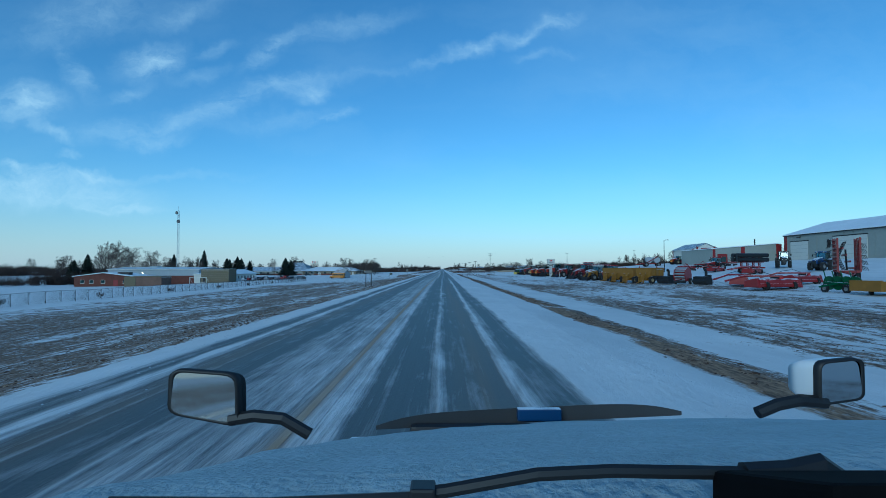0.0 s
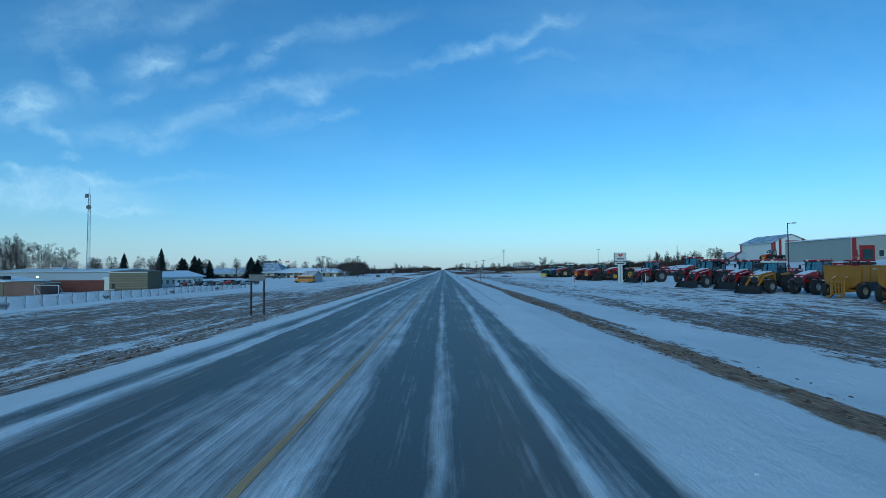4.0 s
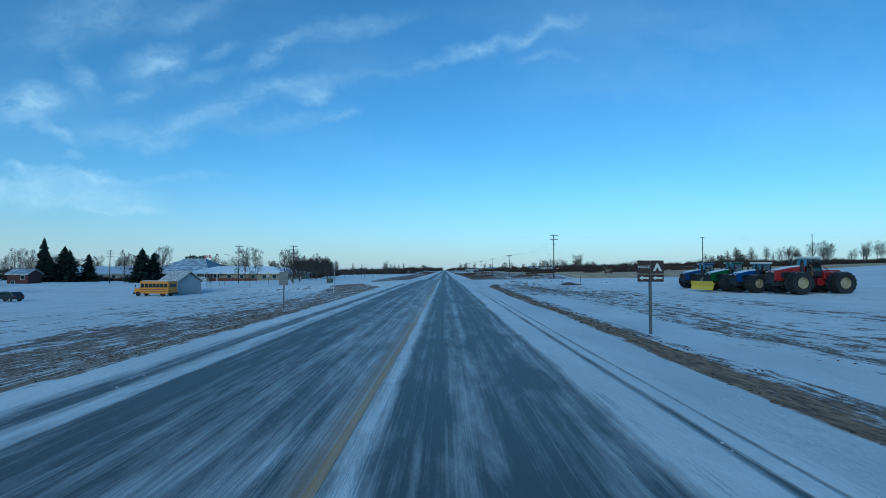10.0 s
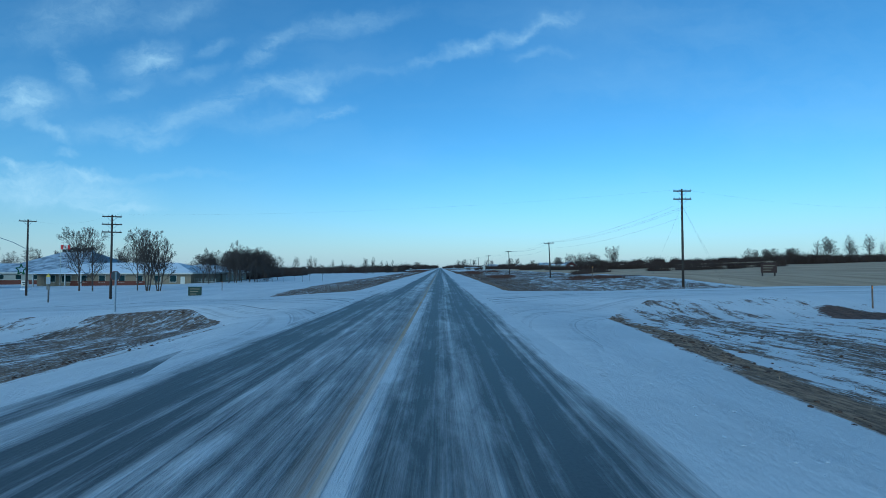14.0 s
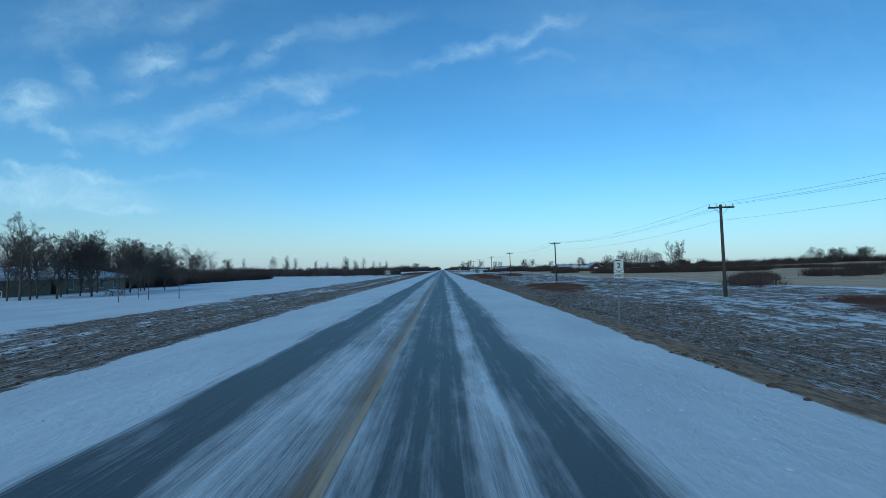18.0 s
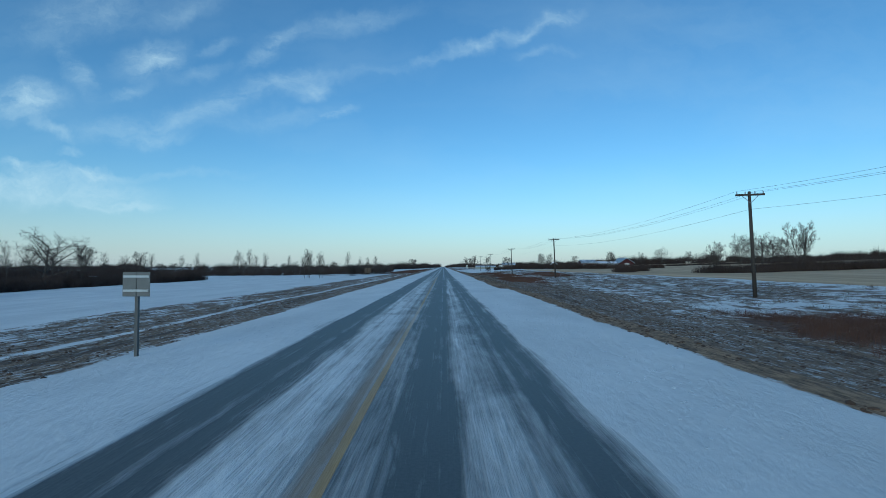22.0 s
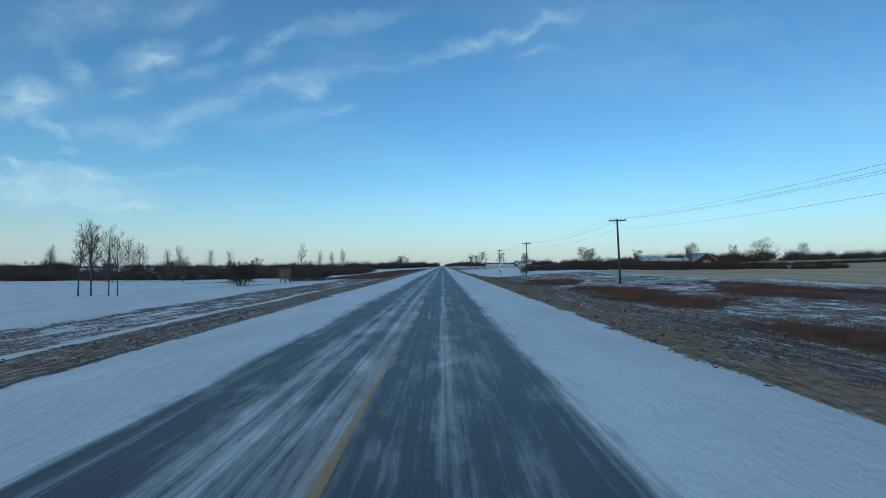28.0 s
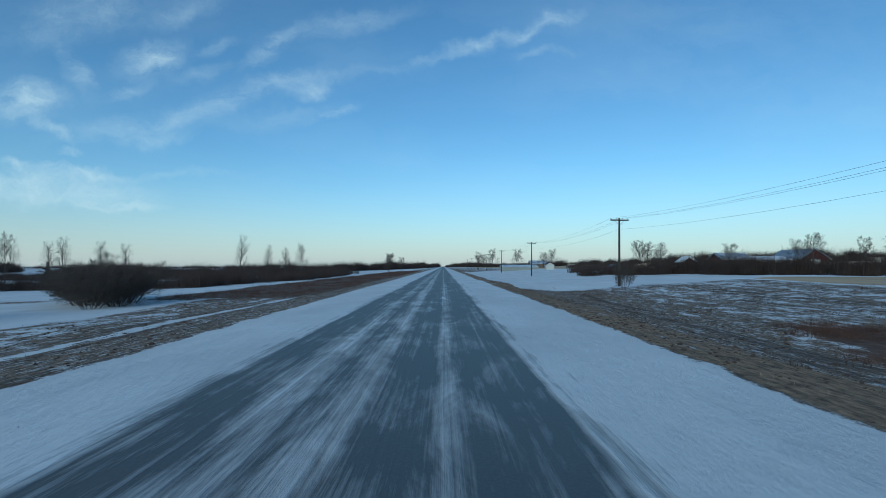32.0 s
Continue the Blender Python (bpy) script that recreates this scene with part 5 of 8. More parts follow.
def bale_processor(x, y, turn, k):
    """Yellow trough-shaped bale processor on two wheels, forks at +x."""
    ob = thing("bale_processor", "yellow steel bale processor with loading forks", "farm machine", place(x, y, turn, k), "yellow bale processors in a row")
    for s in (-1, 1):
        part("hopper_side", extr([(s * 0.8, 0.85), (s * 1.34, 1.3), (s * 1.42, 2.5), (s * 1.34, 2.5), (s * 1.26, 1.36), (s * 0.74, 0.92)], 0, -1.55, 1.55), "yellow", ob)
        part("top_rail", box(-1.6, 1.6, s * 1.38 - 0.06, s * 1.38 + 0.06, 2.46, 2.58, bev=0.015), "yellow", ob)
        for i in range(4):
            xx = -1.45 + i * 0.92
            part("rib", extr([(s * 0.84, 0.82), (s * 1.4, 1.28), (s * 1.48, 2.48), (s * 1.42, 2.48), (s * 1.34, 1.31), (s * 0.8, 0.86)], 0, xx, xx + 0.08), "yellow", ob)
        part("name_plate", box(-1.2, 0.2, s * 1.45 - 0.012, s * 1.45 + 0.012, 2.24, 2.36), "siding", ob, "pale name bar")
        # solid black panel where the hopper's underside is dark, at the discharge
        part("throat", extr([(s * 0.5, 0.5), (s * 1.28, 0.72), (s * 1.36, 1.3), (s * 0.9, 0.98)], 0, -1.4, 0.9), "black", ob, "black panel at the dark discharge region under the hopper")
        wheel(ob, 1.2, s * 1.32, 0.6, 0.4, "rim", 10)
    part("end_wall", extr([(-0.8, 0.85), (0.8, 0.85), (1.33, 1.32), (1.38, 2.5), (-1.38, 2.5), (-1.33, 1.32)], 0, -1.55, -1.47), "yellow", ob)
    part("front_wall", extr([(-0.8, 0.85), (0.8, 0.85), (1.33, 1.32), (1.37, 2.48), (-1.37, 2.48), (-1.33, 1.32)], 0, 1.46, 1.54), "yellow", ob)
    part("discharge_flap", box(-1.2, 1.2, -1.5, -1.1, 0.9, 1.25, bev=0.04), "black", ob)
    part("rotor", rod((-1.45, 0, 1.0), (1.45, 0, 1.0), 0.3, seg=12), "black", ob)
    part("axle", box(1.1, 1.3, -1.2, 1.2, 0.5, 0.66), "yellow", ob)
    part("under_frame", box(-1.6, 1.7, -0.5, 0.5, 0.62, 0.84, bev=0.03), "yellow", ob)
    part("tongue", pipe([(-1.55, -0.4, 0.72), (-3.2, 0, 0.6), (-1.55, 0.4, 0.72)], 0.08), "yellow", ob)
    for s in (-0.48, 0.48):
        part("fork_arm", pipe([(1.45, s, 1.7), (2.0, s, 1.5), (2.1, s, 0.2), (2.7, s, 0.12)], 0.08), "yellow", ob)
    for yy in (-0.36, -0.12, 0.12, 0.36):
        part("fork_upright", box(2.05, 2.15, yy - 0.05, yy + 0.05, 0.3, 1.3), "yellow", ob)
    for z in (0.3, 1.24):
        part("fork_bar", box(2.04, 2.16, -0.5, 0.5, z, z + 0.1), "yellow", ob)
    return ob


def mower(x, y, turn, k):
    """Low wide red mower-conditioner with a swing tongue."""
    ob = thing("mower_conditioner", "low wide red mower conditioner with grey curtain", "farm machine", place(x, y, turn, k), "red hay mowers in the yard")
    part("cutter_bed", box(-0.9, 0.9, -2.3, 2.3, 0.3, 0.62, bev=0.06), "red", ob)
    part("hood_cover", extr([(-0.85, 0.6), (0.9, 0.6), (0.75, 1.0), (-0.5, 1.12), (-0.8, 0.95)], 1, -2.2, 2.2, 0.04), "red", ob)
    part("curtain", box(0.9, 0.96, -1.7, 1.7, 0.2, 0.85), "siding_blue", ob)
    for s in (-1, 1):
        part("end_cover", extr([(-0.9, 0.25), (1.1, 0.25), (1.0, 0.9), (-0.6, 1.15)], 1, s * 2.3 - 0.12, s * 2.3 + 0.12, 0.04), "red", ob)
        wheel(ob, -0.7, s * 1.5, 0.42, 0.3, "rim_white", 10)
        part("wheel_arm", box(-0.9, -0.4, s * 1.5 - 0.3, s * 1.5 - 0.2, 0.4, 0.8), "red", ob)
    part("tongue", pipe([(-0.6, 0, 1.0), (-1.0, 0, 1.35), (1.2, 2.2, 1.35), (2.6, 3.3, 0.8)], 0.11), "red", ob)
    part("gearbox", box(-0.4, 0.2, -0.25, 0.25, 1.05, 1.4, bev=0.05), "black", ob)
    part("hose", pipe([(-0.2, 0.2, 1.4), (0.3, 1.0, 1.75), (1.1, 2.0, 1.5)], 0.025), "black", ob)
    part("slow_sign", extr([(-0.25, 1.05), (0.25, 1.05), (0, 1.48)], 0, -0.95, -0.93), "lamp_red", ob)
    return ob


def baler(x, y, turn, k):
    ob = thing("round_baler", "red round baler with exposed steel rollers", "farm machine", place(x, y, turn, k))
    for s in (-1, 1):
        part("side_panel", extr([(-1.2, 0.5), (1.0, 0.5), (1.5, 1.3), (1.2, 2.3), (0.2, 2.75), (-0.9, 2.45), (-1.4, 1.4)], 1, s * 0.85 - 0.06, s * 0.85 + 0.06, 0.02), "red", ob)
        wheel(ob, -0.1, s * 1.15, 0.5, 0.34, "rim_white", 10)
    for i in range(7):
        a = -1.1 + i * 0.42
        part("roller", rod((1.25 * math.cos(a), -0.8, 1.45 + 1.1 * math.sin(a)), (1.25 * math.cos(a), 0.8, 1.45 + 1.1 * math.sin(a)), 0.13, seg=10), "steel", ob)
    part("core", box(-1.0, 0.9, -0.78, 0.78, 0.7, 2.35, bev=0.15), "red", ob)
    part("pickup", box(1.1, 1.7, -0.9, 0.9, 0.2, 0.6, bev=0.08), "black", ob)
    part("tongue", pipe([(1.2, 0.3, 0.8), (3.0, 0, 0.7)], 0.09), "red", ob)
    part("guard", box(-1.6, -1.2, -0.7, 0.7, 0.9, 1.9, bev=0.08), "black", ob)
    return ob


def snow_blower(x, y, turn, k):
    ob = thing("snow_blower", "black tractor snow blower with bent chute", "farm machine", place(x, y, turn, k))
    part("housing", extr([(-0.45, 0.05), (0.5, 0.05), (0.55, 1.0), (0.1, 1.1), (-0.45, 0.8)], 1, -1.15, 1.15, 0.03), "black", ob)
    part("auger", rod((0.35, -1.1, 0.45), (0.35, 1.1, 0.45), 0.3, seg=10), "black", ob)
    part("fan_drum", rod((-0.7, 0, 0.65), (-0.3, 0, 0.65), 0.5, seg=14), "black", ob)
    part("chute", pipe([(-0.5, 0, 1.0), (-0.5, 0, 1.75), (-0.25, 0, 2.0)], 0.17, 8), "black", ob)
    part("hitch_frame", box(-0.95, -0.7, -0.45, 0.45, 0.3, 1.25, bev=0.03), "black", ob)
    return ob


def folded_cultivator(x, y, turn, k):
    ob = thing("folded_cultivator", "tall folded dark red cultivator with stacked frames", "farm machine", place(x, y, turn, k))
    part("main_frame", box(-1.6, 1.6, -0.9, 0.9, 0.9, 1.15, bev=0.03), "trim_red", ob)
    for s in (-1, 1):
        for i in range(5):
            part("wing_bar", box(-1.7 + 0.8 * i, -1.55 + 0.8 * i, s * 0.95 - 0.08, s * 0.95 + 0.08, 1.0, 4.6 - 0.2 * (i % 2)), "trim_red", ob)
        for i in range(8):
            part("wing_rail", box(-1.75, 1.75, s * 1.0 - 0.07, s * 1.0 + 0.07, 1.2 + i * 0.45, 1.34 + i * 0.45), "trim_red", ob)
        for i in range(20):
            part("tine", pipe([(-1.6 + 0.17 * i, s * 1.05, 1.6 + (i % 5) * 0.6), (-1.6 + 0.17 * i, s * 1.45, 1.5 + (i % 5) * 0.6), (-1.55 + 0.17 * i, s * 1.6, 1.15 + (i % 5) * 0.6)], 0.035, 4), "black", ob)
        for cx in (-1.0, 1.0):
            wheel(ob, cx, s * 0.8, 0.55, 0.36, "rim_white", 10)
        wheel(ob, 1.9, s * 1.3, 0.45, 0.3, "rim_white", 10).location.z = 4.2
    for i in range(4):
        part("inner_rail", box(-1.7, 1.7, -0.45 + 0.3 * i, -0.33 + 0.3 * i, 1.3 + 0.7 * i, 1.5 + 0.7 * i), "trim_red", ob)
        part("seed_hose", pipe([(-1.4 + 0.8 * i, 0.3, 1.2), (-1.2 + 0.8 * i, 0.8, 2.6), (-1.5 + 0.8 * i, 0.2, 4.2)], 0.04, 5), "black", ob)
    part("tongue", pipe([(-1.5, -0.6, 1.0), (-4.0, 0, 0.7), (-1.5, 0.6, 1.0)], 0.1), "trim_red", ob)
    part("hydraulic_cylinder", rod((0, 0, 1.2), (0.6, 0, 3.4), 0.09, seg=8), "black", ob)
    return ob


def land_roller(x, y, turn, k, body="black"):
    ob = thing("folded_land_roller", "dark folded land roller with stacked steel drums", "farm machine", place(x, y, turn, k))
    part("frame", box(-2.2, 2.2, -0.7, 0.7, 0.8, 1.05, bev=0.03), "trim_red", ob)
    for i, (yy, z) in enumerate(((-0.5, 2.9), (0.5, 2.9), (-0.55, 2.2), (0.55, 2.2))):
        part("drum", rod((-2.8, yy, z), (2.8, yy, z), 0.33, seg=14), "black", ob)
    for xx in (-1.6, -0.5, 0.6, 1.7):
        for s in (-1, 1):
            part("upright", box(xx - 0.06, xx + 0.06, s * 0.15 - 0.05, s * 0.15 + 0.05, 1.0, 3.0), "trim_red", ob)
        part("cross_bar", box(xx - 0.06, xx + 0.06, -0.9, 0.9, 1.75, 1.87), "trim_red", ob)
    for cx in (-0.9, 0.9):
        for s in (-1, 1):
            wheel(ob, cx, s * 0.95, 0.5, 0.36, "rim_white", 10)
    part("tongue", pipe([(-2.2, -0.5, 0.9), (-4.2, 0, 0.6), (-2.2, 0.5, 0.9)], 0.09), "trim_red", ob)
    return ob


def hay_rake(x, y, turn, k):
    ob = thing("hay_rake", "green wheeled hay rake with upright tine wheels", "farm machine", place(x, y, turn, k))
    part("beam", pipe([(-1.6, 0, 0.9), (1.6, 0, 1.0)], 0.1), "green", ob)
    for i in range(4):
        xx = -1.4 + i * 0.95
        part("tine_wheel", rod((xx, -0.35, 0.95), (xx, -0.3, 0.95), 0.72, seg=18), "green", ob)
        part("hub", rod((xx, -0.4, 0.95), (xx, -0.2, 0.95), 0.16, seg=8), "black", ob)
        part("rake_arm", pipe([(xx, 0, 0.95), (xx, 0.25, 1.9), (xx + 0.15, 0.2, 2.2)], 0.05), "green", ob)
    for s in (-1, 1):
        wheel(ob, s * 1.2, 0.5, 0.42, 0.28, "rim_white", 10)
    part("tongue", pipe([(0, 0, 0.95), (0.2, 2.2, 0.6)], 0.08), "green", ob)
    return ob


def air_cart(x, y, turn, k):
    ob = thing("air_seeder_cart", "dark red and grey air seeder cart with tanks", "farm machine", place(x, y, turn, k))
    part("frame", box(-3.4, 3.4, -0.8, 0.8, 0.9, 1.2, bev=0.04), "trim_red", ob)
    for cx in (-1.9, 0.6):
        part("tank", extr([(cx - 1.1, 2.0), (cx - 0.4, 1.2), (cx + 0.4, 1.2), (cx + 1.1, 2.0), (cx + 1.1, 2.9), (cx + 0.8, 3.2), (cx - 0.8, 3.2), (cx - 1.1, 2.9)], 1, -1.2, 1.2, 0.06), "siding_blue", ob)
        part("lid", rod((cx, 0, 3.2), (cx, 0, 3.35), 0.45, seg=14), "black", ob)
    for cx in (-2.4, 1.6):
        for s in (-1, 1):
            wheel(ob, cx, s * 1.35, 0.75, 0.5, "rim_white", 12)
    part("auger_tube", rod((2.4, 1.4, 0.8), (-2.0, 1.4, 3.4), 0.14, seg=8), "trim_red", ob)
    part("tongue", pipe([(3.3, -0.6, 1.0), (5.0, 0, 0.7), (3.3, 0.6, 1.0)], 0.09), "orange", ob)
    return ob


def disc_implement(x, y, turn, k, body="red"):
    ob = thing("disc_harrow", "low red disc harrow parked in snow", "farm machine", place(x, y, turn, k), "implements behind the tractors")
    for yy in (-1.6, 0, 1.6):
        part("gang_bar", box(-1.6, 1.6, yy - 0.08, yy + 0.08, 0.8, 0.95), body, ob)
        for i in range(8):
            part("disc", rod((-1.5 + 0.43 * i, yy - 0.03, 0.34), (-1.5 + 0.43 * i, yy + 0.03, 0.34), 0.33, seg=12), "black", ob)
        part("hanger", box(-0.1, 0.1, yy - 0.05, yy + 0.05, 0.34, 0.85), body, ob)
    for xx in (-0.9, 0.9):
        part("frame_bar", box(xx - 0.08, xx + 0.08, -1.9, 1.9, 0.95, 1.1), body, ob)
        wheel(ob, xx, 0.8, 0.42, 0.28, "rim_white", 10)
    part("mast", pipe([(0, -0.8, 1.0), (0, 0, 1.9), (0, 0.8, 1.0)], 0.07), body, ob)
    part("tongue", pipe([(1.0, -0.4, 1.0), (3.4, 0, 0.6), (1.0, 0.4, 1.0)], 0.08), body, ob)
    return ob


RED_LB = "red row-crop tractor with black cab frame, snow-dusted"
four_wheel_drive(41.8, 234.6, 183, 1.18, "red", "rim", "red articulated tractor on dual cream-rimmed wheels")
four_wheel_drive(40.2, 240.6, 190, 1.05, "blue", "rim", "blue articulated tractor parked nose to the road")
four_wheel_drive(40.0, 246.4, 192, 1.08, "green", "rim_yellow", "green articulated tractor with a yellow dozer blade", blade="blade_yellow", roof="green")
four_wheel_drive(40.0, 254.0, 192, 1.05, "navy", "rim_white", "dark blue articulated tractor behind the blade tractor", roof="navy")
four_wheel_drive(38.6, 200.2, 196, 1.12, "orange", "rim", "orange-red tracked tractor with four rubber tracks", tracks=True, nose="amber", roof="siding_tan")
four_wheel_drive(39.5, 193.6, 196, 1.15, "orange", "rim", "orange-red tracked tractor with yellow ladder and snowy hood", tracks=True, nose="amber", roof="siding_tan")
row_tractor(41.0, 184.6, 195, 1.42, "orange", "rim_yellow", "orange-red row-crop tractor with yellow rims", roof="siding_tan")
row_tractor(41.2, 168.0, 200, 1.3, "red", "rim_white", "red tractor with black grapple loader", loader="grapple")
row_tractor(45.2, 159.5, 215, 1.42, "red", "rim_white", "red row-crop tractor with sloping snowy hood")
row_tractor(40.0, 143.5, 205, 1.3, "red", "rim_white", "red tractor with black loader bucket", loader="bucket")
row_tractor(44.5, 150.5, 200, 1.2, "red", "rim_white", RED_LB)
row_tractor(40.5, 134.5, 205, 1.2, "red", "rim_white", "red tractor with black grapple loader", loader="grapple")
row_tractor(40.8, 130.2, 205, 1.2, "red", "rim_white", RED_LB)
row_tractor(38.5, 126.4, 205, 1.15, "yellow", "rim_white", "yellow tractor among the red ones", loader="bucket", roof="white")
row_tractor(40.4, 122.0, 205, 1.15, "red", "rim_white", RED_LB)
for i, (x, y) in enumerate(((38.6, 114.6), (38.4, 108.4), (38.6, 102.6), (39.6, 97.2))):
    bale_processor(x, y, 200 + 3 * i, 1.14)
snow_blower(41.0, 93.6, 200, 1.25)
baler(41.6, 88.4, 225, 1.05)
snow_blower(42.8, 84.0, 195, 1.25)
mower(44.5, 76.5, 150, 1.25)
mower(43.3, 66.8, 100, 1.3)
mower(51, 73, 110, 1.2)
hay_rake(43.2, 55.6, 100, 1.05)
folded_cultivator(60, 76.5, 60, 1.35)
folded_cultivator(64, 66, 60, 1.25)
land_roller(76, 128, 10, 1.5)
row_tractor(88, 134, 240, 1.35, "black", "rim_white", "dark tractor parked before the workshop", roof="black")
row_tractor(80.5, 153, 200, 1.3, "red", "rim_white", "red tractor beside hay mowers near the workshop")
mower(78, 148, 120, 1.2)
mower(72, 120, 130, 1.25)
row_tractor(82, 112, 210, 1.3, "blue", "rim_white", "blue tractor before the big shed", roof="blue")
disc_implement(66, 205, 30, 1.3)
disc_implement(60, 200, 100, 1.3)
disc_implement(74, 214, 60, 1.3)
disc_implement(70, 232, 60, 1.2)
air_cart(96, 240, 170, 1.3)
four_wheel_drive(107, 236, 200, 1.1, "orange", "rim", "orange articulated tractor coupled to the seeder cart", nose="amber", roof="black")
row_tractor(77, 262, 210, 1.05, "navy", "rim_white", "dark tractor parked at the back of the yard", roof="black")
# this snow blower stands in for a small dark blade
snow_blower(57, 239, 200, 1.1)
disc_implement(70, 272, 30, 1.2)
disc_implement(82, 262, 30, 1.2)
_rm = random.Random(5)
for i in range(7):
    disc_implement(62 + i * 5.5, 172 + _rm.uniform(-6, 8), _rm.uniform(0, 180), 1.2)


def dump_bed(x, y, turn):
    ob = thing("box_scraper", "yellow box scraper half buried in snow", "farm machine", place(x, y, turn, 1.2))
    part("bed", extr([(-1.2, 0.35), (1.2, 0.35), (1.35, 1.15), (1.25, 1.15), (1.1, 0.45), (-1.1, 0.45), (-1.25, 1.15), (-1.35, 1.15)], 1, -1.6, 1.6), "yellow", ob)
    part("back_plate", box(-1.3, 1.3, 1.55, 1.65, 0.35, 1.2), "yellow", ob)
    for s in (-1, 1):
        part("leg", box(s * 0.9 - 0.08, s * 0.9 + 0.08, -0.2, 0.2, 0, 0.4), "black", ob)
    return ob


dump_bed(43.5, 50.6, 100)


# ---------------------------------------------------------------- buildings
def window(parent, x, y, z, w, h, face, nm="window"):
    """Framed window on a wall: face is the axis and side of its outward normal."""
    ax, s = face
    def slab(a0, a1, z0, z1, d0, d1):
        lo, hi = sorted((s * d0, s * d1))
        return box(x + a0, x + a1, y + lo, y + hi, z + z0, z + z1) if ax == "y" else box(x + lo, x + hi, y + a0, y + a1, z + z0, z + z1)
    fr = part(nm, slab(-w / 2 - 0.08, w / 2 + 0.08, -0.08, h + 0.08, 0.0, 0.05), "white", parent)
    part("pane", slab(-w / 2, w / 2, 0, h, 0.045, 0.065), "glass", fr)
    part("sill", slab(-w / 2 - 0.12, w / 2 + 0.12, -0.14, -0.08, 0.0, 0.14), "white", fr)
    return fr


def building(name, label, cat, x0, x1, y0, y1, z0, h, rh, ridge="x", wall="siding", roof="roof_snow", over=0.4, turn=0.0, shed=False, skirt=None, hip=0.0, hip_end="roof_metal"):
    """Four walls and a pitched roof round the middle of the plan; ridge along x or y; shed: one slope that rises to +x."""
    cx, cy = (x0 + x1) / 2, (y0 + y1) / 2
    w, d = (x1 - x0) / 2, (y1 - y0) / 2
    ob = thing(name, label, cat, pose(cx, cy, z0, 0, 0, turn))
    t = 0.25
    if hip:
        for s in (-1, 1):
            a, b = sorted((s * d, s * (d - t)))
            part("wall", box(-w, w, a, b, -0.6, h), wall, ob)
            a, b = sorted((s * w, s * (w - t)))
            part("wall", box(a, b, -d + t, d - t, -0.6, h), wall, ob)
        hip_roof(ob, w, d, h, rh, hip, over, roof, hip_end)
    elif ridge == "x":
        part("wall", box(-w, w, -d, -d + t, -0.6, h), wall, ob)
        part("wall", box(-w, w, d - t, d, -0.6, h), wall, ob)
        for s in (-1, 1):
            a, b = sorted((s * w, s * (w - t)))
            part("gable_wall", extr([(-d + t, -0.6), (d - t, -0.6), (d - t, h), (0, h + rh * (1 - t / d)), (-d + t, h)], 0, a, b), wall, ob)
        for s in (-1, 1):
            k = rh / d
            part("roof", extr([(0, h + rh), (s * (d + over), h - over * k), (s * (d + over), h - over * k + 0.22), (0, h + rh + 0.24)], 0, -w - over, w + over), roof, ob)
            part("fascia", box(-w - over, w + over, s * (d + over) - 0.03, s * (d + over) + 0.03, h - over * k - 0.12, h - over * k + 0.1), "white", ob)
    elif shed:
        part("wall", extr([(-w, -0.6), (w, -0.6), (w, h + rh), (-w, h)], 1, -d, -d + t), wall, ob)
        part("wall", extr([(-w, -0.6), (w, -0.6), (w, h + rh), (-w, h)], 1, d - t, d), wall, ob)
        part("wall", box(-w, -w + t, -d + t, d - t, -0.6, h), wall, ob)
        part("wall", box(w - t, w, -d + t, d - t, -0.6, h + rh), wall, ob)
        k = rh / (2 * w)
        part("roof", extr([(-w - over, h - over * k), (w + over, h + rh + over * k), (w + over, h + rh + over * k + 0.25), (-w - over, h - over * k + 0.25)], 1, -d - over, d + over), roof, ob)
    else:
        part("wall", box(-w, -w + t, -d, d, -0.6, h), wall, ob)
        part("wall", box(w - t, w, -d, d, -0.6, h), wall, ob)
        for s in (-1, 1):
            a, b = sorted((s * d, s * (d - t)))
            part("gable_wall", extr([(-w + t, -0.6), (w - t, -0.6), (w - t, h), (0, h + rh * (1 - t / w)), (-w + t, h)], 1, a, b), wall, ob)
        for s in (-1, 1):
            k = rh / w
            part("roof", extr([(0, h + rh), (s * (w + over), h - over * k), (s * (w + over), h - over * k + 0.22), (0, h + rh + 0.24)], 1, -d - over, d + over), roof, ob)
            part("fascia", box(s * (w + over) - 0.03, s * (w + over) + 0.03, -d - over, d + over, h - over * k - 0.12, h - over * k + 0.1), "white", ob)
    if skirt:
        part("skirting", box(-w - 0.04, w + 0.04, -d - 0.04, d + 0.04, -0.6, 0.9), skirt, ob)
    return ob


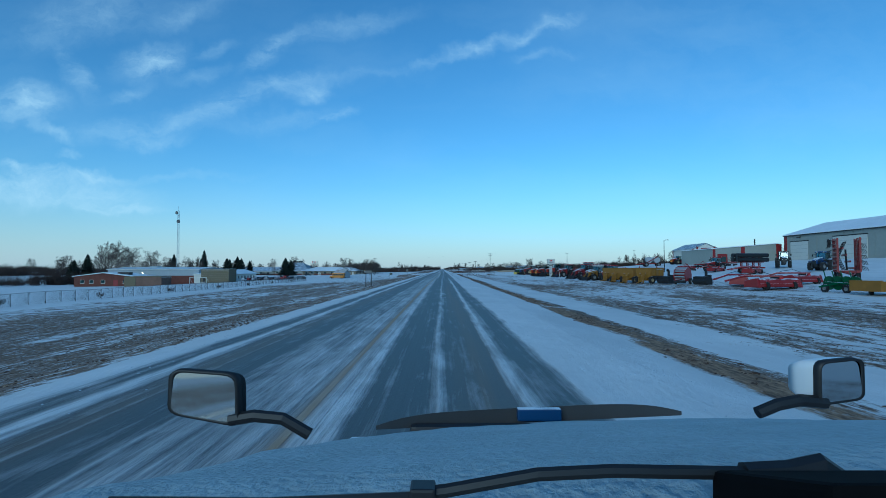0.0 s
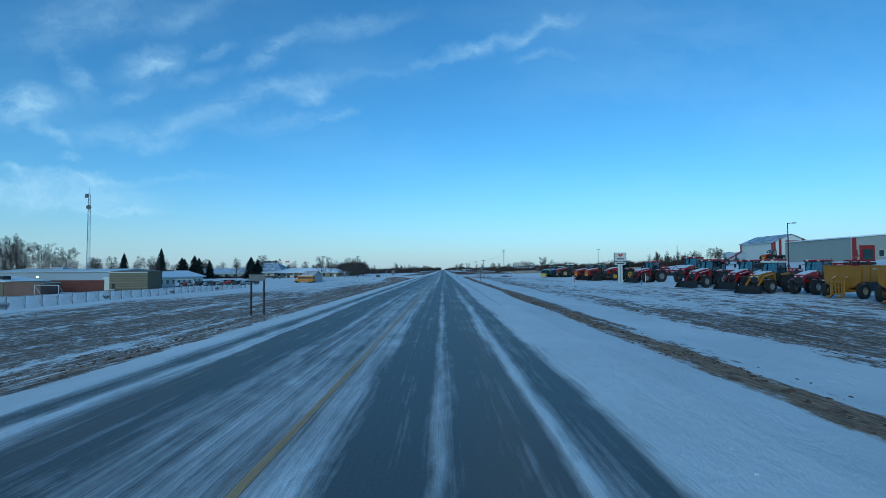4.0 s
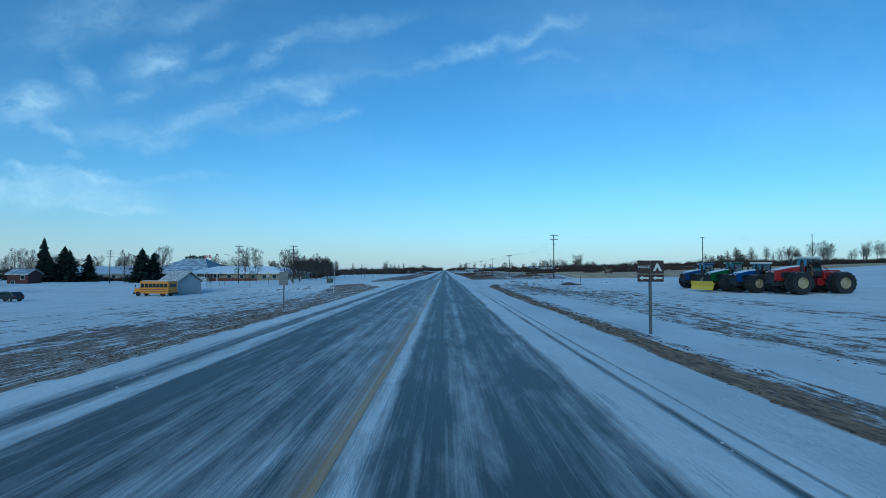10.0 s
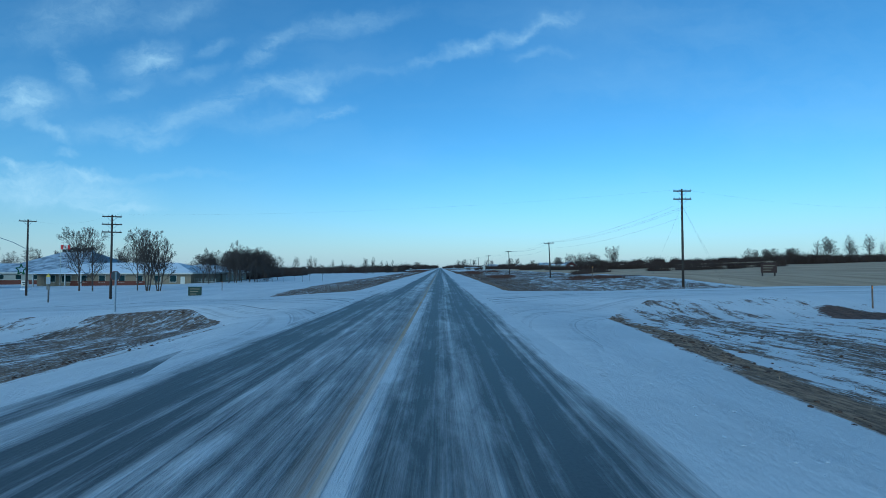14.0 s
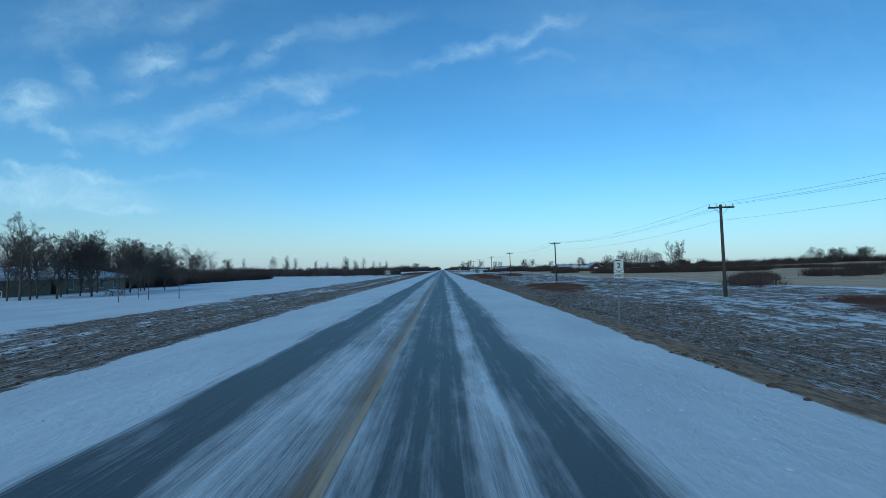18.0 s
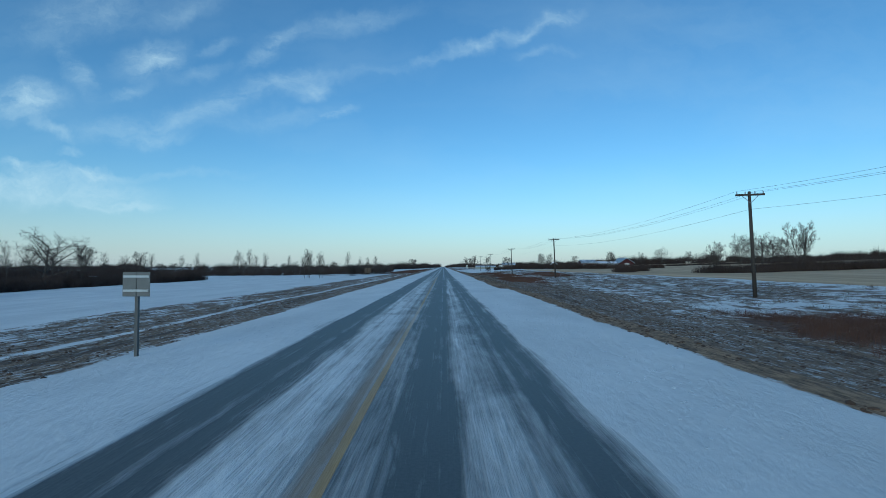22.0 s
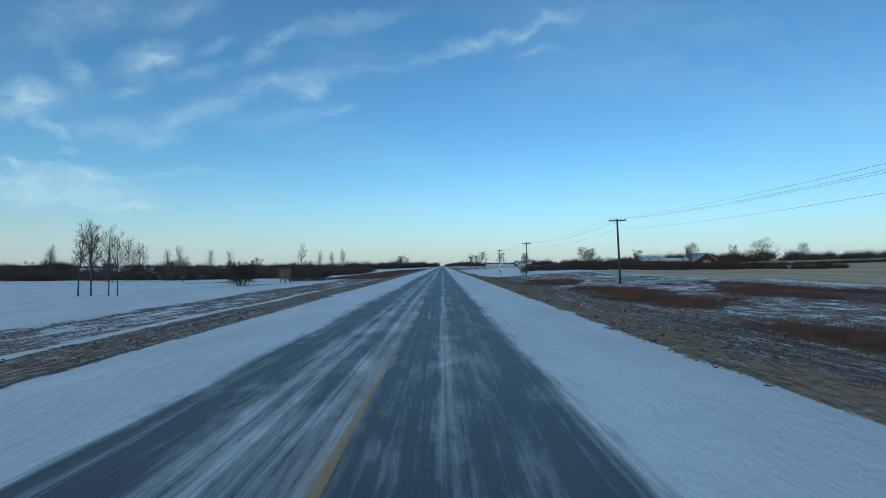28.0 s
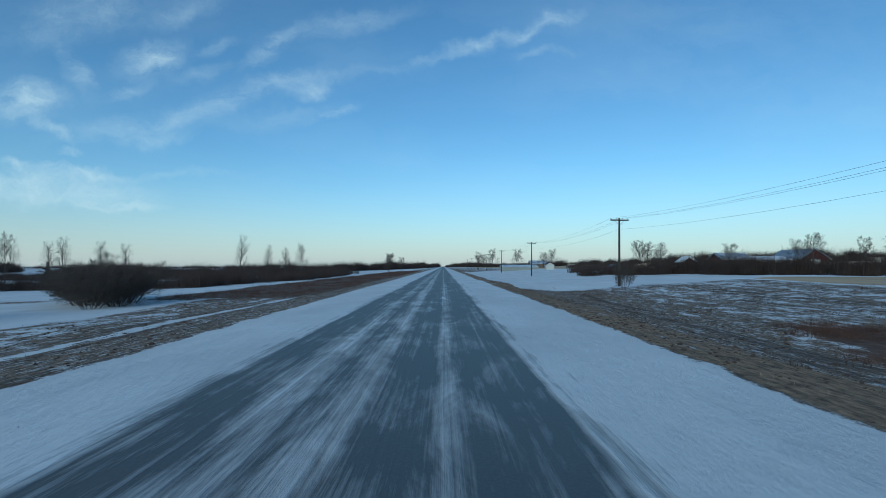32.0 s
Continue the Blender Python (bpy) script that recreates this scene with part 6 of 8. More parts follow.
def hip_roof(ob, w, d, h, rh, run, over, front, end):
    """Four slopes over the eaves, the ridge along x shortened by run at both ends; front and back in one covering, the ends in another."""
    W_, D_ = w + over, d + over
    k = rh / d
    ze = h - over * k
    for nm, m_, q in (("roof_slope", front, [(-W_, -D_, ze), (W_, -D_, ze), (w - run, 0, h + rh), (-w + run, 0, h + rh)]),
                      ("roof_slope", front, [(W_, D_, ze), (-W_, D_, ze), (-w + run, 0, h + rh), (w - run, 0, h + rh)]),
                      ("hip_end", end, [(W_, -D_, ze), (W_, D_, ze), (w - run, 0, h + rh)]),
                      ("hip_end", end, [(-W_, D_, ze), (-W_, -D_, ze), (-w + run, 0, h + rh)])):
        n = len(q)
        v = q + [(x, y, z + 0.24) for x, y, z in q]
        f = [tuple(range(n))[::-1], tuple(range(n, 2 * n))] + [(i, (i + 1) % n, n + (i + 1) % n, n + i) for i in range(n)]
        pydata(nm, v, f, m_, ob)
    for s in (-1, 1):
        part("fascia", box(-W_, W_, s * D_ - 0.03, s * D_ + 0.03, ze - 0.12, ze + 0.2), "white", ob)
        part("fascia", box(s * W_ - 0.03, s * W_ + 0.03, -D_, D_, ze - 0.12, ze + 0.2), "white", ob)


def seams(ob, axis, side, a, b, z0, z1, step, m):
    """Standing ribs of a sheet-metal wall."""
    n = int((b - a) / step)
    for i in range(n + 1):
        q = a + step * i
        bm = box(side - 0.03, side + 0.03, q - 0.04, q + 0.04, z0, z1) if axis == "x" else box(q - 0.04, q + 0.04, side - 0.03, side + 0.03, z0, z1)
        part("wall_rib", bm, m, ob)


# dealer's workshop: big hall, lower front shop, striped cold store
hall = building("workshop_hall", "large grey steel workshop hall with snowy roof", "workshop", 126.5, 157, 112, 192.5, 4.3, 10.2, 4.6, "y", "siding", "roof_snow", 0.5)
seams(hall, "x", -15.3, -40, 40, 0.3, 10.0, 4.0, "siding")
for yy, w_, hh in ((32.5, 9.0, 7.6), (9.5, 13.5, 8.3), (-14, 13.5, 8.3)):
    dr = part("overhead_door", box(-15.42, -15.26, yy - w_ / 2, yy + w_ / 2, 0, hh), "white", hall, "white overhead door")
    for i in range(1, 6):
        part("door_joint", box(-15.45, -15.41, yy - w_ / 2, yy + w_ / 2, hh * i / 6 - 0.03, hh * i / 6 + 0.03), "siding", dr)
    part("door_frame", box(-15.4, -15.24, yy - w_ / 2 - 0.3, yy + w_ / 2 + 0.3, hh, hh + 0.35), "black", hall)
part("corner_trim", box(-15.5, -14.6, 39.2, 40.45, -0.3, 10.1), "trim_red", hall, "dark red corner band")
part("eave_trim", box(-15.8, -15.6, -40.5, 40.5, 9.75, 10.05), "black", hall)
part("door_lamp", box(-15.6, -15.3, 31.5, 33.5, 9.0, 9.3), "black", hall)
shop = building("dealer_shop", "low grey steel shop with red entrance bands", "workshop", 102, 127, 197, 222, 3.9, 5.9, 2.0, "y", "siding", "roof_snow", 0.4, shed=True)
for xx, w_ in ((-12.2, 1.0), (-1.6, 1.4), (11.6, 2.0)):
    part("red_band", box(xx, xx + w_, -12.62, -12.5, 0, 5.8 + (xx + 12.5) * 0.08), "trim_red", shop, "dark red wall band")
part("entrance_frame", box(-10.4, -6.8, -12.75, -12.5, 0, 4.0), "trim_red", shop)
part("entrance_door", box(-9.8, -7.4, -12.85, -12.74, 0, 3.0), "glass", shop)
part("door", box(6.0, 7.6, -12.6, -12.5, 0, 3.4), "white", shop)
window(shop, -5.0, -12.5, 1.2, 1.2, 1.6, ("y", -1))
window(shop, -3.4, -12.5, 1.2, 1.2, 1.6, ("y", -1))
window(shop, -11.4, -12.5, 1.2, 1.0, 1.6, ("y", -1))
part("vent_pipe", rod((11, 0, 7.5), (11, 0, 10.3), 0.25, seg=10), "black", shop)
store = building("striped_store", "white steel store with red striped gable end", "shed", 131, 145.5, 274, 297, 5.6, 7.0, 3.0, "y", "white", "roof_metal", 0.4)
for xx, w_ in ((-7.2, 0.9), (-5.0, 1.0), (4.0, 1.0), (6.3, 0.9)):
    part("red_stripe", box(xx, xx + w_, -11.6, -11.48, -0.2, 6.9 + (1.6 if abs(xx + w_ / 2) < 6 else 0.2)), "trim_red", store)
part("sliding_door", box(-2.4, 2.6, -11.66, -11.5, 0, 7.6), "trim_red", store, "red sliding door")
part("corner_trim", box(-7.32, -7.2, -11.4, -10.4, -0.2, 6.9), "trim_red", store)
part("corner_trim", box(-7.32, -7.2, 10.4, 11.4, -0.2, 6.9), "trim_red", store)


def yard_lamp(x, y, top):
    z = ground_z(x, y)
    ob = thing("yard_lamp", "tall black lamp post with one arm", "lamp post", pose(x, y, z))
    part("post", rod((0, 0, -0.2), (0, 0, top - z), 0.16, 0.09, 10), "black", ob)
    part("arm", rod((0, 0, top - z - 0.1), (1.2, -0.4, top - z), 0.06, seg=6), "black", ob)
    part("lamp_head", box(0.8, 1.6, -0.65, -0.2, top - z - 0.12, top - z + 0.08, bev=0.04), "black", ob)
    return ob


yard_lamp(80, 187, 12.6)

# school by the start of the road
brick = building("brick_school_wing", "low red-brick school wing with white eaves", "school", -158, -133, 229, 246, -5.6, 4.6, 1.5, "y", "brick", "roof_snow", 0.6)
part("door", box(4.5, 6.5, -8.6, -8.5, 0, 3.0), "trim_red", brick)
for xx in (-9, -5, 0, 9.5):
    window(brick, xx, -8.5, 1.6, 1.6, 1.4, ("y", -1))
part("roof_unit", box(4, 9, -5, -2, 5.0, 6.4, bev=0.1), "black", brick, "dark rooftop ventilation unit")
# dark brown walls, with tan sheets on one end and part of the front
annex = building("tan_annex", "small tan block annex beside the brick wing", "school", -131.5, -116, 221, 229, -4.8, 3.6, 0.3, "y", "brick_dark", "block_tan", 0.1)
part("tan_end_wall", box(-7.8, -7.7, -4.05, 4.05, -0.3, 3.7), "block_tan", annex)
part("tan_front", box(-7.8, -3.0, -4.1, -4.0, -0.3, 3.6), "block_tan", annex)
gym = building("gymnasium", "grey gymnasium block with snowy low roof", "school", -160, -116, 255, 285, -5.2, 7.2, 0.9, "x", "siding_blue", "roof_metal", 0.5, skirt="brick")
part("brick_band", box(-22.06, 22.06, -15.08, -14.9, 0, 4.2), "brick", gym)
part("wall_lamp", box(-5.4, -4.8, -15.3, -15.02, 5.2, 5.6, bev=0.05), "lit", gym, "lit yellow wall lamp")
part("roof_unit", box(-8, -4, -4, 0, 7.8, 8.9, bev=0.08), "siding_blue", gym)
link = building("school_link", "white link block with lamp over the door", "school", -116, -104, 250, 262, -4.3, 4.0, 0.3, "x", "white", "roof_snow", 0.4)
part("door", box(-3, -1, -6.15, -6.0, 0, 2.6), "black", link)
part("wall_lamp", box(-0.5, 0.1, -6.25, -6.0, 3.1, 3.5, bev=0.05), "lit", link, "lit yellow wall lamp")
block = building("tan_block", "square tan block building with flat roof", "school", -108.6, -96, 241, 250, -4.1, 5.9, 0.25, "x", "block_tan", "block_tan", 0.1)
for i in range(1, 7):
    part("block_course", box(-6.33, 6.33, -4.53, -4.49, i * 0.85 - 0.015, i * 0.85 + 0.015), "concrete", block)
part("door", box(-5.4, -4.4, -4.6, -4.48, 0, 2.2), "black", block)
for i in range(3):
    part("step", box(-5.8 - 0.3 * i, -4.1, -5.0 - 0.3 * i, -4.5, -0.1, 0.5 - 0.17 * i), "concrete", block)
white = building("white_school_wing", "long low white school wing with snowy roof", "school", -117, -104, 262, 299, -3.9, 3.8, 1.9, "y", "white", "roof_snow", 0.9)
for i in range(8):
    window(white, 6.5, -16 + i * 4.4, 1.2, 1.8, 1.4, ("x", 1))
part("roof_vent", rod((2, -8, 5.4), (2, -8, 6.5), 0.3, seg=10), "black", white)
part("wall_lamp", box(6.5, 6.75, -17.8, -17.3, 2.9, 3.2), "lit", white, "lit yellow wall lamp")
red_h = building("red_house", "small dark red house with snowy roof", "house", -145, -138, 352, 358, -4.4, 5.2, 1.4, "x", "barn_red", "roof_metal", 0.5)
window(red_h, -1.6, -3, 1.4, 1.3, 1.3, ("y", -1))
window(red_h, 1.8, -3, 3.2, 1.3, 1.3, ("y", -1))

# care home beyond the side road
hallb = building("community_hall", "tall white hall with long snowy lean roof", "hall", -128, -101, 404, 438, -2.6, 3.6, 6.2, "x", "siding", "roof_metal", 0.8, hip=9.0, hip_end="steel_roof")
for i in range(6):
    part("roof_fan", box(-4.6 + i * 1.6, -3.5 + i * 1.6, -0.9, 0.7, 9.9, 10.9 + 0.25 * (i % 3), bev=0.08), "black", hallb, "dark rooftop fan")
part("ridge_wall", box(-4.8, 4.8, -0.6, 0.6, 9.2, 10.4), "white", hallb)
part("brick_band", box(-13.58, 13.58, -17.1, -16.9, -0.2, 1.3), "brick", hallb)
for i in range(5):
    window(hallb, -10.5 + i * 5.0, -17.0, 1.5, 1.6, 1.3, ("y", -1))
lowb = building("low_hall_wing", "low hall wing with snowy roof", "hall", -170, -128.5, 408, 436, -2.8, 3.2, 3.0, "x", "siding", "roof_metal", 0.8)
for i in range(7):
    window(lowb, -17.5 + i * 5.6, -14.0, 1.3, 1.6, 1.2, ("y", -1))
part("brick_band", box(-20.8, 20.8, -14.1, -13.9, -0.2, 1.1), "brick", lowb)
porch = building("care_home", "long low tan care home with snowy hipped roof", "care home", -101, -62, 386, 404, -2.3, 3.3, 2.4, "x", "siding_tan", "roof_snow", 1.0, hip=8.0, hip_end="roof_metal")
for i, xx in enumerate((-16, -12, -8, -3, 2, 6.5, 11, 15)):
    window(porch, xx, -9.0, 1.0, 2.2 if i < 3 else 1.5, 1.6, ("y", -1))
part("brick_band", box(-11, 8, -9.12, -8.9, -0.2, 1.2), "brick", porch)
for xx in (-19, -15, -11, -7):
    part("porch_post", box(xx - 0.12, xx + 0.12, -11.1, -10.86, -0.2, 3.0), "white", porch)
part("porch_roof", extr([(-8.9, 3.5), (-11.4, 3.0), (-11.4, 3.2), (-8.9, 3.75)], 0, -20, -6), "roof_snow", porch)
part("door", box(16.9, 18.0, -9.1, -8.98, 0, 2.3), "white", porch)
wing = building("care_home_wing", "low tan wing with hipped snowy roof", "care home", -80, -62, 405.2, 424, -2.2, 3.2, 2.2, "y", "siding_tan", "roof_snow", 1.0, hip=8.0, hip_end="roof_metal")
for yy in (-6, -2, 2, 6):
    window(wing, 9.0, yy, 1.1, 0.9, 1.5, ("x", 1))
rail = thing("porch_railing", "white railing beside the care home door", "railing", pose(-62, 388, ground_z(-62, 388)))
for i in range(7):
    part("baluster", box(i * 0.9 - 0.04, i * 0.9 + 0.04, -0.04, 0.04, 0, 1.1), "white", rail)
for z in (0.35, 1.05):
    part("rail", box(0, 5.4, -0.04, 0.04, z, z + 0.08), "white", rail)


def flag(x, y, z):
    ob = thing("flag", "red and white flag on a pole above the hall", "flag", pose(x, y, z))
    part("flagpole", rod((0, 0, -9), (0, 0, 1.8), 0.06, seg=6), "white", ob)
    part("red_band", box(0.05, 0.65, -0.01, 0.01, 0.6, 1.7), "lamp_red", ob)
    part("white_band", box(0.65, 1.75, -0.012, 0.012, 0.6, 1.7), "white", ob)
    part("red_leaf", extr([(1.0, 1.15), (1.2, 0.85), (1.4, 1.15), (1.2, 1.5)], 1, -0.02, 0.02), "lamp_red", ob)
    part("red_band", box(1.75, 2.35, -0.01, 0.01, 0.6, 1.7), "lamp_red", ob)


flag(-93, 383, 6.2)
hut = building("garden_hut", "small pale blue hut with brown shingle roof", "shed", -56.2, -48.6, 281.0, 285.6, -2.55, 2.6, 1.7, "x", "siding_blue", "shingle", 0.3, turn=-38)
window(hut, -1.5, -2.3, 1.1, 0.8, 0.8, ("y", -1))
for s in (-1, 1):
    part("gable_board", extr([(0, 4.35), (s * 2.65, 2.35), (s * 2.65, 2.55), (0, 4.6)], 0, 4.1, 4.18), "white", hut)


def school_bus(x, y, turn, k):
    ob = thing("school_bus", "yellow school bus with black window band", "bus", place(x, y, turn, k))
    part("body", box(-2.9, 3.6, -1.2, 1.2, 0.55, 2.95, bev=0.16), "bus_yellow", ob)
    part("hood", extr([(3.5, 0.6), (5.0, 0.6), (5.1, 1.3), (4.9, 1.55), (3.5, 1.7)], 1, -1.0, 1.0, 0.07), "bus_yellow", ob)
    part("bumper", box(5.05, 5.2, -1.15, 1.15, 0.45, 0.75), "black", ob)
    part("bumper", box(-3.1, -2.88, -1.15, 1.15, 0.45, 0.75), "black", ob)
    for s in (-1, 1):
        for i in range(7):
            part("window", box(-2.7 + i * 0.88, -1.95 + i * 0.88, s * 1.2 - 0.015, s * 1.2 + 0.015, 1.75, 2.45), "glass", ob)
        for z in (0.95, 1.3, 1.62):
            part("rub_rail", box(-2.8, 3.5, s * 1.21 - 0.02, s * 1.21 + 0.02, z, z + 0.07), "black", ob)
        for cx in (-1.5, 4.1):
            wheel(ob, cx, s * 1.0, 0.48, 0.3, "black", 8)
        lights(ob, [(-2.92, s * 0.9, 2.55), (-2.92, s * 0.9, 1.2)], "lamp_red", 0.12, "tail_lamp")
        part("side_mirror", box(4.5, 4.6, s * 1.3 - 0.1, s * 1.3 + 0.1, 1.7, 2.1), "black", ob)
    part("windscreen", box(3.58, 3.63, -1.0, 1.0, 1.75, 2.6), "glass", ob)
    part("rear_window", box(-2.93, -2.88, -0.8, 0.8, 1.8, 2.4), "glass", ob)
    part("roof_snow", box(-2.7, 3.4, -1.0, 1.0, 2.93, 3.0, bev=0.03), "snow", ob)
    return ob


school_bus(-52.2, 275.2, 166, 0.98)


def car(x, y, turn, body, label, truck=False):
    ob = thing("parked_pickup" if truck else "parked_car", label, "pickup" if truck else "car", place(x, y, turn, 1.0 if not truck else 1.08), "vehicles in the school car park")
    if truck:
        prof = [(-2.6, 0.45), (2.5, 0.45), (2.6, 0.85), (2.45, 1.1), (1.2, 1.18), (0.7, 1.75), (-0.7, 1.78), (-0.95, 1.15), (-2.6, 1.12)]
        gl = [(1.05, 1.2), (0.64, 1.68), (-0.66, 1.7), (-0.84, 1.2)]
    else:
        prof = [(-2.2, 0.4), (2.15, 0.4), (2.25, 0.75), (2.0, 0.95), (1.1, 1.05), (0.45, 1.55), (-1.5, 1.58), (-2.15, 1.05), (-2.25, 0.8)]
        gl = [(0.95, 1.07), (0.4, 1.48), (-1.4, 1.5), (-1.9, 1.07)]
    part("body", extr(prof, 1, -0.88, 0.88, 0.06), body, ob)
    for s in (-1, 1):
        part("side_window", extr(gl, 1, s * 0.885 - 0.01, s * 0.885 + 0.01), "glass", ob)
        for cx in (-1.4, 1.4):
            wheel(ob, cx, s * 0.8, 0.36, 0.24, "steel", 8)
    part("windscreen", extr([(1.1, 1.08), (0.5, 1.56), (0.48, 1.6), (1.14, 1.1)] if not truck else [(1.2, 1.2), (0.72, 1.72), (0.7, 1.77), (1.24, 1.22)], 1, -0.75, 0.75), "glass", ob)
    lights(ob, [(2.24, -0.6, 0.78), (2.24, 0.6, 0.78)] if not truck else [(2.58, -0.65, 0.9), (2.58, 0.65, 0.9)], "white", 0.14)
    lights(ob, [(-2.24, -0.65, 0.85), (-2.24, 0.65, 0.85)] if not truck else [(-2.6, -0.75, 0.9), (-2.6, 0.75, 0.9)], "lamp_red", 0.1, "tail_lamp")
    return ob


for i, (b, tr, lb) in enumerate((("car_white", 0, "white car dusted with snow"), ("car_red", 0, "dark red car dusted with snow"), ("car_silver", 1, "grey pickup dusted with snow"), ("car_dark", 1, "black pickup dusted with snow"),
                                 ("car_silver", 0, "silver car dusted with snow"), ("car_dark", 0, "black car dusted with snow"), ("car_silver", 1, "grey pickup dusted with snow"), ("car_red", 1, "red pickup dusted with snow"), ("car_dark", 0, "black car dusted with snow"), ("car_silver", 0, "silver car dusted with snow"))):
    car(-99 + i * 3.5, 270 - i * 1.95, 62, "%s" % b, lb, bool(tr))
car(-97, 277, 62, "car_red", "dark red car dusted with snow")
car(-90, 273.5, 62, "car_dark", "black pickup dusted with snow", True)
car(-82, 268.8, 62, "car_silver", "silver car dusted with snow")
car(-86.5, 346, 10, "car_dark", "dark car parked by the care home")
car(-68, 259.5, 170, "car_dark", "low dark car apart from the parked row")

# ---------------------------------------------------------------- signs and small street things
def words(text, size, parent, x, z, y, material="black", nm="lettering"):
    cu = bpy.data.curves.new(nm, "FONT")
    cu.body, cu.size, cu.align_x, cu.align_y, cu.extrude = text, size, "CENTER", "CENTER", 0.006
    cu.offset = size * 0.02
    cu.materials.append(M[material])
    o = new(nm, cu)
    o.parent = parent
    o.matrix_basis = pose(x, y, z, 90, 0, 0)
    return o


def post_sign(name, label, x, y, top, w, h, posts=1, face="sign_back", turn=0.0, r=0.045, mats="post_grey"):
    z = ground_z(x, y)
    ob = thing(name, label, "road sign", pose(x, y, z, 0, 0, turn))
    ht = top - z
    for k in range(posts):
        px = 0 if posts == 1 else (-w * 0.38 + w * 0.76 * k)
        part("post", box(px - r, px + r, -r, r, -0.2, ht - 0.04, bev=0.008), mats, ob)
    pl = part("plate", box(-w / 2, w / 2, -r - 0.02, -r - 0.004, ht - h, ht, bev=0.006), face, ob)
    return ob, pl, ht


# brown service sign: police, camping tent, two arrows
ob, pl, ht = post_sign("service_sign", "brown roadside sign for police and camping", 10.8, 200.0, 2.75, 0.02, 0.02, r=0.055)
for sx, kind in ((-0.31, "word"), (0.31, "tent")):
    p1 = part("plate", box(sx - 0.29, sx + 0.29, -0.085, -0.06, ht - 0.6, ht, bev=0.01), "sign_brown", ob)
    p2 = part("plate", box(sx - 0.29, sx + 0.29, -0.085, -0.06, ht - 0.97, ht - 0.64, bev=0.01), "sign_brown", ob)
    part("arrow", extr([(sx - 0.22, ht - 0.8), (sx - 0.06, ht - 0.9), (sx - 0.06, ht - 0.84), (sx + 0.22, ht - 0.84), (sx + 0.22, ht - 0.76), (sx - 0.06, ht - 0.76), (sx - 0.06, ht - 0.7)], 1, -0.092, -0.084), "white", p2)
    if kind == "tent":
        part("tent_symbol", extr([(sx - 0.2, ht - 0.48), (sx - 0.03, ht - 0.12), (sx, ht - 0.18), (sx + 0.03, ht - 0.12), (sx + 0.2, ht - 0.48), (sx + 0.09, ht - 0.48), (sx, ht - 0.3), (sx - 0.09, ht - 0.48)], 1, -0.092, -0.084), "white", p1)
    else:
        words("POLICE", 0.16, p1, sx, ht - 0.3, -0.09, "white")
# dealer's pylon
z = ground_z(36.8, 172.5)
py = thing("dealer_sign", "white dealer sign on a pylon with a red chevron", "sign", pose(36.8, 172.5, z))
for s in (-1, 1):
    part("pylon_post", box(s * 0.28 - 0.14, s * 0.28 + 0.14, -0.14, 0.14, -0.2, 4.4, bev=0.02), "white", py)
part("pylon_infill", box(-0.14, 0.14, -0.05, 0.05, 0.3, 4.0), "galv", py)
pn = part("sign_box", box(-1.15, 1.15, -0.22, 0.22, 4.3, 5.95, bev=0.04), "white", py)
part("sign_frame", box(-1.2, 1.2, -0.17, 0.17, 4.24, 6.0), "black", pn)
part("logo_shape", extr([(-0.5, 5.75), (-0.2, 5.75), (0, 5.45), (0.2, 5.75), (0.5, 5.75), (0.5, 5.6), (0.2, 5.3), (0, 5.1), (-0.2, 5.3), (-0.5, 5.6)], 1, -0.235, -0.222), "lamp_red", pn)
part("name_bar", box(-0.7, 0.7, -0.235, -0.222, 4.65, 4.85), "black", pn)
pn = part("lower_panel", box(-1.05, 1.05, -0.2, 0.2, 3.6, 4.08, bev=0.03), "white", py)
part("name_bar", box(-0.8, 0.8, -0.212, -0.2, 3.75, 3.92), "black", pn)
# route and speed signs
ob, pl, ht = post_sign("route_sign", "white route sign with the number two and west", 8.72, 340.4, 2.76, 0.42, 0.58, face="white", mats="sign_back", r=0.035)
words("2", 0.3, pl, 0, ht - 0.3, -0.058)
part("top_bar", box(-0.15, 0.08, -0.062, -0.054, ht - 0.1, ht - 0.06), "black", pl)
for q in (-1, 1):
    part("shield_edge", extr([(0, ht - 0.56), (q * 0.19, ht - 0.46), (q * 0.19, ht - 0.435), (0, ht - 0.53)], 1, -0.062, -0.054), "black", pl)
    part("shield_side", box(q * 0.19 - 0.008, q * 0.19 + 0.008, -0.062, -0.054, ht - 0.45, ht - 0.04), "black", pl)
p2 = part("plate", box(-0.19, 0.19, -0.055, -0.039, ht - 0.82, ht - 0.6, bev=0.006), "white", ob)
words("WEST", 0.135, p2, 0, ht - 0.71, -0.058)
ob, pl, ht = post_sign("speed_sign", "white speed limit sign on a post", 9.0, 554.2, 2.72, 0.56, 0.95, face="white", mats="sign_back")
words("MAXIMUM", 0.1, pl, 0, ht - 0.17, -0.068)
words("100", 0.42, pl, 0, ht - 0.58, -0.07).scale = (0.72, 1.15, 1)
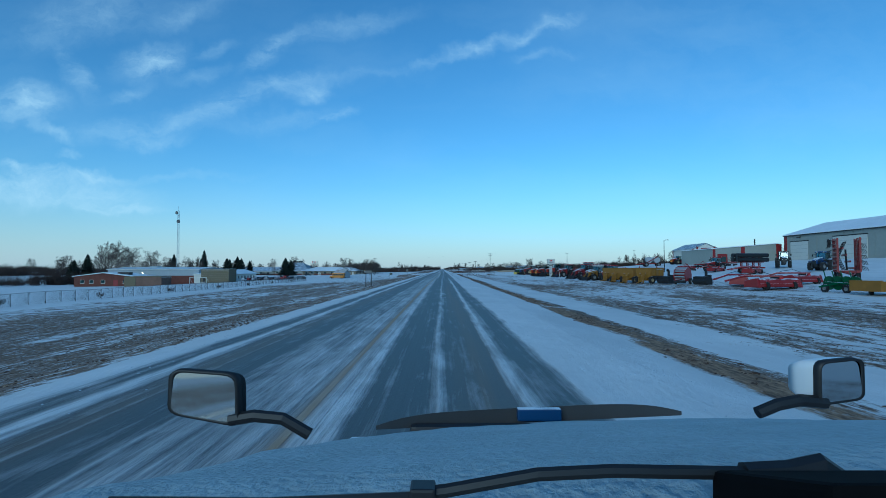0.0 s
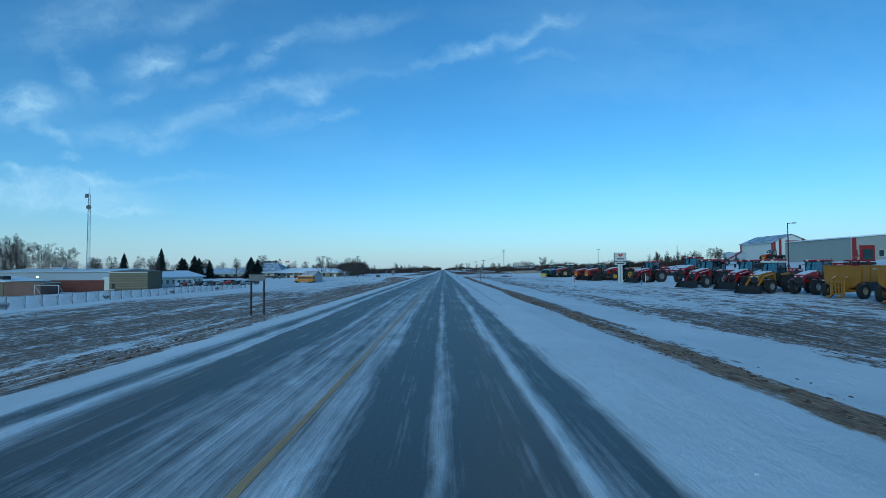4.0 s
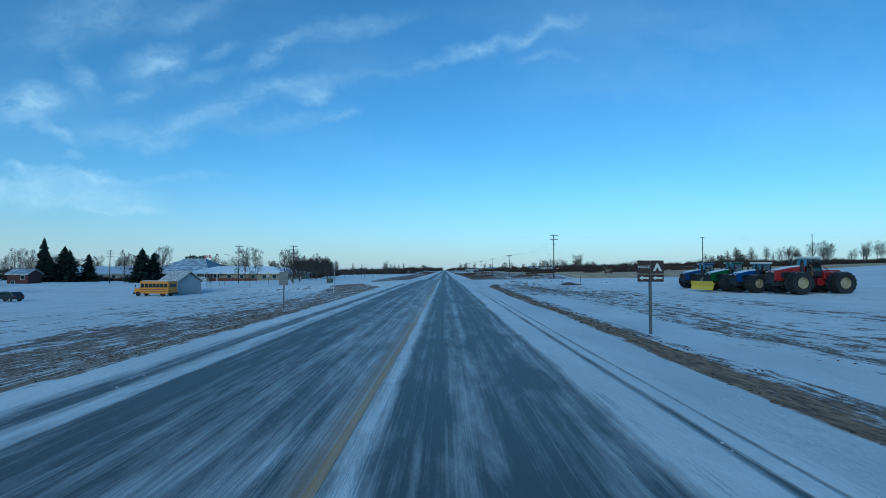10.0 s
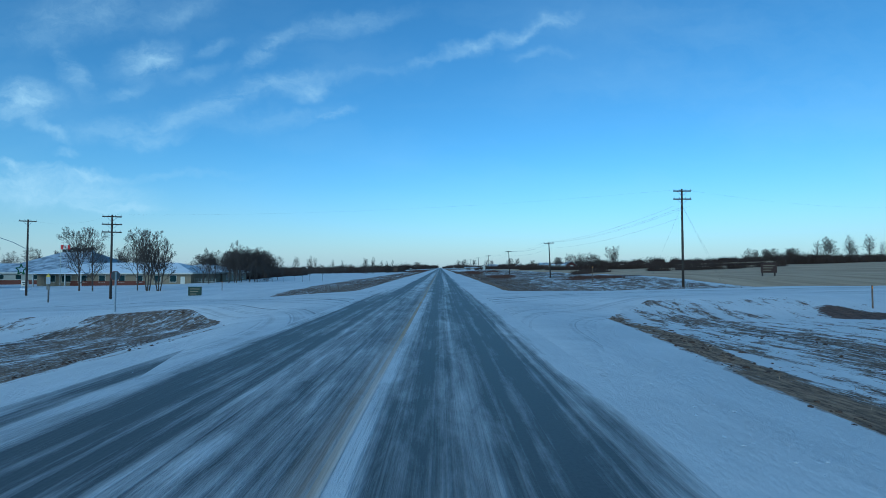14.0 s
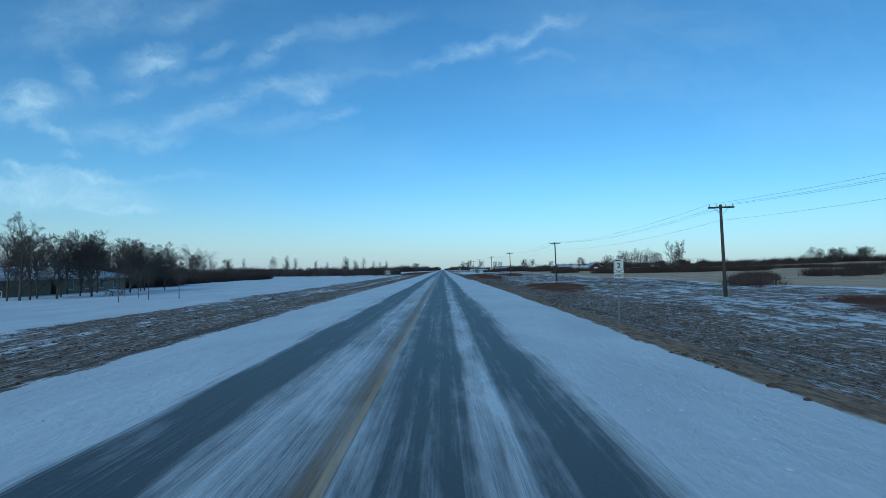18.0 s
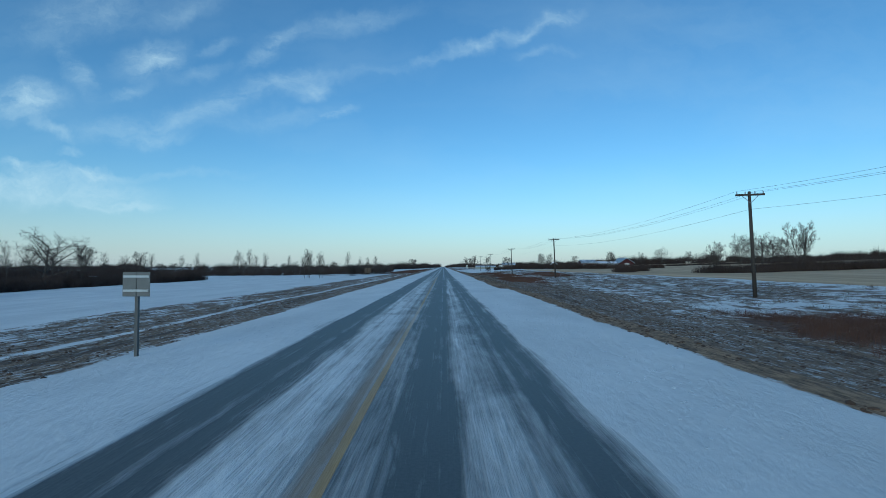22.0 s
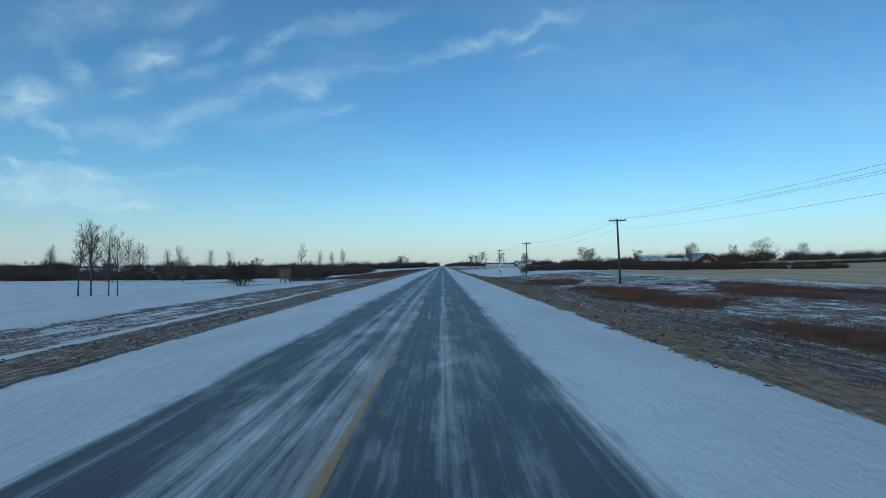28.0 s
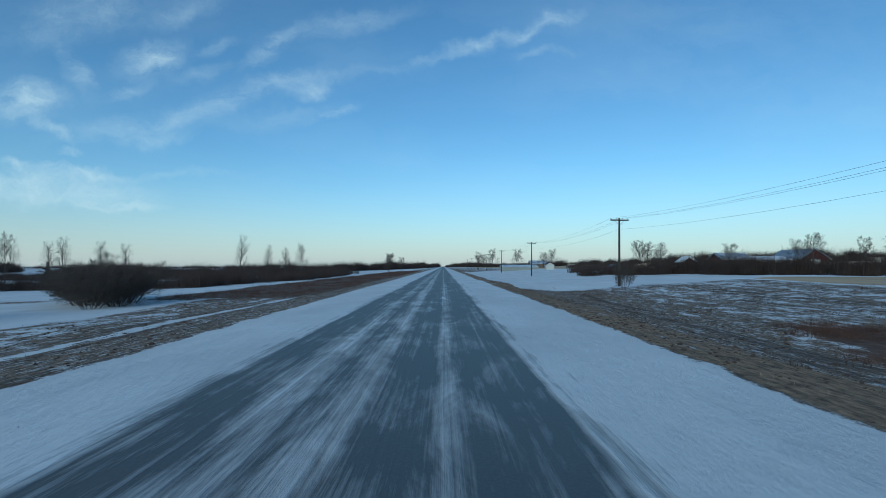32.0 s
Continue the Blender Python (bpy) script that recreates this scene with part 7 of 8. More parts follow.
# backs of signs for the other direction
post_sign("two_post_sign", "back of a wide road sign on two posts", -14.1, 111.0, 1.95, 1.7, 0.55, posts=2, turn=-20, mats="wood_pole", r=0.06)
post_sign("road_sign", "grey back of a tall road sign", -13.6, 225.0, 2.1, 0.9, 1.25, turn=-8)
ob, pl, ht = post_sign("road_sign", "grey back of a road sign on a steel post", -6.9, 398.5, 2.15, 0.74, 0.66)
for q in (0.12, 0.5):
    part("stiffener", box(-0.34, 0.34, -0.09, -0.064, ht - q - 0.03, ht - q + 0.03), "galv", pl)
part("panel_joint", box(-0.012, 0.012, -0.075, -0.064, ht - 0.65, ht - 0.01), "post_grey", pl)
ob, pl, ht = post_sign("green_sign", "dark green information board on two posts", -29.6, 318.4, -0.1, 1.7, 1.3, posts=2, face="sign_green")
for i in range(3):
    part("text_bar", box(-0.6, 0.6 - 0.2 * i, -0.075, -0.064, ht - 0.35 - 0.32 * i, ht - 0.24 - 0.32 * i), "siding_tan", pl)
ob, pl, ht = post_sign("green_sign", "dark weathered board on two posts at the field edge", 47.8, 326, 2.9, 2.3, 1.35, posts=2, face="sign_brown", r=0.08, mats="wood_pole")
for i in range(3):
    part("text_bar", box(-0.8, 0.8 - 0.25 * i, -0.115, -0.1, ht - 0.4 - 0.32 * i, ht - 0.28 - 0.32 * i), "siding_tan", pl)
zz = ground_z(-22.6, 294)
st = thing("stop_sign", "red stop sign seen edge-on at the side road", "road sign", pose(-22.6, 290.6, zz, 0, 0, 62))
part("post", box(-0.045, 0.045, -0.045, 0.045, -0.2, 2.9), "galv", st)
part("plate", extr([(0.38 * math.cos(math.pi / 8 + i * math.pi / 4), 2.6 + 0.38 * math.sin(math.pi / 8 + i * math.pi / 4)) for i in range(8)], 1, 0.05, 0.07), "lamp_red", st)
part("plate_back", extr([(0.36 * math.cos(math.pi / 8 + i * math.pi / 4), 2.6 + 0.36 * math.sin(math.pi / 8 + i * math.pi / 4)) for i in range(8)], 1, 0.044, 0.05), "sign_back", st)
zz = ground_z(-44.8, 314)
st = thing("crossing_sign", "tall post with pale panels and a small yellow board", "road sign", pose(-44.8, 314, zz))
part("post", box(-0.06, 0.06, -0.06, 0.06, -0.2, 3.3), "post_grey", st)
part("panel", box(-0.24, 0.24, -0.1, -0.06, 2.15, 3.0, bev=0.01), "siding_blue", st)
part("top_panel", extr([(-0.28, 3.0), (0.28, 3.0), (0.0, 3.42)], 1, -0.1, -0.06), "blade_yellow", st)
part("lower_panel", box(-0.2, 0.2, -0.1, -0.06, 1.5, 1.95, bev=0.01), "sign_back", st)
zz = ground_z(-82, 358)
st = thing("lawn_sign", "white board with dark lettering bars on the snowy lawn", "sign", pose(-82, 358, zz, 0, 0, -25))
for q in (-0.95, 0.95):
    part("post", box(q - 0.07, q + 0.07, -0.05, 0.09, -0.2, 1.5), "white", st)
pl = part("panel", box(-1.2, 1.2, -0.12, -0.05, 0.7, 1.9, bev=0.02), "white", st)
part("text_bar", box(-0.8, 0.8, -0.135, -0.12, 1.35, 1.55), "black", pl)
part("text_bar", box(-0.5, 0.5, -0.135, -0.12, 1.0, 1.14), "black", pl)
part("base_snow", box(-1.3, 1.3, -0.25, 0.25, -0.1, 0.3, bev=0.08), "snow", st)
star = thing("star_ornament", "green star-shaped lamp ornament on the pole", "ornament", pose(-58.3, 326.9, 2.0))
pts = [((0.8 if i % 2 == 0 else 0.34) * math.sin(i * math.pi / 5), (0.8 if i % 2 == 0 else 0.34) * math.cos(i * math.pi / 5)) for i in range(10)]
for i in range(10):
    a, b = pts[i], pts[(i + 1) % 10]
    part("star_bar", rod((a[0], 0, a[1]), (b[0], 0, b[1]), 0.07, seg=6), "green", star)
part("bracket", rod((0.5, 0, 0), (0.5, 0.5, 0), 0.04, seg=6), "galv", star)


def marker(x, y, h, material, label, name="marker_post"):
    ob = thing(name, label, "marker post", pose(x, y, ground_z(x, y)), "roadside marker posts")
    part("stake", box(-0.05, 0.05, -0.02, 0.02, -0.2, h, bev=0.008), material, ob)
    part("reflector", box(-0.045, 0.045, -0.026, -0.02, h - 0.2, h - 0.06), "amber", ob)
    return ob


marker(-21.6, 159.5, 1.3, "white", "white roadside marker post with reflector")
marker(-19.9, 277, 1.2, "white", "white roadside marker post with reflector")
marker(29.5, 180, 1.2, "orange", "orange marker stake in the snow")
marker(36.5, 158.5, 1.9, "white", "white marker pipe beside the loader")
marker(35.6, 158.0, 1.7, "blue", "blue marker pipe beside the loader")
marker(29.7, 286, 1.5, "old_wood", "short dark wooden post in the grass")
marker(-58.5, 316, 1.5, "old_wood", "short dark wooden post in the snow")
marker(-57, 315.6, 1.6, "old_wood", "short dark wooden post in the snow")
marker(-31, 330, 1.4, "old_wood", "thin wooden stake in the snow")
marker(24.0, 330, 2.3, "old_wood", "thin pole at the ditch edge")

# information board on the lawn
bd = thing("notice_board", "two plywood notice panels on posts in the snow", "notice board", pose(-26.7, 580.2, ground_z(-26.7, 580.2), 0, 0, -42))
for s in (-1, 1):
    part("panel", box(s * 0.84 - 0.8, s * 0.84 + 0.8, -0.05, 0.05, 0.7, 2.5, bev=0.01), "board", bd)
for xx in (-1.68, 0, 1.68):
    part("post", box(xx - 0.08, xx + 0.08, 0.05, 0.21, -0.2, 2.55), "old_wood", bd)


# chain-link fence along the school field
def link_fence(x, y0, y1, h):
    ob = thing("chain_link_fence", "grey chain-link fence along the school field", "fence", Matrix())
    n = int((y1 - y0) / 3.0)
    for i in range(n + 1):
        y = y0 + 3.0 * i
        z = ground_z(x, y)
        part("post", rod((x, y, z - 0.1), (x, y, z + h), 0.028, seg=6), "post_grey", ob)
    for i in range(n):
        ya, yb = y0 + 3.0 * i, y0 + 3.0 * i + 3
        za, zb = ground_z(x, ya), ground_z(x, yb)
        part("top_rail", rod((x, ya, za + h), (x, yb, zb + h), 0.025, seg=5), "post_grey", ob)
        bm = bmesh.new()
        for k in range(13):
            for s in (-1, 1):
                t0 = k / 12
                a = (x, ya + 3 * t0, za + (zb - za) * t0 + (0.05 if s > 0 else h))
                t1 = min(1, max(0, t0 + 0.5))
                b = (x, ya + 3 * t1, za + (zb - za) * t1 + (h if s > 0 else 0.05))
                tube(bm, a, b, 0.008, 0.008, 3, False)
        part("wire_mesh", bm, "post_grey", ob)
    return ob


link_fence(-54, 50, 216, 1.7)


def goal(x, y, turn):
    ob = thing("football_goal", "white football goal frame on the snowy field", "goal", pose(x, y, ground_z(x, y), 0, 0, turn))
    for s in (-1, 1):
        part("upright", rod((s * 3.6, 0, -0.2), (s * 3.6, 0, 2.5), 0.07, seg=8), "white", ob)
        part("stay", rod((s * 3.6, 0, 2.4), (s * 3.6, 1.6, 0), 0.04, seg=6), "white", ob)
    part("crossbar", rod((-3.6, 0, 2.5), (3.6, 0, 2.5), 0.07, seg=8), "white", ob)
    part("ground_bar", rod((-3.6, 1.6, 0.05), (3.6, 1.6, 0.05), 0.04, seg=6), "white", ob)


goal(-79, 174, -20)
goal(-77.5, 228, -20)


def lattice_mast(x, y, top):
    z = ground_z(x, y)
    ob = thing("radio_mast", "slim grey lattice radio mast with dishes", "radio mast", pose(x, y, z))
    h = top - z
    legs = [(0.55 * math.cos(a), 0.55 * math.sin(a)) for a in (0.5, 0.5 + 2.094, 0.5 + 4.189)]
    for lx, ly in legs:
        part("leg", rod((lx * 1.4, ly * 1.4, -0.2), (lx * 0.8, ly * 0.8, h), 0.09, 0.07, 6), "galv", ob)
    n = int(h / 1.3)
    for i in range(n):
        bm = bmesh.new()
        z0, z1 = h * i / n, h * (i + 1) / n
        k0, k1 = 1.4 - 0.6 * i / n, 1.4 - 0.6 * (i + 1) / n
        for j in range(3):
            a, b = legs[j], legs[(j + 1) % 3]
            tube(bm, (a[0] * k0, a[1] * k0, z0), (b[0] * k1, b[1] * k1, z1), 0.04, 0.04, 4, False)
            tube(bm, (a[0] * k1, a[1] * k1, z1), (b[0] * k1, b[1] * k1, z1), 0.04, 0.04, 4, False)
        part("lattice_bay", bm, "galv", ob)
    for zz, ang in ((h - 5.2, -60), (h - 0.9, -120)):
        d = Vector((math.cos(radians(ang)), math.sin(radians(ang)), 0))
        part("dish", rod(d * 0.7 + Vector((0, 0, zz)), d * 1.1 + Vector((0, 0, zz)), 0.75, 0.85, 16), "sign_back", ob)
    part("antenna", rod((0, 0, h), (0, 0, h + 2.5), 0.05, seg=5), "galv", ob)


lattice_mast(-130, 262, 31.0)

# farmyard beyond the ditch
house = building("red_farmhouse", "red farmhouse with grey snowy roof", "house", 89, 98, 718, 727, 1.6, 3.0, 1.8, "x", "barn_red", "roof_metal", 0.5)
part("white_band", box(-2.0, 4.0, -4.56, -4.48, 1.5, 1.7), "white", house)
window(house, -3.0, -4.5, 1.0, 1.2, 1.1, ("y", -1))
barn = building("red_barn", "red gabled barn with pale snowy roof", "barn", 112.5, 121, 716, 732, 1.8, 3.0, 2.8, "y", "barn_red", "roof_metal", 0.5)
part("barn_door", box(-1.5, 1.5, -8.1, -7.95, 0, 2.6), "white", barn)
building("pole_shed", "long grey pole shed with snowy roof", "shed", 100.5, 112, 719, 730, 1.7, 2.4, 1.3, "x", "siding", "shingle", 0.4)
building("small_red_shed", "small red shed with white trim", "shed", 64, 67.5, 690, 694, 1.3, 2.2, 1.2, "y", "barn_red", "roof_snow", 0.3)
building("cattle_shed", "long low white cattle shed by the drive", "shed", 25, 39, 762, 772, 0.7, 1.3, 0.7, "x", "siding", "roof_metal", 0.3)
building("white_hut", "little white hut at the end of the low shed", "shed", 40, 43, 750, 753, 0.7, 2.2, 0.9, "y", "white", "barn_red", 0.2)
building("far_farmhouse", "grey farmhouse far along the road", "house", 60, 72, 905, 915, 1.0, 3.0, 2.0, "x", "old_wood", "roof_metal", 0.5)
car(39, 665.7, 20, "car_dark", "dark car parked in the farmyard snow")

# ---------------------------------------------------------------- planted trees
for x, y, h, w in ((-193, 431, 20.5, 0.8), (-212, 420, 17, 0.9), (-154, 381, 13, 1.3), (-150, 376, 12, 1.3), (-146, 380, 14, 1.3), (-142, 377, 12.5, 1.3), (-138, 382, 11, 1.3), (-106.7, 364, 12.5, 1.4), (-103.5, 366, 11, 1.4), (-197, 285, 13, 1.2), (-192, 288, 15, 1.2), (-202, 290, 11, 1.2)):
    spruce(x, y, h, w)
for k, x, y, h, w in (("ash", -168, 276, 20, 1.25), ("ash", -176, 284, 20, 1.2), ("ash", -160, 292, 16, 1.2), ("ash", -184, 290, 19, 1.2), ("ash", -172, 296, 18, 1.2), ("ash", -152, 300, 12, 1.2),
                      ("ash", -104, 372, 13, 1.1), ("ash", -118, 372, 11, 1.0), ("ash", -58, 342, 10.5, 0.9), ("ash", -63, 346, 11, 1.0), ("multi", -44.5, 334.5, 10.5, 0.9), ("multi", -41.5, 332.2, 8.0, 1.1), ("ash", -47.5, 337, 9.5, 0.8),
                      ("ash", -88, 410, 10, 1.0), ("ash", -70, 430, 9, 1.1), ("ash", -118, 450, 12, 1.1), ("ash", -132, 452, 12, 1.0),
                      ("young", -52, 296, 3.5, 0.8), ("young", -60, 312, 3.8, 0.8), ("young", -46, 304, 3.4, 0.8),
                      ("poplar", -42.0, 549, 8.8, 0.8), ("poplar", -41.0, 549.8, 9.4, 0.8), ("poplar", -40.2, 548.6, 8.6, 0.85), ("poplar", -36.6, 546.2, 8.2, 0.7), ("poplar", -35.9, 546.7, 7.6, 0.7), ("oak", -84, 497, 11.5, 1.3), ("bush", -30.8, 570.4, 4.6, 0.75), ("bush", -29.8, 569.2, 4.2, 0.8), ("bush", -30.4, 569.6, 4.4, 0.75), ("bush", -31.2, 570.0, 3.6, 0.8),
                      ("poplar", -97, 652, 14.5, 0.9), ("poplar", -88, 690, 12, 0.8), ("poplar", -79, 686, 11, 0.8), ("poplar", -57, 704, 13, 0.9), ("poplar", -50, 706, 10, 0.9), ("poplar", -45, 708, 10, 0.9), ("poplar", -40, 706, 11, 0.9),
                      ("ash", -121, 700, 13, 0.8), ("poplar", -112, 704, 13, 0.8), ("poplar", -105, 700, 14, 0.8), ("poplar", -140, 640, 12, 0.9), ("poplar", -128, 660, 12, 0.9), ("poplar", -150, 690, 12, 0.9), ("ash", -20, 760, 8, 1.0), ("ash", -26, 820, 9, 1.0),
                      ("multi", 85.5, 508, 11.8, 1.0), ("oak", 62, 488, 6.6, 1.1), ("oak", 66.5, 492, 7.2, 1.1), ("oak", 71, 496, 7.4, 1.1), ("ash", 75, 499, 6.6, 1.1), ("ash", 58, 485, 6.6, 1.1), ("multi", 53.5, 485, 6.0, 1.1),
                      ("oak", 132, 700, 10, 1.1), ("ash", 98, 690, 9, 1.2), ("ash", 58, 690, 7, 1.3), ("ash", 78, 694, 7, 1.3), ("ash", 120, 700, 8, 1.0), ("ash", 64, 720, 9, 1.2), ("ash", 72, 735, 9, 1.2), ("ash", 36, 800, 9, 1.1), ("ash", 28, 840, 11, 1.0), ("ash", 22, 860, 10, 1.0), ("ash", 46, 770, 8, 1.1), ("bush", 20.2, 607, 3.2, 0.6),
                      ("ash", 104, 705, 8, 1.1), ("ash", 148, 700, 8, 1.1), ("ash", 30, 920, 10, 1.1), ("ash", -30, 950, 10, 1.1), ("ash", 60, 860, 9, 1.2)):
    tree(k, x, y, h, w)
_rg = random.Random(31)
for i in range(38):          # grove by the care home
    x, y = -46 - _rg.random() * 26, 380 + _rg.random() * 34
    if x < -60 and y < 428 and y > 384:
        y += 32
    tree("ash", x, y, _rg.uniform(6.8, 9.4), _rg.uniform(1.0, 1.35))
for x, y in ((-29.0, 368), (-28.4, 372), (-25.6, 372.6), (-34, 380), (-38, 384)):
    tree("young", x, y, _rg.uniform(3.2, 4.2), 0.8)
for i in range(30):          # orchard-like row behind the clearing
    tree("ash", -50 - _rg.random() * 110, 622 + _rg.random() * 30, _rg.uniform(4, 6.5), 1.2)
for i in range(22):          # poplars standing over the shrub belt
    tree("poplar" if i % 2 else "ash", -84 - _rg.random() * 26, 425 + i * 6.0, _rg.uniform(7, 10.5), _rg.uniform(0.8, 1.2))
for i in range(40):          # town trees behind the roofs
    tree("ash", -175 - _rg.random() * 90, 330 + _rg.random() * 260, _rg.uniform(9, 14), _rg.uniform(0.9, 1.3))
for i in range(84):          # shelter belt on the rise
    _q = _rg.random()
    tree("poplar" if i % 3 else "ash", 160 + 160 * _q, 478 - 54 * _q + _rg.uniform(-6, 6), _rg.uniform(7, 12.5), _rg.uniform(0.8, 1.2))
for i in range(14):
    tree("ash", 238 + _rg.random() * 36, 650 + _rg.random() * 14, _rg.uniform(7, 9.5), 1.3)
thicket("town_bushes", "bare garden shrubs and hedges between the houses", belt([(-230, 260), (-215, 330), (-200, 400), (-160, 470), (-100, 470), (-62, 440)], 2.5, 3.5, 8, 41, 8) + belt([(-205, 250), (-165, 300), (-140, 330)], 2, 3, 9, 45, 6) + belt([(-150, 430), (-120, 424), (-100, 446)], 2, 2, 3, 42, 4) + belt([(-178, 398), (-128, 394)], 1.5, 2, 4.0, 46, 2), 240, 44, width=0.05, spread_=1.3)
for y in range(70, 216, 22):
    tree("bush", -57 + _rg.uniform(-1, 1), y, _rg.uniform(0.8, 1.2), 0.9, "low leafless shrub planted by the fence", "shrubs along the fence")


def picnic_table(x, y, turn):
    ob = thing("picnic_table", "weathered wooden picnic table standing in snow", "table", pose(x, y, ground_z(x, y), 0, 0, turn))
    for k in range(4):
        part("plank", box(-0.9, 0.9, -0.37 + k * 0.19, -0.2 + k * 0.19, 0.72, 0.76), "old_wood", ob)
    for s_ in (-1, 1):
        part("bench", box(-0.9, 0.9, s_ * 0.72 - 0.13, s_ * 0.72 + 0.13, 0.42, 0.46), "old_wood", ob)
        for k in (-0.65, 0.65):
            part("leg", rod((k, s_ * 0.7, 0), (k, s_ * 0.2, 0.73), 0.045, seg=5), "old_wood", ob)
    part("snow_cap", box(-0.85, 0.85, -0.33, 0.33, 0.76, 0.83, bev=0.03), "snow", ob)


picnic_table(-44, 392, 15)
picnic_table(-47, 396, 80)

thicket("willow_scrub", "low dense dark willow scrub at the edge of the stubble", belt([(33, 372), (37, 380), (44, 388)], 0.5, 1.6, 3.0, 71, 1.6) + belt([(40, 498), (44, 506), (50, 514)], 0.5, 1.6, 3.2, 72, 1.6), 300, 73, width=0.018, spread_=1.5)

for i in range(20):          # scrub by the snowy clearing
    tree("bush", -22.5 - 0.55 * i + _rg.uniform(-1.5, 1.5), 590 + 0.75 * i + _rg.uniform(-1.5, 3), _rg.uniform(2.8, 4.0), _rg.uniform(1.0, 1.4))


def hay_bale(x, y, turn):
    ob = thing("round_hay_bale", "brown weathered round hay bale capped with snow", "hay bale", pose(x, y, ground_z(x, y), 0, 0, turn))
    bm = rod((-0.75, 0, 0.8), (0.75, 0, 0.8), 0.82, seg=20)
    bmesh.ops.bevel(bm, geom=[e for e in bm.edges if abs(e.verts[0].co.x - e.verts[1].co.x) < 1e-4], offset=0.1, segments=2, affect="EDGES")
    part("bale", bm, "hay", ob, smooth=True)
    for k in (-0.4, 0, 0.4):
        part("twine", rod((k - 0.015, 0, 0.8), (k + 0.015, 0, 0.8), 0.828, seg=20), "old_wood", ob)


hay_bale(44.3, 668.2, 20)
hay_bale(45.6, 669.6, 70)


# ---------------------------------------------------------------- dead grass, reeds, clods
def scatter_spots(n, xr, yr, pick, seed, h):
    r = random.Random(seed)
    out = []
    while len(out) < n:
        x, y = r.uniform(*xr), r.uniform(*yr)
        if noise.noise((x * 0.35, y * 0.16, 2.0)) < -0.12:
            continue
        c = cover(x, y)[pick]
        if c > 0.3 and r.random() < c:
            out.append((x, y, r.uniform(0.25, 0.7), h * r.uniform(0.5, 1.3)))
    return out


thicket("verge_grass", "dead straw-coloured grass tufts poking through snow", scatter_spots(6500, (6.8, 22), (-6, 640), 0, 51, 0.17) + scatter_spots(5500, (-22, -7), (-6, 640), 0, 52, 0.16), 12, 53, material="grass", width=0.018, spread_=2.0)
thicket("reeds", "red-brown dead reeds standing in the ditch", scatter_spots(6000, (9, 32), (320, 640), 2, 54, 0.6) + scatter_spots(3000, (-30, -9), (585, 880), 2, 55, 0.6), 44, 56, material="reed", width=0.0065, spread_=1.5)
thicket("ditch_tufts", "dark tufts of dead weeds standing through the snow", scatter_spots(9000, (10, 34), (300, 640), 0, 57, 0.3) + scatter_spots(2500, (-20, -9), (300, 640), 0, 58, 0.2) + scatter_spots(3000, (11, 30), (0, 290), 0, 59, 0.16) + scatter_spots(3500, (-40, -9), (0, 290), 0, 60, 0.16), 18, 63, material="weed", width=0.018, spread_=2.0)
r_ = random.Random(61)
_ic = bmesh.new()
bmesh.ops.create_icosphere(_ic, subdivisions=1, radius=1.0)
_iv, _if = [v_.co.copy() for v_ in _ic.verts], [[q.index for q in f_.verts] for f_ in _ic.faces]
_ic.free()
cv, cf = [], []
for i in range(5200):
    y = r_.uniform(-4, 640)
    side = 1 if y > 380 and r_.random() < 0.75 else r_.choice((-1, 1))
    x = side * (r_.gauss(5.6, 0.7) if r_.random() < 0.85 else r_.uniform(4.6, 8))
    if noise.noise((x * 0.7, y * 0.11, 4)) < -0.05 or abs(x) < 4.2 or 276 < y < 306:
        continue
    s = r_.uniform(0.008, 0.024) * (1.25 if r_.random() < 0.12 else 1.0)
    a_, sx, sy, sz = r_.uniform(0, 6.28), r_.uniform(0.8, 2.0), r_.uniform(0.8, 1.6), r_.uniform(0.5, 0.9)
    z = max(ground_z(x, y), 0.05 - 0.012 * abs(x) if abs(x) < 5.9 else -9)
    b_ = len(cv)
    for p_ in _iv:
        k_ = s * r_.uniform(0.8, 1.15)
        u_, w_ = p_.x * sx * k_, p_.y * sy * k_
        cv.append((x + u_ * math.cos(a_) - w_ * math.sin(a_), y + u_ * math.sin(a_) + w_ * math.cos(a_), z + s * 0.25 + p_.z * sz * k_))
    cf += [[b_ + q for q in f_] for f_ in _if]
tagged(pydata("snow_clods", cv, cf, "clod"), "frozen snow lumps thrown along the shoulders", "snow", kind="stuff")


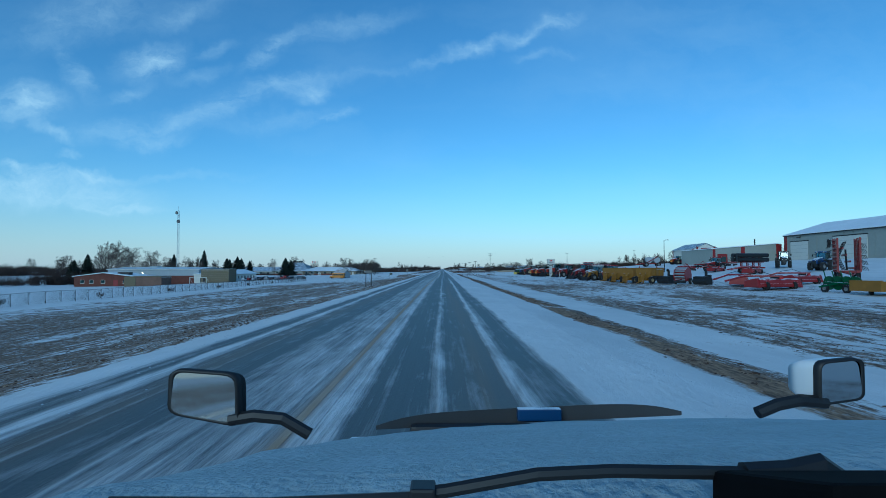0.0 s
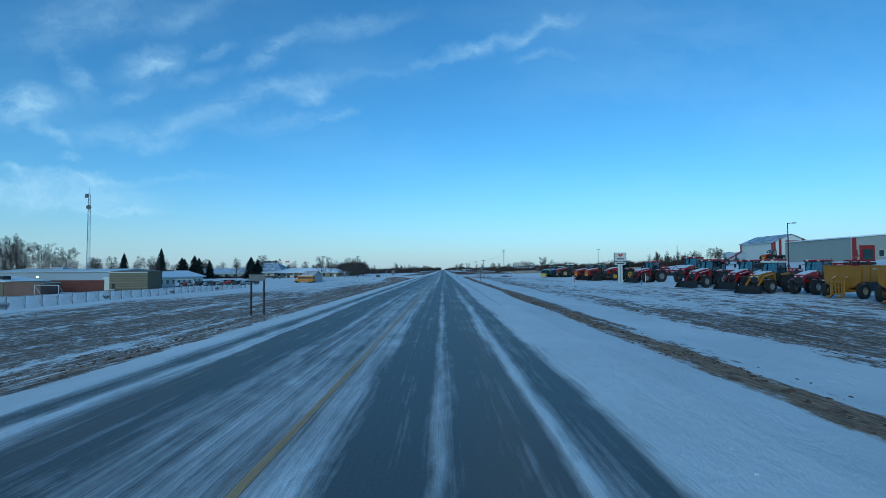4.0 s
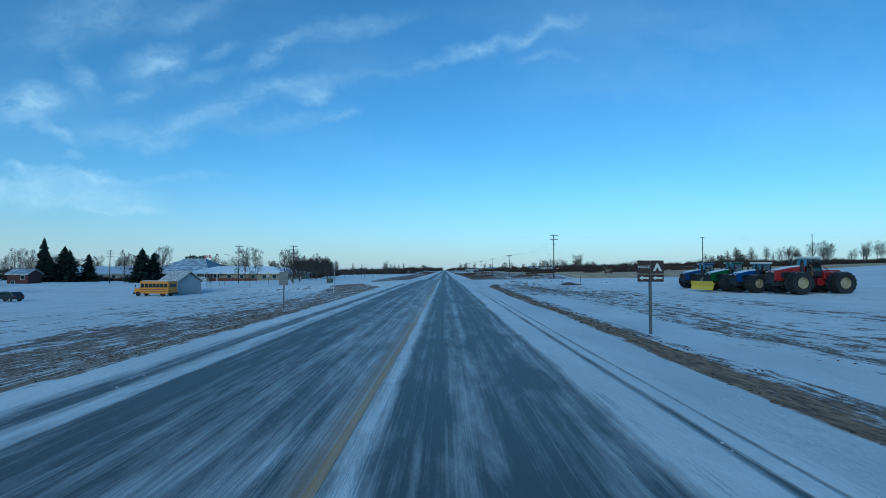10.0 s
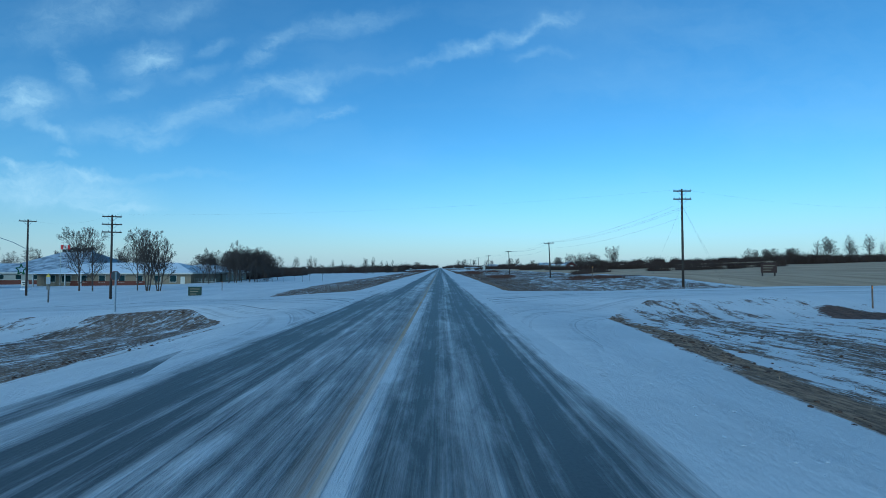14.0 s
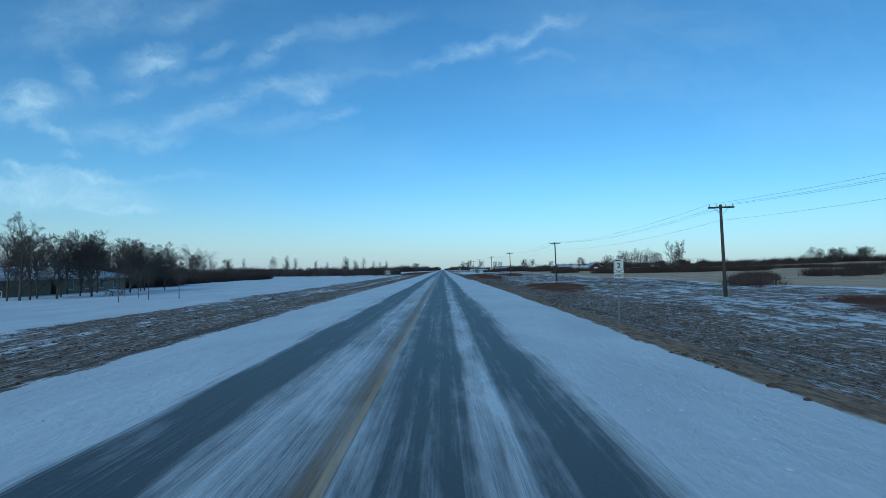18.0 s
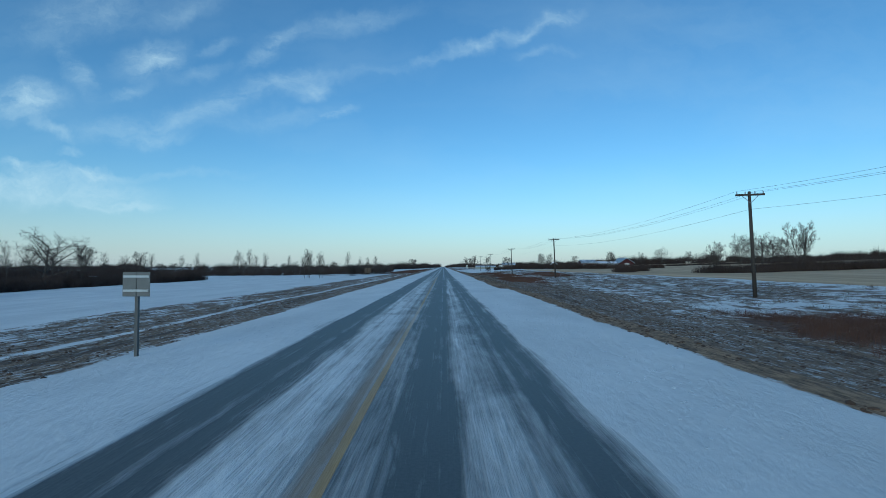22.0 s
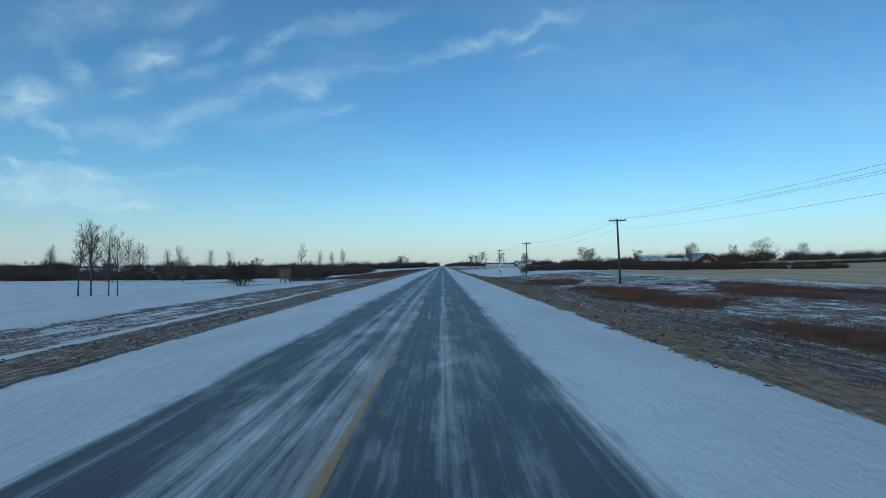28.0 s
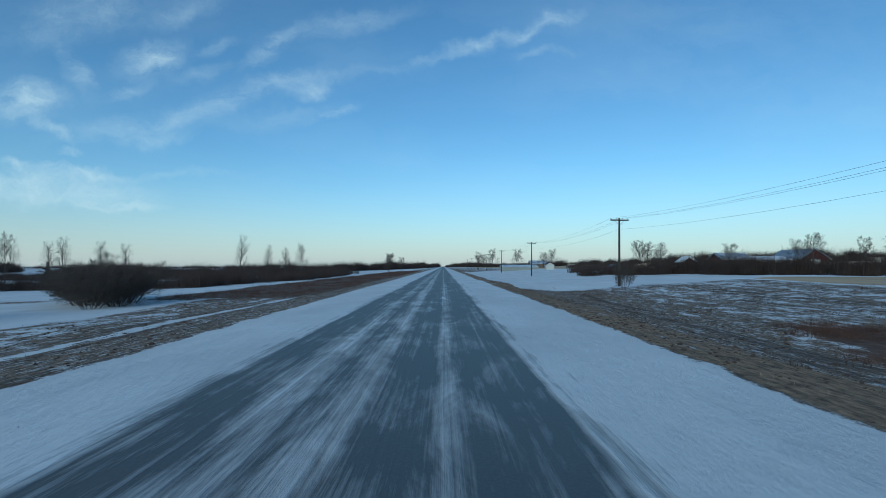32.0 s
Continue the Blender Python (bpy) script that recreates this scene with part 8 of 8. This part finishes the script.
def soil_lumps(n, seed):
    """Frozen clods of turned soil in the verges, snow on their tops."""
    r = np.random.RandomState(seed)
    spots = []
    while len(spots) < n:
        for x, y in zip(r.uniform(7.4, 18, 400) * r.choice((-1, 1), 400), r.uniform(-6, 640, 400)):
            g, _, _, d = cover(x, y)
            if max(g * 0.8, d) > r.uniform(0.3, 1.0) and noise.noise((x * 0.5, y * 0.12, 9)) > -0.15:
                spots.append((x, y, ground_z(x, y)))
    p = np.array(spots[:n])
    base = np.array([tuple(q) for q in _iv])
    size = r.uniform(0.02, 0.05, n) * np.where(r.uniform(0, 1, n) < 0.12, 1.8, 1.0)
    a = r.uniform(0, 6.28, n)
    st = np.stack([r.uniform(0.8, 1.9, n), r.uniform(0.8, 1.6, n), r.uniform(0.45, 0.9, n)], 1) * size[:, None]
    v = base[None] * st[:, None, :] * r.uniform(0.75, 1.2, (n, len(base), 1))
    c, s_ = np.cos(a)[:, None], np.sin(a)[:, None]
    v = np.stack([v[..., 0] * c - v[..., 1] * s_, v[..., 0] * s_ + v[..., 1] * c, v[..., 2]], 2) + p[:, None, :]
    f = (np.array(_if)[None] + (np.arange(n) * len(base))[:, None, None]).reshape(-1, 3)
    return tagged(pydata("soil_clods", v.reshape(-1, 3).tolist(), f.tolist(), "soil"), "frozen brown soil clods in the verges", "soil", kind="stuff")


soil_lumps(26000, 62)


def plank(x, y, turn, label):
    ob = thing("debris_board", label, "debris", pose(x, y, ground_z(x, y) + 0.02, 0, 0, turn))
    part("board", box(-0.17, 0.17, -0.07, 0.07, -0.01, 0.035, bev=0.012), "board", ob)
    part("snow_crust", box(-0.13, 0.1, -0.055, 0.055, 0.035, 0.05, bev=0.008), "snow", ob)


plank(6.2, 249.6, 15, "broken brown board lying on the shoulder")
plank(5.9, 241.6, -30, "broken brown board lying on the shoulder")


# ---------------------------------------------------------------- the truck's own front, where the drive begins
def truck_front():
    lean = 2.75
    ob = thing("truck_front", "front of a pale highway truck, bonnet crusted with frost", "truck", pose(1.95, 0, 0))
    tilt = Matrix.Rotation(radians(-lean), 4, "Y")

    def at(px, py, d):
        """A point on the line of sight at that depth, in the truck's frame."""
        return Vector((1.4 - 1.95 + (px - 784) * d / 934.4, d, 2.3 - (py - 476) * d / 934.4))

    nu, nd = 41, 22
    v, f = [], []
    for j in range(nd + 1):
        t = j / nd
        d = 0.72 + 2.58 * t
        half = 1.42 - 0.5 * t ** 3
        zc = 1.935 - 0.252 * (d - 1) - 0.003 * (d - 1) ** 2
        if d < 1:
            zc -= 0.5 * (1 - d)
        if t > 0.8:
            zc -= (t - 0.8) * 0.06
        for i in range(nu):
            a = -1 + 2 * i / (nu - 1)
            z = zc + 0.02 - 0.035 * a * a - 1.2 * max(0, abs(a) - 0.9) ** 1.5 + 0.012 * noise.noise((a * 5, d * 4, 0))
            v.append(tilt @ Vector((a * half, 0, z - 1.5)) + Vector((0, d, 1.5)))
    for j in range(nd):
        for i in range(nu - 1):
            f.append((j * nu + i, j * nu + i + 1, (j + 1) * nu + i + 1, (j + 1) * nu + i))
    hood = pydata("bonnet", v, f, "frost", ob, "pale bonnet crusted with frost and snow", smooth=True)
    sol = hood.modifiers.new("thick", "SOLIDIFY")
    sol.thickness = 0.03
    # dark bug deflector with a centre latch
    bm = bmesh.new()
    n = 24
    lo, hi, lb, hb = [], [], [], []
    for i in range(n + 1):
        q = i / n
        px = 668 + 535 * q
        base = 751 - 25 * q
        rise = 20 * (1 - abs(2 * q - 1) ** 5) if 0 < q < 1 else 1
        d = 3.36 - 0.16 * (2 * q - 1) ** 2
        lo.append(bm.verts.new(at(px, base + 6, d))); hi.append(bm.verts.new(at(px, base - rise, d)))
        lb.append(bm.verts.new(at(px, base + 6, d) + Vector((0, 0.04, 0)))); hb.append(bm.verts.new(at(px, base - rise, d) + Vector((0, 0.04, -0.01))))
    for i in range(n):
        for a, b in ((lo, hi), (hi, hb), (hb, lb)):
            bm.faces.new((a[i], a[i + 1], b[i + 1], b[i]))
    part("bug_deflector", bm, "deflector", ob, "dark plastic bug deflector", smooth=False)
    p, q = at(914, 739, 3.33), at(990, 718, 3.33)
    part("bonnet_latch", box(p.x, q.x, 3.28, 3.34, p.z, q.z, bev=0.01), "navy", ob)
    # hood mirrors on curved arms
    def rounded(q, c, share):
        """The corners of q eased into arcs, drawn in to a share about c."""
        out = []
        for i in range(4):
            p0, p1, p2 = q[i - 1], q[i], q[(i + 1) % 4]
            a_, b_ = p1.lerp(p0, 0.2), p1.lerp(p2, 0.2)
            for k in range(5):
                t = k / 4
                out.append(c + (a_ * (1 - t) ** 2 + p1 * 2 * t * (1 - t) + b_ * t * t - c) * share)
        return out

    for nm, quad, deep, arm, shell in (("l", [(306, 652), (425, 661), (428, 752), (304, 729)], 0.10, [(412, 740), (455, 733), (505, 738), (552, 765)], "black"),
                                       ("r", [(1447, 640), (1523, 632), (1523, 704), (1446, 715)], 0.16, [(1456, 710), (1410, 706), (1370, 714), (1336, 728)], "black")):
        d = 3.0
        outer = [at(px, py, d) for px, py in quad]
        c = sum(outer, Vector()) / 4
        away = Vector((0.05 if nm == "l" else -0.11, deep, 0.0))
        rings = [rounded(outer, c, 0.9), rounded(outer, c, 1.0), [p_ + Vector((0, 0.05, 0)) for p_ in rounded(outer, c, 1.02)]]
        bm = bmesh.new()
        vs = [[bm.verts.new(p_ - Vector((0, 0.012 if k == 1 else 0.0, 0))) for p_ in r_] for k, r_ in enumerate(rings)]
        m_ = len(vs[0])
        for r0, r1 in zip(vs, vs[1:]):
            for i in range(m_):
                bm.faces.new((r0[i], r0[(i + 1) % m_], r1[(i + 1) % m_], r1[i]))
        bmesh.ops.recalc_face_normals(bm, faces=bm.faces[:])
        mi = part("hood_mirror", bm, shell, ob, "black hood mirror", smooth=True)
        bm = bmesh.new()
        r0 = [bm.verts.new(p_ + Vector((0, 0.05, 0))) for p_ in rounded(outer, c, 1.02)]
        r1 = [bm.verts.new(p_ + away * 0.6) for p_ in rounded(outer, c, 0.96)]
        r2 = [bm.verts.new(p_ + away) for p_ in rounded(outer, c, 0.7)]
        for ra, rb in ((r0, r1), (r1, r2)):
            for i in range(m_):
                bm.faces.new((ra[i], ra[(i + 1) % m_], rb[(i + 1) % m_], rb[i]))
        bm.faces.new(r2)
        bmesh.ops.recalc_face_normals(bm, faces=bm.faces[:])
        # left housing black, right housing pale
        part("mirror_housing", bm, "black" if nm == "l" else "car_white", mi, "black housing" if nm == "l" else "pale housing", smooth=True)
        bm = bmesh.new()
        bm.faces.new([bm.verts.new(p_ + Vector((0, 0.006 + (p_.z - c.z) * 0.09 + (p_.x - c.x) * (0.06 if nm == "l" else -0.05), 0))) for p_ in rounded(outer, c, 0.91)])
        bmesh.ops.recalc_face_normals(bm, faces=bm.faces[:])
        part("mirror_glass", bm, "mirror", mi)
        part("mirror_arm", pipe([at(px, py, d + 0.02) for px, py in arm], 0.036, 8), "black", ob)
    # wiper and dark cowl at the foot of the windscreen
    part("wiper_blade", pipe([at(px, py, 0.8) for px, py in ((205, 880), (480, 882), (730, 872))], 0.008, 6), "black", ob)
    part("wiper_arm", pipe([at(px, py, 0.8) for px, py in ((735, 868), (790, 862), (950, 834), (1080, 828), (1310, 832))], 0.0105, 8), "black", ob)
    part("wiper_pivot", pipe([at(px, py, 0.8) for px, py in ((1310, 836), (1390, 832), (1440, 820), (1480, 850))], 0.02, 8), "black", ob)
    part("wiper_joint", box(at(728, 0, 0.8).x, at(772, 0, 0.8).x, 0.78, 0.82, at(0, 885, 0.8).z, at(0, 851, 0.8).z, bev=0.004), "black", ob)
    part("cowl", extr([(0.5, 1.66), (0.98, 1.72), (0.98, 1.62), (0.5, 1.58)], 0, -1.25, 1.25, 0.01), "black", ob)
    part("cowl_end", extr([(0.55, 2.08), (0.8, 2.0), (0.8, 1.85), (0.55, 1.85)], 0, -0.15, 1.3, 0.01), "cowl_black", ob)
    # what carries it
    part("grille", box(-0.75, 0.75, 3.2, 3.3, 0.75, 1.36, bev=0.04), "black", ob)
    part("bumper", box(-1.22, 1.22, 3.15, 3.4, 0.42, 0.75, bev=0.06), "white", ob)
    part("engine_block", box(-0.45, 0.45, 0.9, 3.1, 0.65, 1.35, bev=0.05), "black", ob)
    for s in (-1, 1):
        part("fender", extr([(0.9, 0.7), (1.15, 1.1), (1.9, 1.25), (2.9, 1.2), (3.2, 0.75), (3.2, 1.3), (1.0, 1.55)], 0, s * 0.98 - 0.12, s * 0.98 + 0.12, 0.02), "car_white", ob)
        part("chassis_rail", box(s * 0.42 - 0.05, s * 0.42 + 0.05, 0.2, 3.2, 0.5, 0.75), "black", ob)
        w = wheel(ob, s * 0.98, 2.1, 0.52, 0.3, "steel", 12)
        w.rotation_euler = (0, 0, radians(90))
        part("headlight", box(s * 0.9 - 0.16, s * 0.9 + 0.16, 3.16, 3.28, 0.85, 1.12, bev=0.04), "siding_blue", ob)
    return ob


defmat("frost", (0.33, 0.385, 0.415), 0.55, var=0.3, scale=38, bump=1.0, col2=(0.24, 0.28, 0.31))
defmat("cowl_black", (0.006, 0.006, 0.007), 0.95, var=0.3, scale=8, spec=0.05)
defmat("deflector", (0.05, 0.05, 0.052), 0.5, var=0.2, scale=6)
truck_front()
